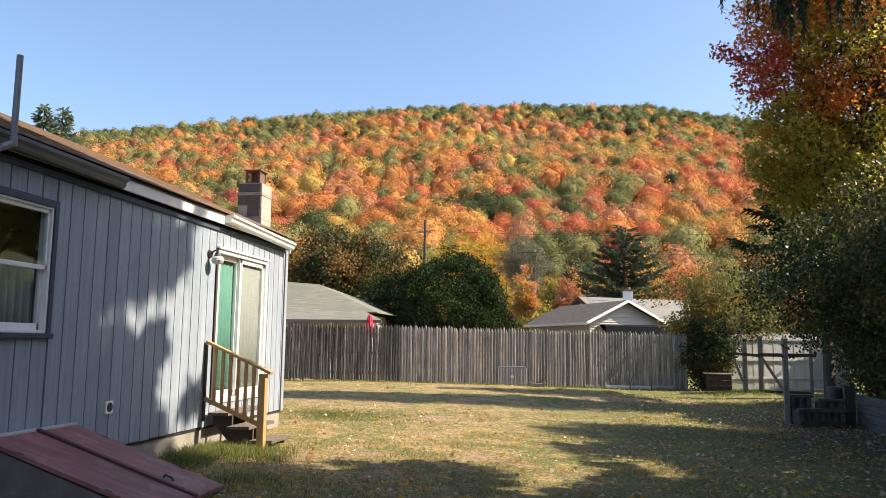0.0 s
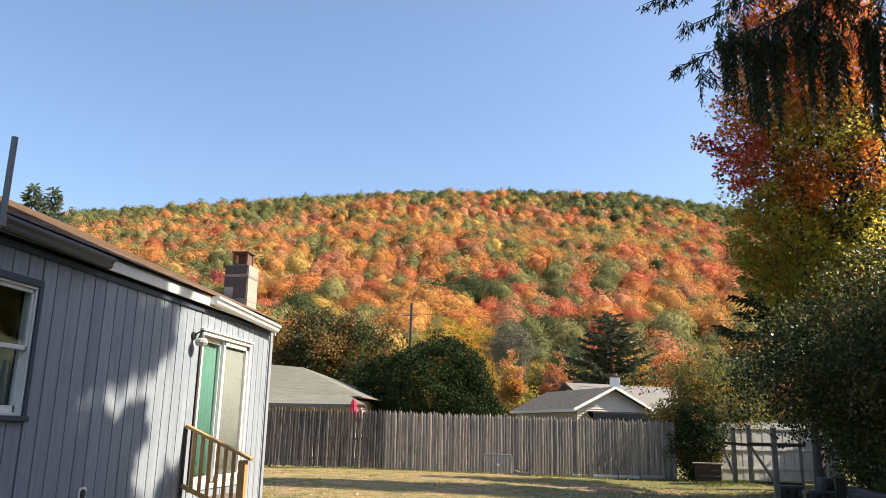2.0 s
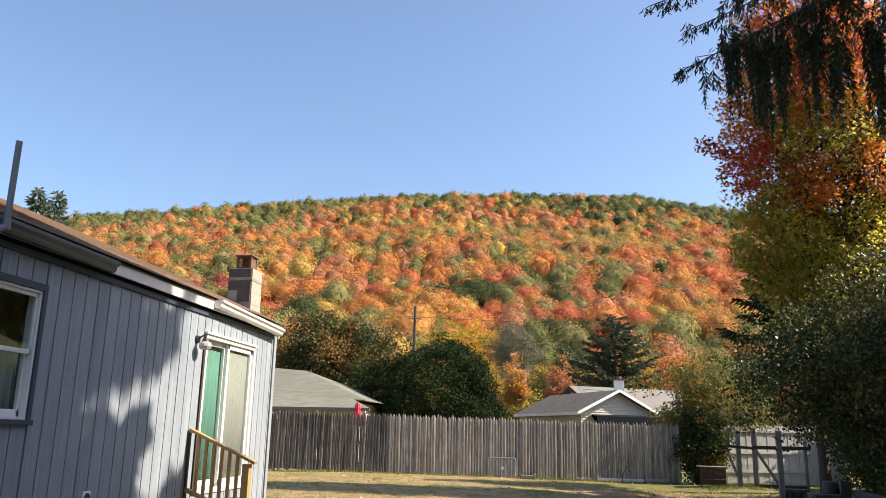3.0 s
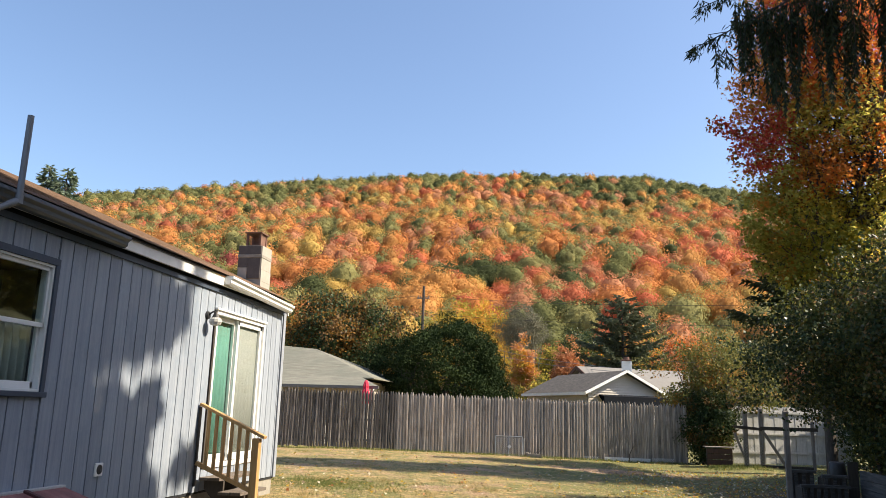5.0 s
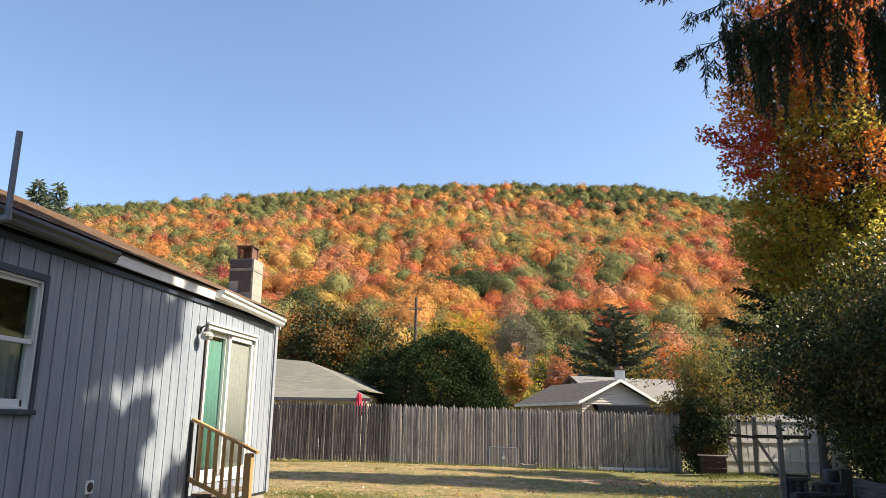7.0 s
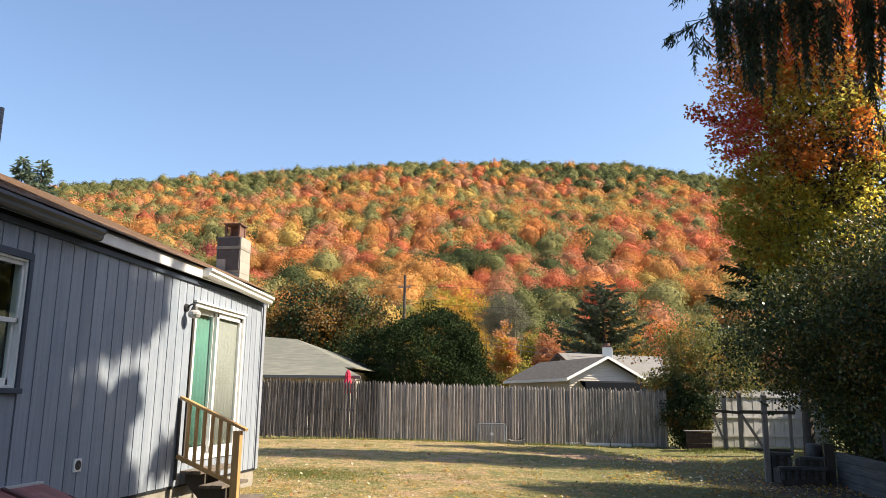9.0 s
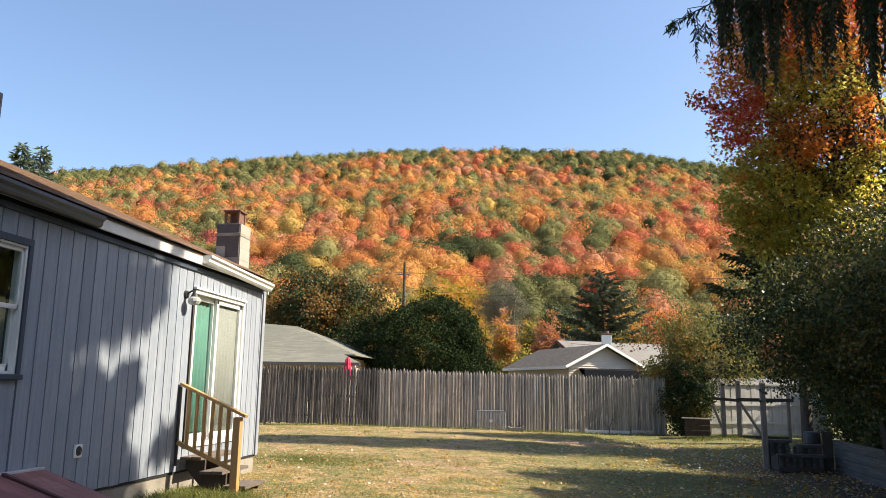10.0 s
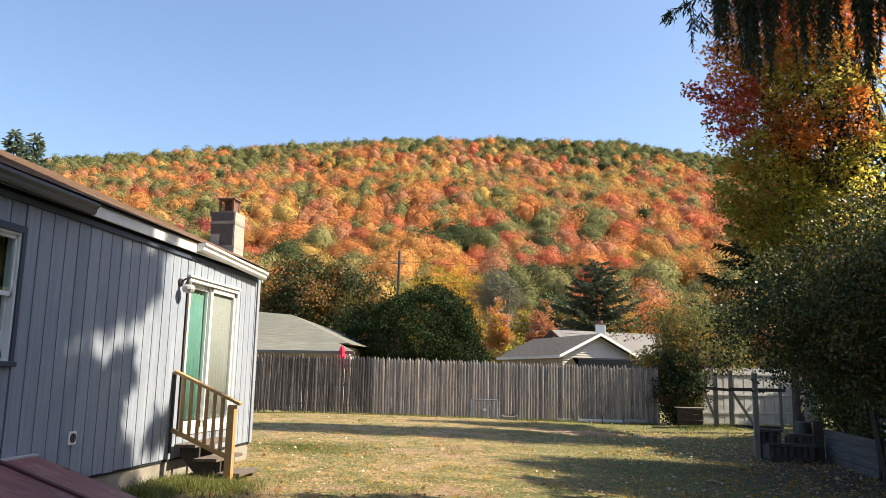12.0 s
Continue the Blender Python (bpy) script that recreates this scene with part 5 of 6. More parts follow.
def drape(top, length, spread, strands):
    """A bundle of long branchlets that hang from a bough."""
    for _ in range(strands):
        a = Vector(top) + Vector((rnd.gauss(0, spread), rnd.gauss(0, spread * 2), rnd.uniform(-0.1, 0.1)))
        ln = length * rnd.uniform(0.3, 1.0)
        way = Vector((rnd.gauss(0, 0.05), rnd.gauss(0, 0.05), -1)).normalized()
        limb(v, f, [a, a + way * ln], [0.006, 0.002], 3)
        n = int(ln / 0.036)
        for j in range(n):
            for sd in range(5):
                w = (way + Vector((rnd.gauss(0, 0.55), rnd.gauss(0, 0.55), 0.1))).normalized()
                spray(lv, lf, a + way * ln * (j + rnd.random()) / n, w, 0.092 * rnd.uniform(0.7, 1.3) * (1.15 - 0.5 * j / n), 0.009, rng)


# boughs that reach into view
for root_z, tip, sag, lets, drop in ((7.9, (1.13, 8.2, 6.44), -0.1, 90, 0.42), (7.6, (1.5, 8.3, 6.12), -0.15, 70, 0.4), (7.3, (4.1, 9.0, 6.5), -0.1, 66, 1.1), (7.1, (1.34, 8.2, 5.56), -0.27, 90, 0.46), (7.2, (1.85, 7.9, 6.25), -0.2, 66, 1.0), (7.0, (2.2, 8.4, 6.05), -0.2, 66, 1.2),
                                     (7.0, (2.6, 8.0, 6.15), -0.15, 66, 1.2), (6.9, (2.9, 8.7, 6.2), -0.15, 66, 1.3), (6.8, (3.3, 8.1, 6.0), -0.1, 66, 1.3), (7.5, (2.9, 7.7, 6.6), -0.1, 66, 1.3), (6.7, (3.7, 8.4, 5.9), 0.0, 70, 1.05)):
    hanging_bough(SPRUCE + Vector((0, 0, root_z)), tip, sag, lets, drop, 0.034, 0.0085, 0.085, True)
for x, y, z, low_, strands in ((2.0, 8.2, 6.0, 4.95, 9), (2.25, 8.3, 5.9, 4.78, 8), (2.45, 8.2, 5.9, 4.75, 10), (2.8, 8.1, 5.95, 4.85, 9), (3.16, 8.4, 5.9, 5.0, 10), (3.45, 8.1, 5.9, 4.58, 12), (3.75, 8.3, 5.9, 4.5, 10), (1.78, 8.2, 5.62, 5.17, 3)):
    drape((x, y, z), z - low_, 0.075, int(strands * 1.5))
# the rest of the crown
rnd, rng = random.Random(34), np.random.default_rng(34)
z = 4.6
while z < 20.0:
    reach = 4.3 * (1 - (z - 4) / 17) ** 0.8 + 0.2
    for j in range(6 if 8.8 < z < 11.4 else 10 if 7.5 < z < 14 else 7):
        az = rnd.uniform(0, 2 * math.pi)
        r = reach * rnd.uniform(0.7, 1.1)
        tip = SPRUCE + Vector((r * math.cos(az), r * math.sin(az), z - 0.5))
        if tip.x < 4.6 and z < 7.6 and tip.y > 6.5:
            continue
        hanging_bough(SPRUCE + Vector((0, 0, z)), tip, 0.3, int((5.5 if 8.8 < z < 11.4 else 8) * r), 0.8, 0.25, 0.06, 0.36)
    z += 0.62
part("trunk", raw_mesh("trunk", np.array(v), [np.array(f)], [BARK], smooth=True), None, big)
part("crown", raw_mesh("crown", np.array(lv), [np.array(lf)], [NEEDLE]), None, big)

# unseen spruces added beside and behind the yard to block sun and sky
for k, (x, y, h, r) in enumerate(((9.2, 3.6, 21, 4.6), (8.2, -0.8, 18, 4.2), (5.5, -5.5, 17, 4.2), (11.5, 9.5, 9.5, 3.2), (13.2, 16.2, 8.0, 2.8), (12.4, 12.8, 10, 2.8), (14.5, 6.5, 13.5, 4.0), (14.2, 21.6, 17.5, 3.8), (10.2, 12.2, 9.0, 2.6))):
    conifer("spruce_tree", (x, y, ground_z(x, y)), h, r, NEEDLE, "unseen tall dark spruce added to shade the yard", 60 + k, droop=0.25, twig=0.6, width=0.105, whorl=0.6, density=0.72, low=0.12, taper=0.75)

# trees and shrubs behind the fence
tree("yew_hedge", (-6.2, 36.5, 0.2), 5.5, 0.2, ((-5.85, 36.5, 2.85), (3.5, 2.8, 3.35)), [YEW], 0.05, 1200, 80, "broad dark green yew bush behind the fence", 31, "bush", limbs=20, stems=4, clump_r=0.42, hollow=0.72, long=2.4)
tree("oak_tree", (-14.4, 48, 0.2), 9.4, 0.22, ((-14.3, 48, 5.4), (4.6, 3.6, 3.9)), [LEAF_BROWN, LEAF_GREEN, LEAF_DARK, OAK_LEAF, LEAF_DARK], 0.12, 700, 84, "oak turning from dull green to brown", 32, limbs=30, clump_r=0.9, through_gap=0.15)
conifer("pine_tree", (4.1, 61, 0.2), 10.6, 5.0, NEEDLE_PINE, "dark green pine with open tiers of branches", 33, droop=0.03, twig=0.55, width=0.07, whorl=0.62, density=1.25, ragged=0.6, taper=0.6, lift=0.2, low=0.1, sides=9)
for x, y, h, r, mats, seed, label in ((-11.8, 84, 14.8, 5.2, [LEAF_YELLOW, LEAF_OLIVE, LEAF_OLIVE], 41, "yellow autumn tree beyond the houses"),
                                      (-8.6, 80, 13.8, 3.6, [LEAF_AMBER, LEAF_OLIVE, LEAF_YELLOW], 42, "golden autumn tree beyond the houses"),
                                      (-0.2, 66, 7.8, 1.2, [LEAF_SALMON, LEAF_RUSSET, LEAF_SALMON], 43, "salmon-orange young tree behind the garage"),
                                      (-3.6, 64, 7.8, 1.1, [LEAF_SALMON, LEAF_AMBER, LEAF_OLIVE], 44, "pale orange young tree behind the yew"),
                                      (1.9, 92, 12.5, 3.6, [LEAF_DARK, LEAF_GREEN], 45, "dark green tree beyond the houses"),
                                      (6.2, 80, 11.0, 4.2, [LEAF_AMBER, LEAF_OLIVE, LEAF_RUSSET, LEAF_GREEN], 46, "amber autumn tree beyond the pine"),
                                      (9.5, 46, 6.2, 2.9, [BUSH_LEAF, LEAF_GREEN, LEAF_DARK], 47, "dull green tree behind the fence end"),
                                      (12.0, 62, 8.5, 3.6, [BUSH_LEAF, LEAF_GREEN, LEAF_BROWN], 48, "dull green tree behind the fence end"),
                                      (-20, 78, 11.5, 4.2, [LEAF_GREEN, LEAF_OLIVE], 49, "green tree beyond the houses"),
                                      (-25, 70, 9.5, 4.2, [LEAF_OLIVE, LEAF_GREEN], 50, "olive tree beyond the houses"),
                                      (-2.0, 96, 11.0, 3.5, [LEAF_GREEN, LEAF_OLIVE], 51, "green tree beyond the houses"),
                                      (-1.5, 57, 4.4, 2.6, [BUSH_LEAF, LEAF_GREEN, LEAF_OLIVE, LEAF_BROWN], 52, "brown brush behind the garage"),
                                      (13, 88, 11.5, 4.0, [LEAF_SALMON, LEAF_ORANGE], 53, "russet autumn tree beyond the pine")):
    tree("autumn_tree", (x, y, 0.2), h, 0.16, ((x, y, h * 0.58), (r, r, h * 0.42)), mats, 0.15 if y > 70 else 0.1, 260, 48 if y > 70 else 64, label, seed, limbs=18, clump_r=0.85 if y > 70 else 0.5, through_gap=0.1 if y > 70 else 0.4, rough_edge=1.0 if y > 70 else 1.9)
tree("bare_tree", (-4.5, 74, 0.2), 11.7, 0.16, ((-4.5, 74, 9.3), (2.7, 2.4, 2.7)), [TWIG_GREY], 0.06, 460, 60, "grey tree that has dropped its leaves", 54, limbs=130, stems=5, bark=TWIG_GREY, clump_r=0.5)
conifer("far_spruce", (-35.3, 46, 0.2), 17.2, 4.6, NEEDLE_BLUE, "blue-green spruce rising behind the house", 55, droop=0.0, twig=0.5, width=0.07, whorl=0.5, low=0.5, lift=0.25, taper=0.7)
conifer("far_spruce", (-33.9, 46, 0.2), 17.0, 4.4, NEEDLE_BLUE, "blue-green spruce rising behind the house", 56, droop=0.0, twig=0.5, width=0.07, whorl=0.5, low=0.5, lift=0.25, taper=0.7)

# ---- the wooded hillside ----
rng, rnd = np.random.default_rng(77), random.Random(77)
# Aerial haze is mixed into these leaf colours: paled, greyed and lifted.
HAZED_HILL_LEAVES = (("orange", (0.56, 0.225, 0.07)), ("amber", (0.55, 0.275, 0.085)), ("yellow", (0.50, 0.34, 0.095)), ("red", (0.55, 0.165, 0.08)), ("wine", (0.34, 0.09, 0.07)),
               ("russet", (0.49, 0.225, 0.115)), ("olive", (0.27, 0.25, 0.095)), ("green", (0.185, 0.19, 0.07)), ("dark_green", (0.08, 0.095, 0.034)))
WOODS = [foliage("hill_" + k, [(0.0, tuple(x * 0.74 for x in c)), (0.5, c), (1.0, tuple(min(0.8, x * 1.22) for x in c))], 0.36, 0.85, 0.05, 0.2, 0.1, 0.25) for k, c in [(k, tuple(x * 0.92 + 0.006 for x in c)) for k, c in HAZED_HILL_LEAVES]]


def crown_shape(seed, clumps, size, core_fine):
    """One crown of unit radius made of puffs: a low core without its hidden underside, and leaf sprays all over it."""
    g = np.random.default_rng(seed)
    puffs = [Vector(p) for p in unit(g.normal(size=(17, 3)) + np.array([0, 0, 0.35]))]

    def skin(fine):
        bm = bmesh.new()
        bmesh.ops.create_icosphere(bm, subdivisions=fine, radius=1.0)
        bmesh.ops.delete(bm, geom=[q for q in bm.verts if q.co.z < -0.45], context="VERTS")
        for q in bm.verts:
            d = q.co.normalized()
            near = max(d.dot(b) for b in puffs)
            k = 0.74 + 0.26 * max(0.0, (near - 0.62) / 0.38) ** 0.7 + 0.24 * noise.noise(d * 1.5 + Vector((seed * 3.1, 0, 0))) + 0.10 * noise.noise(d * 4.5 + Vector((0, seed * 2.3, 0)))
            q.co = d * k
        bm.verts.index_update()
        out = np.array([tuple(q.co) for q in bm.verts]), np.array([[q.index for q in t.verts] for t in bm.faces])
        bm.free()
        return out
    lvv, lff = spray_quads(*skin(3), clumps, size, g)
    core, tri = skin(core_fine)
    return core * 0.82, tri, lvv, lff


SHAPES = [crown_shape(i, 1000, 0.08, 2) for i in range(9)]
MID_SHAPES = [crown_shape(i, 310, 0.116, 1) for i in range(9)]
FAR_SHAPES = [crown_shape(i, 140, 0.158, 1) for i in range(9)]


def wood_kind(u, d, r):
    """Which leaf colour grows here: drifts of red and orange with green runs, greener along the crest and to one side."""
    s, k = u / d, (d - 130) / 400
    if (u - 8) ** 2 / 130 + (d - 209) ** 2 / 80 < 1 or (u + 34) ** 2 / 36 + (d - 185) ** 2 / 40 < 1:
        return 8
    if abs(u + 66) < 6 and abs(d - 230) < 6:
        return 4
    a = noise.noise(Vector((u * 0.016, d * 0.016, 1)))
    b = noise.noise(Vector((u * 0.02, d * 0.02, 9)))
    b += 0.06 * (k < 0.5) * min(1, max(0, s + 0.1) * 5)
    green = 0.27 + 0.6 * max(0, k - 0.64) / 0.36 + 1.6 * max(0, s - 0.05) * k ** 3 + 0.45 * max(0, -s - 0.1) + 0.5 * max(0, -a) + 0.2 * (k < 0.1)
    if r.random() < green:
        return r.choice((7, 8, 8, 7) if s > 0.08 else (6, 7, 7, 7, 8)) if k > 0.7 else r.choice((6, 6, 6, 7, 7, 7, 7, 8))
    if s < -0.16 and r.random() < 0.6:
        return r.choice((0, 1, 0, 5, 1, 5, 6, 2))
    if b > 0.2:
        return r.choice((3, 3, 3, 0, 0, 5, 5, 1))
    if b < -0.12:
        return r.choice((1, 1, 2, 0, 2, 2, 6))
    return r.choice((0, 0, 5, 5, 1, 3, 5, 2, 0, 3) if s > 0.06 else (0, 0, 0, 1, 1, 5, 5, 2, 2, 3))


V, T, Q, ST, SQ = [], [], [], [], []
count = 0
d = 132.0
while d < 536:
    step = 5.6 + 2.2 * (d / 530)
    u = -0.61 * d - 10 + rnd.random() * step
    while u < 0.61 * d + 10:
        uu, dd = u + rnd.uniform(-2.2, 2.2), d + rnd.uniform(-2.6, 2.6)
        x, y = hill_xy(uu, dd)
        kind = wood_kind(uu, dd, rnd)
        r = rnd.uniform(2.8, 5.3) * (1.12 if kind in (0, 1, 5) else 1.0)
        r *= 1.3 if kind == 8 and dd < 230 else 1.0
        tall = rnd.uniform(0.85, 1.3) if kind != 8 else rnd.uniform(0.8, 1.05)
        zz = hill_z(uu, dd) + 4.5 + rnd.uniform(-1.2, 2.2)
        core, tri, lvv, lff = (SHAPES if dd < 220 else MID_SHAPES if dd < 370 else FAR_SHAPES)[rnd.randrange(9)]
        t = rnd.uniform(0, 2 * math.pi)
        turn = np.array([[math.cos(t), -math.sin(t), 0], [math.sin(t), math.cos(t), 0], [0, 0, 1]]).T
        m = turn * np.array([r * rnd.uniform(0.78, 1.2), r * rnd.uniform(0.8, 1.15), r * tall])
        at = np.array([x, y, zz])
        V += [core @ m + at, lvv @ m + at]
        T.append(tri + count)
        count += len(core)
        Q.append(lff + count)
        count += len(lvv)
        ST.append(np.full(len(tri), kind))
        SQ.append(np.full(len(lff), kind))
        u += step * rnd.uniform(0.8, 1.2)
    d += step * 0.92
cores = sum(len(t) for t in T)
me = raw_mesh("hillside_woods", np.concatenate(V), [np.concatenate(T), np.concatenate(Q)], WOODS, [np.concatenate(ST), np.concatenate(SQ)])
flags = np.zeros(len(me.polygons), bool)
flags[:cores] = True
me.polygons.foreach_set("use_smooth", flags)
tagged(new("hillside_woods", me), "wooded hillside in full orange, red and green autumn colour", "woods", kind="stuff")
del V, T, Q, ST, SQ

# ---- picket fence ----
FA, FB = Vector((-14.2, 24.9, 0)), Vector((3.97, 27.94, 0))
fence_way = (FB - FA).normalized()
fence_out = Vector((fence_way.y, -fence_way.x, 0))


def fence_base(s):
    """Foot and top of the fence, s metres from its hidden end."""
    return 0.33 - 0.016 * max(0, s - 4.6), 2.19 - 0.0145 * max(0, s - 4.6)


FLEN = (FB - FA).length
fence = thing("picket_fence", (FA + FB) / 2, "weathered grey-brown stockade fence of pointed pickets", "fence")
for i in range(9):
    s = min(FLEN - 0.05, 0.05 + i * 2.32)
    p = FA + fence_way * s - fence_out * 0.10
    lo, hi = fence_base(s)
    bm = bmesh.new()
    span(bm, (p.x - 0.045, p.y - 0.045, lo - 0.4), (p.x + 0.045, p.y + 0.045, hi - 0.08), 0.005)
    part("post", bm, GREY_WOOD, fence)
for i in range(8):
    for h in (0.28, 0.95, 1.6):
        s0, s1 = 0.05 + i * 2.32, min(FLEN, 0.05 + (i + 1) * 2.32)
        bm = bmesh.new()
        a, b = FA + fence_way * s0 - fence_out * 0.035, FA + fence_way * s1 - fence_out * 0.035
        a.z, b.z = fence_base(s0)[0] + h, fence_base(s1)[0] + h
        beam(bm, a, b, 0.035, 0.07)
        part("rail", bm, GREY_WOOD, fence)


def picket_mesh(w, tip, paint):
    """A half-round picket one metre tall to the shoulder, with a point."""
    bm = bmesh.new()
    low = [(-w, 0, 0), (w, 0, 0), (w * 0.75, -0.014, 0), (0, -0.02, 0), (-w * 0.75, -0.014, 0)]
    a = [bm.verts.new(p) for p in low]
    b = [bm.verts.new((p[0], p[1], 1.0)) for p in low]
    c = [bm.verts.new((p[0] * 0.16, p[1] * 0.5, 1.0 + tip)) for p in low]
    for p, q in ((a, b), (b, c)):
        for i in range(5):
            bm.faces.new((p[i], p[(i + 1) % 5], q[(i + 1) % 5], q[i]))
    bm.faces.new(c)
    bm.faces.new(a[::-1])
    return plain("picket", bm, paint)


rnd = random.Random(5)
kinds, old_kinds = [[picket_mesh(w, t, paint) for w, t in ((0.0465, 0.07), (0.0455, 0.06), (0.048, 0.065), (0.045, 0.075))] for paint in (PICKET, OLD_PICKET)]
s = 0.06
while s < FLEN:
    lo, hi = fence_base(s)
    p = FA + fence_way * s + fence_out * (0.012 + rnd.uniform(-0.004, 0.006))
    ob = new("picket", rnd.choice(old_kinds if s < 8.5 else kinds))
    wide = 1.2 if s > 8.5 else 1.0
    ob.matrix_basis = Matrix.Translation((p.x, p.y, lo + rnd.uniform(-0.02, 0.03))) @ Matrix.Rotation(math.atan2(fence_way.y, fence_way.x) + rnd.gauss(0, 0.03), 4, "Z") @ Matrix.Rotation(rnd.gauss(0, 0.006), 4, "Y") \
        @ Matrix.Diagonal((wide * rnd.uniform(0.98, 1.05), 1, (hi - lo - 0.06) * rnd.uniform(0.985, 1.012), 1))
    hold(ob, fence)
    s += 0.1 if s > 8.5 else 0.096 + rnd.uniform(0, 0.009)


# ---- things along the fence ----
def slab(name, lo, hi, material, parent, bevel=0.004, label=""):
    bm = bmesh.new()
    span(bm, lo, hi, bevel)
    return part(name, bm, material, parent, label)


def stick(name, a, b, w, h, material, parent, bevel=0.003):
    bm = bmesh.new()
    beam(bm, a, b, w, h, bevel)
    return part(name, bm, material, parent)


def tube(name, a, b, r, material, parent, seg=8):
    bm = bmesh.new()
    rod(bm, a, b, r, seg=seg)
    return part(name, bm, material, parent)


def wire_mesh(origin, ux, uz, w, h, cell, r, material, parent, name="wire_mesh"):
    """Diamond wire netting over a rectangle, in one piece."""
    v, f = [], []
    o, ux, uz = Vector(origin), Vector(ux), Vector(uz)
    out = ux.cross(uz).normalized()
    for sgn in (1, -1):
        n = int((w + h) / cell)
        for i in range(n + 1):
            c = i * cell
            a0, a1 = max(0, c - h), min(w, c)
            if a1 - a0 < 0.01:
                continue
            p = [(a0, c - a0), (a1, c - a1)]
            if sgn < 0:
                p = [(w - x, z) for x, z in p]
            pts = [o + ux * x + uz * z + out * r * sgn for x, z in p]
            limb(v, f, pts, [r, r], 4)
    return part(name, raw_mesh(name, np.array(v), [np.array(f)], [material]), None, parent)


panel = thing("wire_gate_panel", (-2.0, 26.72, 0.2), "small galvanised chain-link gate panel leaning on the fence", "gate panel")
gx0, gx1, gz0, gz1 = -2.43, -1.53, 0.2, 0.83
for a, b in (((gx0, gz0), (gx0, gz1)), ((gx1, gz0), (gx1, gz1)), ((gx0, gz1), (gx1, gz1)), ((gx0, gz0), (gx1, gz0)), (((gx0 + gx1) / 2, gz0), ((gx0 + gx1) / 2, gz1))):
    tube("tube", (a[0], 26.68 + (a[1] - gz0) * 0.15, a[1]), (b[0], 26.68 + (b[1] - gz0) * 0.15, b[1]), 0.02, GALV, panel)
wire_mesh((gx0, 26.675, gz0), (1, 0, 0), Vector((0, 0.15, 1)).normalized(), gx1 - gx0, gz1 - gz0, 0.06, 0.0065, GALV, panel)
bm = bmesh.new()
box(bm, (-1.96, 26.70, 0.5), (0.1, 0.008, 0.1), Matrix.Rotation(radians(45), 3, "Y"))
part("tag", bm, WHITE, panel, "white diamond tag")
tube("latch_post", (gx1 + 0.05, 26.7, 0.2), (gx1 + 0.05, 26.76, 0.78), 0.016, GALV, panel)

trough = thing("stone_trough", (-1.12, 26.8, 0.18), "low dark stone trough with a few sticks", "planter")
bm = bmesh.new()
prism(bm, [(-0.24, 0, 0), (0.24, 0, 0), (0.28, 0, 0.17), (0.22, 0, 0.17), (0.19, 0, 0.13), (-0.19, 0, 0.13), (-0.22, 0, 0.17), (-0.28, 0, 0.17)], (-1.12, 26.66, 0.16), (-1.12, 26.88, 0.16))
part("basin", bm, CONCRETE, trough)
for k in range(4):
    tube("stick", (-1.2 + 0.05 * k, 26.76, 0.28), (-1.3 + 0.16 * k, 26.74, 0.46 + 0.05 * (k % 2)), 0.008, BARK, trough, 5)

skirt = thing("fence_skirt", (2.4, 27.55, 0.05), "white board and lattice strips along the fence foot", "skirting")
for s0, s1 in ((15.6, 17.15),):
    a, b = FA + fence_way * s0 + fence_out * 0.06, FA + fence_way * s1 + fence_out * 0.06
    stick("board", (a.x, a.y, 0.19), (b.x, b.y, 0.17), 0.02, 0.12, WHITE, skirt)
for s0, w in ((14.9, 0.5), (17.2, 0.75)):
    a = FA + fence_way * s0 + fence_out * 0.05
    wire_mesh((a.x, a.y, 0.11), fence_way, (0, 0, 1), w, 0.14, 0.07, 0.008, WHITE, skirt, "lattice")
twig = thing("fallen_branch", (2.1, 27.5, 0.1), "bare crooked branch leaning on the fence", "branch")
v, f = [], []
limb(v, f, [(2.0, 27.35, 0.08), (2.02, 27.42, 0.35), (2.12, 27.5, 0.55), (2.16, 27.55, 0.85)], [0.018, 0.015, 0.012, 0.005], 6)
limb(v, f, [(2.12, 27.5, 0.55), (2.26, 27.5, 0.72)], [0.01, 0.004], 5)
part("stem", raw_mesh("stem", np.array(v), [np.array(f)], [BARK]), None, twig)

# ---- the far side gate ----
for k, (x, y, top, w) in enumerate(((5.48, 26.0, 1.86, 0.12), (5.95, 26.0, 1.95, 0.12), (4.40, 17.0, 1.78, 0.10))):
    post = thing("gate_post", (x, y, 0.0), "weathered grey timber post of an old yard gate", "post", "gate posts")
    slab("post", (x - w / 2, y - w / 2, -0.2), (x + w / 2, y + w / 2, top), GREY_WOOD, post, 0.008)
    bm = bmesh.new()
    bmesh.ops.create_cone(bm, cap_ends=True, segments=4, radius1=w * 0.72, radius2=w * 0.3, depth=0.05, matrix=Matrix.Translation((x, y, top + 0.022)) @ Matrix.Rotation(radians(45), 4, "Z"))
    part("post_cap", bm, GREY_WOOD, post)
gate = thing("yard_gate", (6.2, 26.0, 0.1), "old timber gate frame with a diagonal brace and netting", "gate")
stick("rail", (5.12, 25.93, 1.39), (5.95, 25.92, 1.33), 0.05, 0.09, DARK_WOOD, gate)
stick("rail", (5.9, 25.92, 1.36), (7.6, 25.95, 1.36), 0.05, 0.11, DARK_WOOD, gate)
stick("brace", (5.95, 25.93, 1.33), (6.62, 25.93, 0.22), 0.05, 0.08, GREY_WOOD, gate)
stick("brace", (5.14, 25.94, 1.2), (5.4, 25.94, 0.5), 0.05, 0.07, GREY_WOOD, gate)
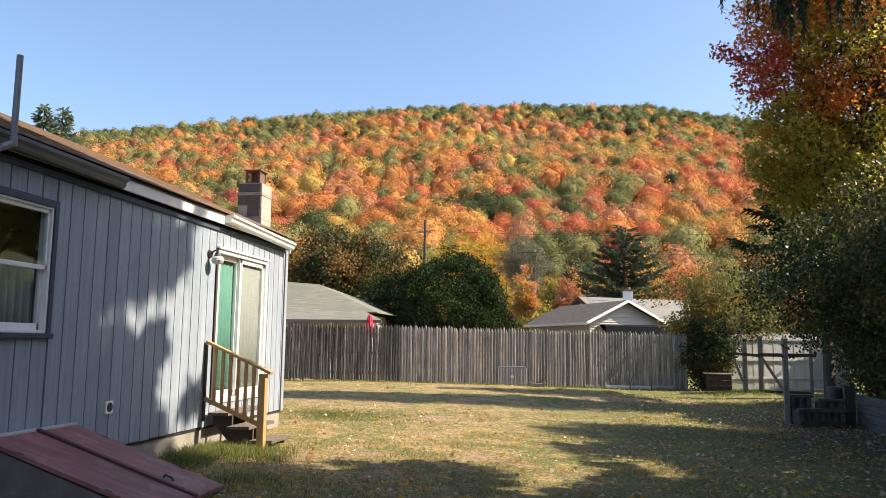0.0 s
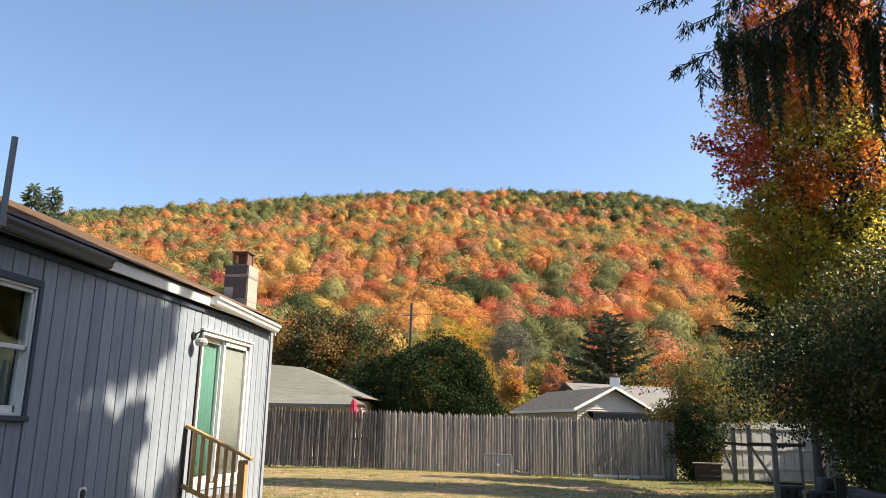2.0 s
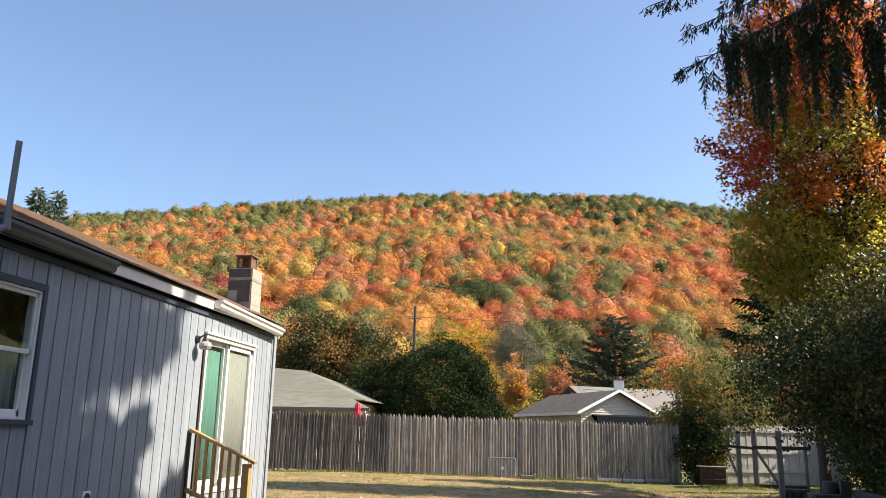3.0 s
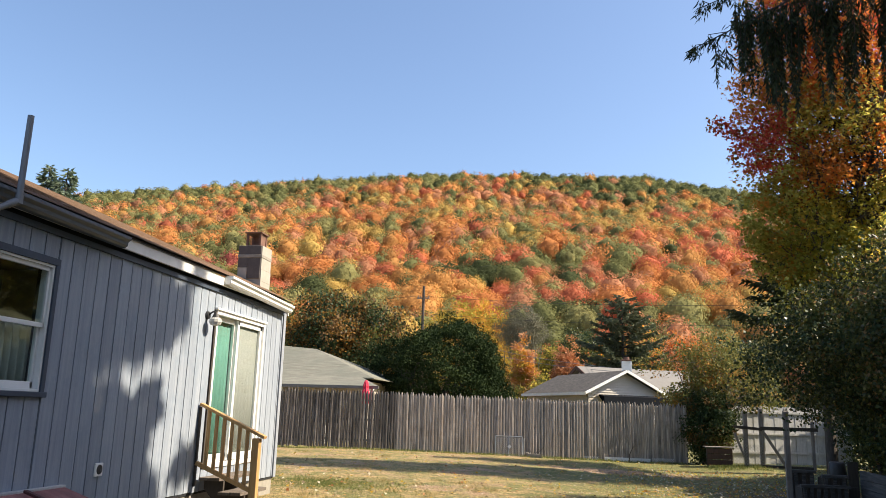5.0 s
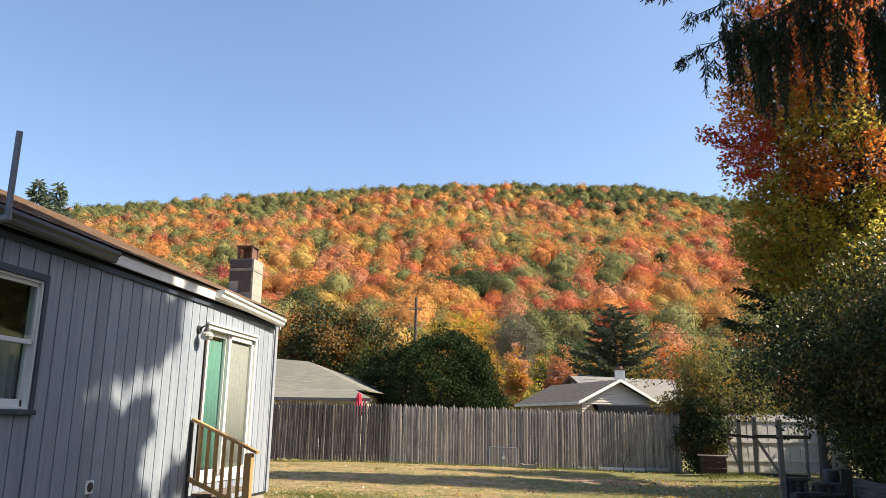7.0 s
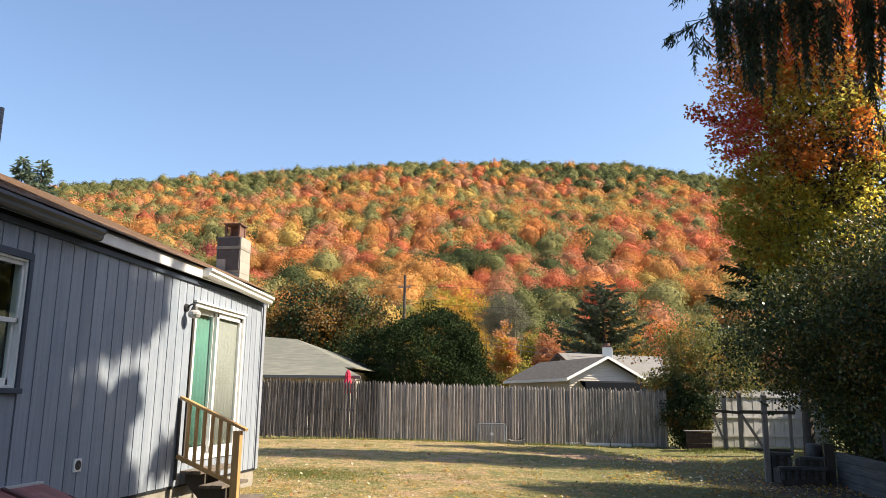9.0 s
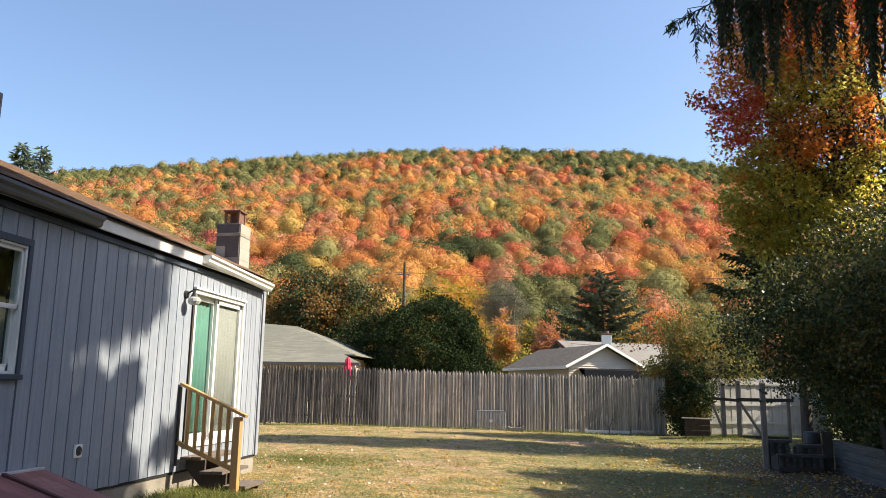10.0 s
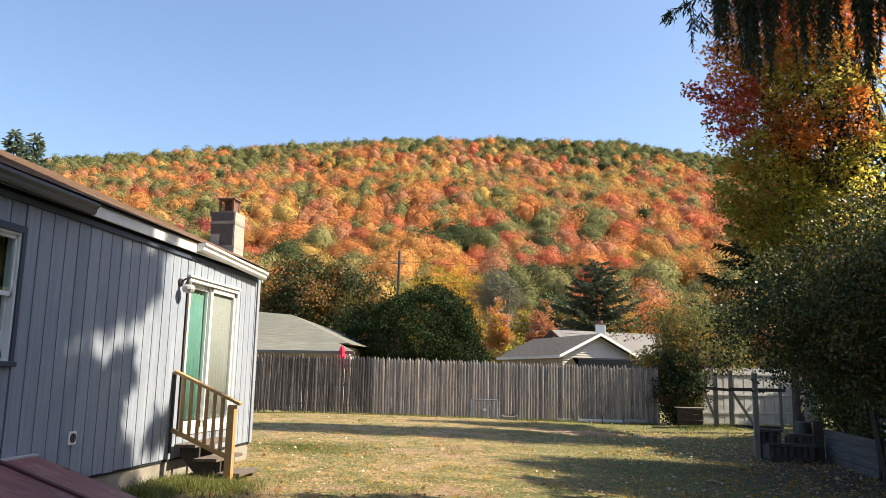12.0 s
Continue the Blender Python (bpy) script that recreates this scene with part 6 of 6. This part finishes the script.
stick("stile", (7.45, 25.98, 0.1), (7.45, 25.98, 1.6), 0.09, 0.07, GREY_WOOD, gate)
wire_mesh((5.1, 25.9, 0.2), (1, 0, 0), (0, 0, 1), 0.85, 0.66, 0.09, 0.006, GALV, gate, "netting")
stick("sill", (5.9, 25.95, 0.22), (7.4, 25.95, 0.2), 0.06, 0.08, DARK_WOOD, gate)
crate = thing("wooden_crate", (4.7, 26.3, 0.2), "low brown board crate beside the bush", "crate")
for k in range(3):
    slab("board", (4.30, 26.08, 0.2 + k * 0.17), (5.08, 26.11, 0.355 + k * 0.17), RED_BROWN, crate)
slab("lid", (4.27, 26.06, 0.72), (5.11, 26.6, 0.75), GREY_WOOD, crate)
for x in (4.32, 5.04):
    slab("corner_post", (x - 0.02, 26.12, 0.16), (x + 0.02, 26.16, 0.715), DARK_WOOD, crate)

white_fence = thing("board_fence", (7.5, 30, 0.3), "tall white board fence across the next yard, greyed for dappled shade", "fence")
rnd = random.Random(31)
wf_o, wf_x = Vector((5.0, 29.2, 0)), Vector((0.946, 0.325, 0))
turn = Matrix.Translation(wf_o) @ Matrix.Rotation(math.atan2(wf_x.y, wf_x.x), 4, "Z")
for i in range(27):
    bm = bmesh.new()
    span(bm, (i * 0.205, 0.01 * (i % 2), 0.1), (i * 0.205 + 0.198, 0.025 + 0.01 * (i % 2), 2.1 + rnd.uniform(-0.03, 0.03)))
    bm.transform(turn)
    part("board", bm, GREYED_WHITE, white_fence)
for z in (0.45, 1.1, 1.85):
    bm = bmesh.new()
    span(bm, (-0.05, -0.04, z), (5.6, -0.005, z + 0.07), 0.004)
    bm.transform(turn)
    part("rail", bm, GREYED_WHITE, white_fence)
# ---- old benches and boards at the yard's edge ----
for k, (x, y, w, h, turn) in enumerate(((4.68, 17.0, 0.40, 0.62, 0.0), (4.93, 16.5, 0.86, 0.38, 0.05), (5.19, 16.75, 0.42, 0.56, -0.05))):
    bench = thing("slatted_planter", (x, y, 0.0), "dark old slatted wooden planter box" if k != 1 else "low dark slatted wooden planter box in front of another", "planter", "slatted planters")
    m = Matrix.Translation((x, y, 0.02)) @ Matrix.Rotation(turn, 4, "Z")

    def put(name, lo, hi, mat_):
        bm = bmesh.new()
        span(bm, lo, hi, 0.004)
        bm.transform(m)
        part(name, bm, mat_, bench)
    put("bottom_rail", (-w / 2, -0.02, 0.03), (w / 2, 0.02, 0.12), DARK_WOOD)
    put("top_rail", (-w / 2 - 0.03, -0.04, h - 0.06), (w / 2 + 0.03, 0.05, h), OLD_PLANK)
    n = int(w / 0.11)
    for i in range(n):
        px = -w / 2 + 0.05 + i * (w - 0.1) / max(1, n - 1)
        put("slat", (px - 0.032, -0.012, 0.1), (px + 0.032, 0.012, h - 0.05), OLD_PLANK)
    put("side_board", (-w / 2, 0.02, 0.05), (-w / 2 + 0.03, 0.42, h - 0.07), DARK_WOOD)
    put("side_board", (w / 2 - 0.03, 0.02, 0.05), (w / 2, 0.42, h - 0.07), DARK_WOOD)
    put("back_board", (-w / 2, 0.42, 0.05), (w / 2, 0.45, h - 0.07), DARK_WOOD)
    put("soil", (-w / 2 + 0.031, 0.025, 0.08), (w / 2 - 0.031, 0.415, h - 0.045), BARK)
barrel = thing("rain_barrel", (5.46, 17.45, 0.0), "black plastic rain barrel behind the planters", "barrel")
bm = bmesh.new()
prof = [(0.15, -0.02), (0.17, 0.2), (0.175, 0.4), (0.17, 0.62), (0.155, 0.77), (0.13, 0.80)]
rings = [[bm.verts.new((5.46 + r * math.cos(i * math.pi / 10), 17.45 + r * math.sin(i * math.pi / 10), z)) for i in range(20)] for r, z in prof]
for a, b in zip(rings, rings[1:]):
    for i in range(20):
        bm.faces.new((a[i], a[(i + 1) % 20], b[(i + 1) % 20], b[i])).smooth = True
bm.faces.new(rings[-1])
bm.faces.new(rings[0][::-1])
part("drum", bm, IRON, barrel)
board = thing("leaning_board", (5.52, 16.75, 0.0), "dark upright board beside the slatted planters", "board")
slab("panel", (5.43, 16.72, -0.05), (5.62, 16.76, 0.84), DARK_WOOD, board)
slab("batten", (5.45, 16.69, 0.3), (5.60, 16.718, 0.36), DARK_WOOD, board)
edge = thing("plank_edging", (5.66, 15.5, 0.0), "low weathered grey plank wall along the yard's edge", "edging")
for k in range(4):
    bm = bmesh.new()
    z = 0.0 + k * 0.17
    beam(bm, (5.72, 16.9, z + 0.085), (5.62 + 0.01 * (k % 2), 14.15, z + 0.07), 0.035, 0.164, 0.005)
    part("plank", bm, OLD_PLANK, edge)
for y in (16.7, 15.5, 14.3):
    slab("stake", (5.70, y - 0.04, -0.1), (5.77, y + 0.04, 0.66), DARK_WOOD, edge)
lat = thing("lattice_panel", (6.0, 13.95, 0.0), "white garden lattice leaning beside a dark post", "lattice")
wire_mesh((5.72, 14.0, 0.05), (1, 0, 0), Vector((0, 0.12, 1)).normalized(), 0.8, 0.95, 0.13, 0.011, WHITE, lat, "laths")
stick("leaning_post", (5.62, 13.9, 0.0), (5.50, 13.98, 1.15), 0.08, 0.08, DARK_WOOD, lat)
stick("top_bar", (5.66, 14.06, 1.0), (6.6, 14.06, 0.98), 0.05, 0.06, GREY_WOOD, lat)

# ---- grass and fallen leaves ----
def ground_at(x, y):
    return np.array([ground_z(a, b) + 0.035 * noise.noise(Vector((a * 0.5, b * 0.5, 0))) for a, b in zip(x, y)])


def blades(count, place, height, width, g, lean=0.45):
    """Single blades of grass, each a bent pair of faces."""
    x, y = place(count)
    keep = ~((x < WALL_X + 0.02) & (y < WALL_END + 0.05))
    x, y = x[keep], y[keep]
    n = len(x)
    z = ground_at(x, y)
    az, h = g.uniform(0, 2 * np.pi, n), height * g.uniform(0.5, 1.5, n)
    side_ = np.stack([np.cos(az), np.sin(az), np.zeros(n)], 1) * width * 0.5
    az2 = g.uniform(0, 2 * np.pi, n)
    off = np.stack([np.cos(az2), np.sin(az2), np.zeros(n)], 1) * (h * lean * g.uniform(0.2, 1.6, n))[:, None]
    base = np.stack([x, y, z - 0.01], 1)
    mid_ = base + off * 0.35 + np.stack([np.zeros(n), np.zeros(n), h * 0.62], 1)
    tip = base + off + np.stack([np.zeros(n), np.zeros(n), h], 1)
    vv = np.stack([base - side_, base + side_, mid_ + side_ * 0.7, tip, mid_ - side_ * 0.7], 1).reshape(-1, 3)
    i = np.arange(n)[:, None] * 5
    return vv, [i + np.array([[0, 1, 2, 4]]), i + np.array([[4, 2, 3]])]


g = np.random.default_rng(91)
GRASS = foliage("lawn_grass", [(0.0, (0.13, 0.145, 0.04)), (0.25, (0.21, 0.20, 0.06)), (0.35, (0.33, 0.245, 0.10)), (0.7, (0.45, 0.335, 0.15)), (1.0, (0.60, 0.47, 0.24))], 0.5, 0.7, 0.55, 0.4)
WEEDS = foliage("green_weeds", [(0.0, (0.075, 0.10, 0.024)), (0.5, (0.15, 0.175, 0.042)), (1.0, (0.26, 0.265, 0.08))], 0.35, 0.6, 1.0, 0.2)


def over_lawn(n):
    d = 6.0 + 23.0 * g.random(n) ** 1.35
    u = g.uniform(-0.62, 0.62, n) * d
    return u * math.cos(YAW) - d * math.sin(YAW), u * math.sin(YAW) + d * math.cos(YAW)


vv, ff = blades(78000, over_lawn, 0.024, 0.008, g, 2.2)
# Darker green blades grow commoner towards +x, partly to deepen the shade.
green_shade_share = np.clip((vv[::5, 0] + 1.0) / 4.0, 0.12, 0.8)
kind_ = (g.random(len(green_shade_share)) < green_shade_share).astype(int)
tagged(new("lawn_grass", raw_mesh("lawn_grass", vv, ff, [GRASS, WEEDS], [kind_, kind_])), "short dry grass blades of the lawn", "grass", kind="stuff")


def tufts(spots, spread):
    def place(n):
        k = g.integers(0, len(spots), n)
        s = np.array(spots)[k]
        return s[:, 0] + g.normal(size=n) * spread, s[:, 1] + g.normal(size=n) * spread
    return place


wall_foot = [(WALL_X + 0.12 + 0.25 * abs(g.normal()), y) for y in np.linspace(7.2, 9.0, 30)] + [(-3.75 + 0.3 * g.normal(), 8.6 + 0.25 * g.normal()) for _ in range(26)] + [(-2.95 + 0.2 * g.normal(), 6.6 + 0.35 * g.normal()) for _ in range(8)]
vv, ff = blades(5500, tufts(wall_foot, 0.13), 0.085, 0.007, g, 0.9)
tagged(new("wall_weeds", raw_mesh("wall_weeds", vv, ff, [WEEDS])), "long green grass along the house foundation", "grass", kind="stuff")
fence_foot = []
for i in range(150):
    p_ = FA + fence_way * (4 + 14.3 * i / 150) + fence_out * (0.1 + 0.12 * abs(g.normal()))
    fence_foot.append((p_.x, p_.y))
fence_foot += [(4.3 + 1.6 * g.random(), 25.2 + 1.2 * g.random()) for _ in range(60)]
vv, ff = blades(7000, tufts(fence_foot, 0.16), 0.075, 0.012, g, 0.6)
tagged(new("fence_weeds", raw_mesh("fence_weeds", vv, ff, [WEEDS])), "longer green grass along the fence foot", "grass", kind="stuff")
spots = [(a, b) for a, b in zip(*over_lawn(60))] + [(-4.0 + 0.45 * g.normal(), 13.7 + 0.6 * g.normal()) for _ in range(34)]
vv, ff = blades(20000, tufts(spots, 0.55), 0.03, 0.009, g, 1.0)
tagged(new("lawn_tufts", raw_mesh("lawn_tufts", vv, ff, [WEEDS])), "greener tufts in the dry lawn", "grass", kind="stuff")
spots = [(a, b) for a, b in zip(*over_lawn(420))]
vv, ff = blades(30000, tufts(spots, 0.11), 0.06, 0.006, g, 1.1)
tagged(new("straw_tufts", raw_mesh("straw_tufts", vv, ff, [GRASS])), "tufts of longer dry grass over the lawn", "grass", kind="stuff")
x, y = over_lawn(6200)
x2, y2 = 1.0 + 5.5 * g.random(6000) ** 0.7, 8 + 16 * g.random(6000)
x, y = np.concatenate([x, x2]), np.concatenate([y, y2])
keep = ~((x < WALL_X + 0.1) & (y < WALL_END + 0.1))
x, y = x[keep], y[keep]
c = np.stack([x, y, ground_at(x, y) + 0.025], 1)
n = len(c)
a = g.normal(size=(n, 3)) * np.array([1, 1, 0.25])
a = unit(a)
b = unit(np.cross(a, np.array([0, 0, 1.0]) + g.normal(size=(n, 3)) * 0.35))
s = (0.04 * g.uniform(0.5, 1.6, n))[:, None]
lift = np.array([0, 0, 1.0]) * s * 0.22
GREY_LEAF = foliage("dry_pale_leaves", [(0.0, (0.14, 0.10, 0.06)), (0.5, (0.32, 0.25, 0.16)), (1.0, (0.68, 0.60, 0.46))], 0.3, 0.6)
vv = np.stack([c - a * s * 0.6, c + b * s * 0.5 + lift, c + a * s * 0.6, c - b * s * 0.5 + lift], 1).reshape(-1, 3)
tagged(new("fallen_leaves", raw_mesh("fallen_leaves", vv, [np.arange(4 * n).reshape(-1, 4)], [LEAF_YELLOW, LEAF_AMBER, LEAF_RUSSET, GREY_LEAF], [g.choice([0, 0, 2, 3, 3, 3], n)])),
       "scattered yellow and brown fallen leaves on the lawn", "leaves", kind="stuff")

# ---- siding boards ----
rnd = random.Random(9)
BOARD = surface("siding_board_paint", [(0.25, (0.195, 0.23, 0.29)), (0.5, (0.266, 0.304, 0.366)), (0.75, (0.338, 0.372, 0.433))], 6, (4, 4, 0.16), 0.72,
                fine=70, bump=0.35, stain=(0.20, 0.252, 0.318), stain_scale=2.0, stain_cover=0.52, piece=0.07)
y = WALL_START
while y < WALL_END - 0.09:
    y2 = min(y + 0.197, WALL_END - 0.078)
    pieces = [(y + 0.007, y2 - 0.007, SIDE_BOTTOM, SIDE_TOP - 0.16)]
    for a, b, c, d in ((WIN[0] - 0.07, WIN[1] + 0.05, WIN[2] - 0.045, WIN[3] + 0.062), (DOOR[0] - 0.038, DOOR[1] + 0.004, DOOR[2], DOOR[3] + 0.03)):
        cut = []
        for p, q, lo, hi in pieces:
            if q <= a or p >= b:
                cut.append((p, q, lo, hi))
                continue
            if p < a:
                cut.append((p, a, lo, hi))
            if q > b:
                cut.append((b, q, lo, hi))
            cut += [(max(p, a), min(q, b), lo, c - 0.002), (max(p, a), min(q, b), d + 0.002, hi)]
        pieces = cut
    for p, q, lo, hi in pieces:
        if q - p > 0.012 and hi - lo > 0.02:
            bm = bmesh.new()
            span(bm, (WALL_X - 0.0135, p, lo + rnd.uniform(-0.006, 0.006) * (lo == SIDE_BOTTOM)), (WALL_X + rnd.uniform(-0.0015, 0.0005), q, hi))
            part("siding_board", bm, BOARD, wall_east)
    y = y2

# ---- roof shingles: courses of tabs on the slope towards the yard, the nearest as pieces ----
rnd = random.Random(10)
along = math.hypot(EAVE_X - RIDGE_X, RIDGE_Z - EAVE_Z)
down = Vector((EAVE_X - RIDGE_X, 0, EAVE_Z - RIDGE_Z)).normalized()
up = Vector((-down.z, 0, down.x))
tilt = math.atan2(-down.z, down.x)


def tab_mesh(w, l):
    bm = bmesh.new()
    box(bm, (0, 0, 0), (l, w, 0.007))
    return plain("shingle", bm, SHINGLE)


tab = tab_mesh(0.30, 0.2)
courses = int(along / 0.145)
for c in range(courses + 1):
    s = along + 0.015 - c * 0.145
    near = c < 7 
    if near:
        y = 4.6 - rnd.random() * 0.3
        while y < WALL_END + 0.05:
            ob = new("shingle", tab)
            p = Vector((RIDGE_X, y + 0.15, RIDGE_Z)) + down * (s - 0.09) + up * 0.012
            ob.matrix_basis = Matrix.Translation(p) @ Matrix.Rotation(tilt - 0.03 + rnd.gauss(0, 0.004), 4, "Y")
            hold(ob, house_roof)
            y += 0.306
bm = bmesh.new()
for c in range(courses + 1):
    s = along + 0.015 - c * 0.145
    for sgn in (1, -1):
        y1 = 4.5 if (c < 7 and sgn > 0) else WALL_END + 0.1
        a, b = s, max(0.0, s - 0.2)
        lift = [up * 0.02, up * 0.006]
        pts = [Vector((RIDGE_X, 0, RIDGE_Z)) + down * a + lift[0], Vector((RIDGE_X, 0, RIDGE_Z)) + down * b + lift[1]]
        low = [p - up * 0.012 for p in pts]
        ring = [pts[0], pts[1], low[1], low[0]]
        if sgn < 0:
            ring = [Vector((2 * RIDGE_X - p.x, p.y, p.z)) for p in ring]
        prism(bm, [tuple(p) for p in ring], (0, WALL_START - 0.1, 0), (0, y1, 0))
rest = part("shingle_courses", bm, SHINGLE, house_roof)
tagged(rest, kind="stuff")
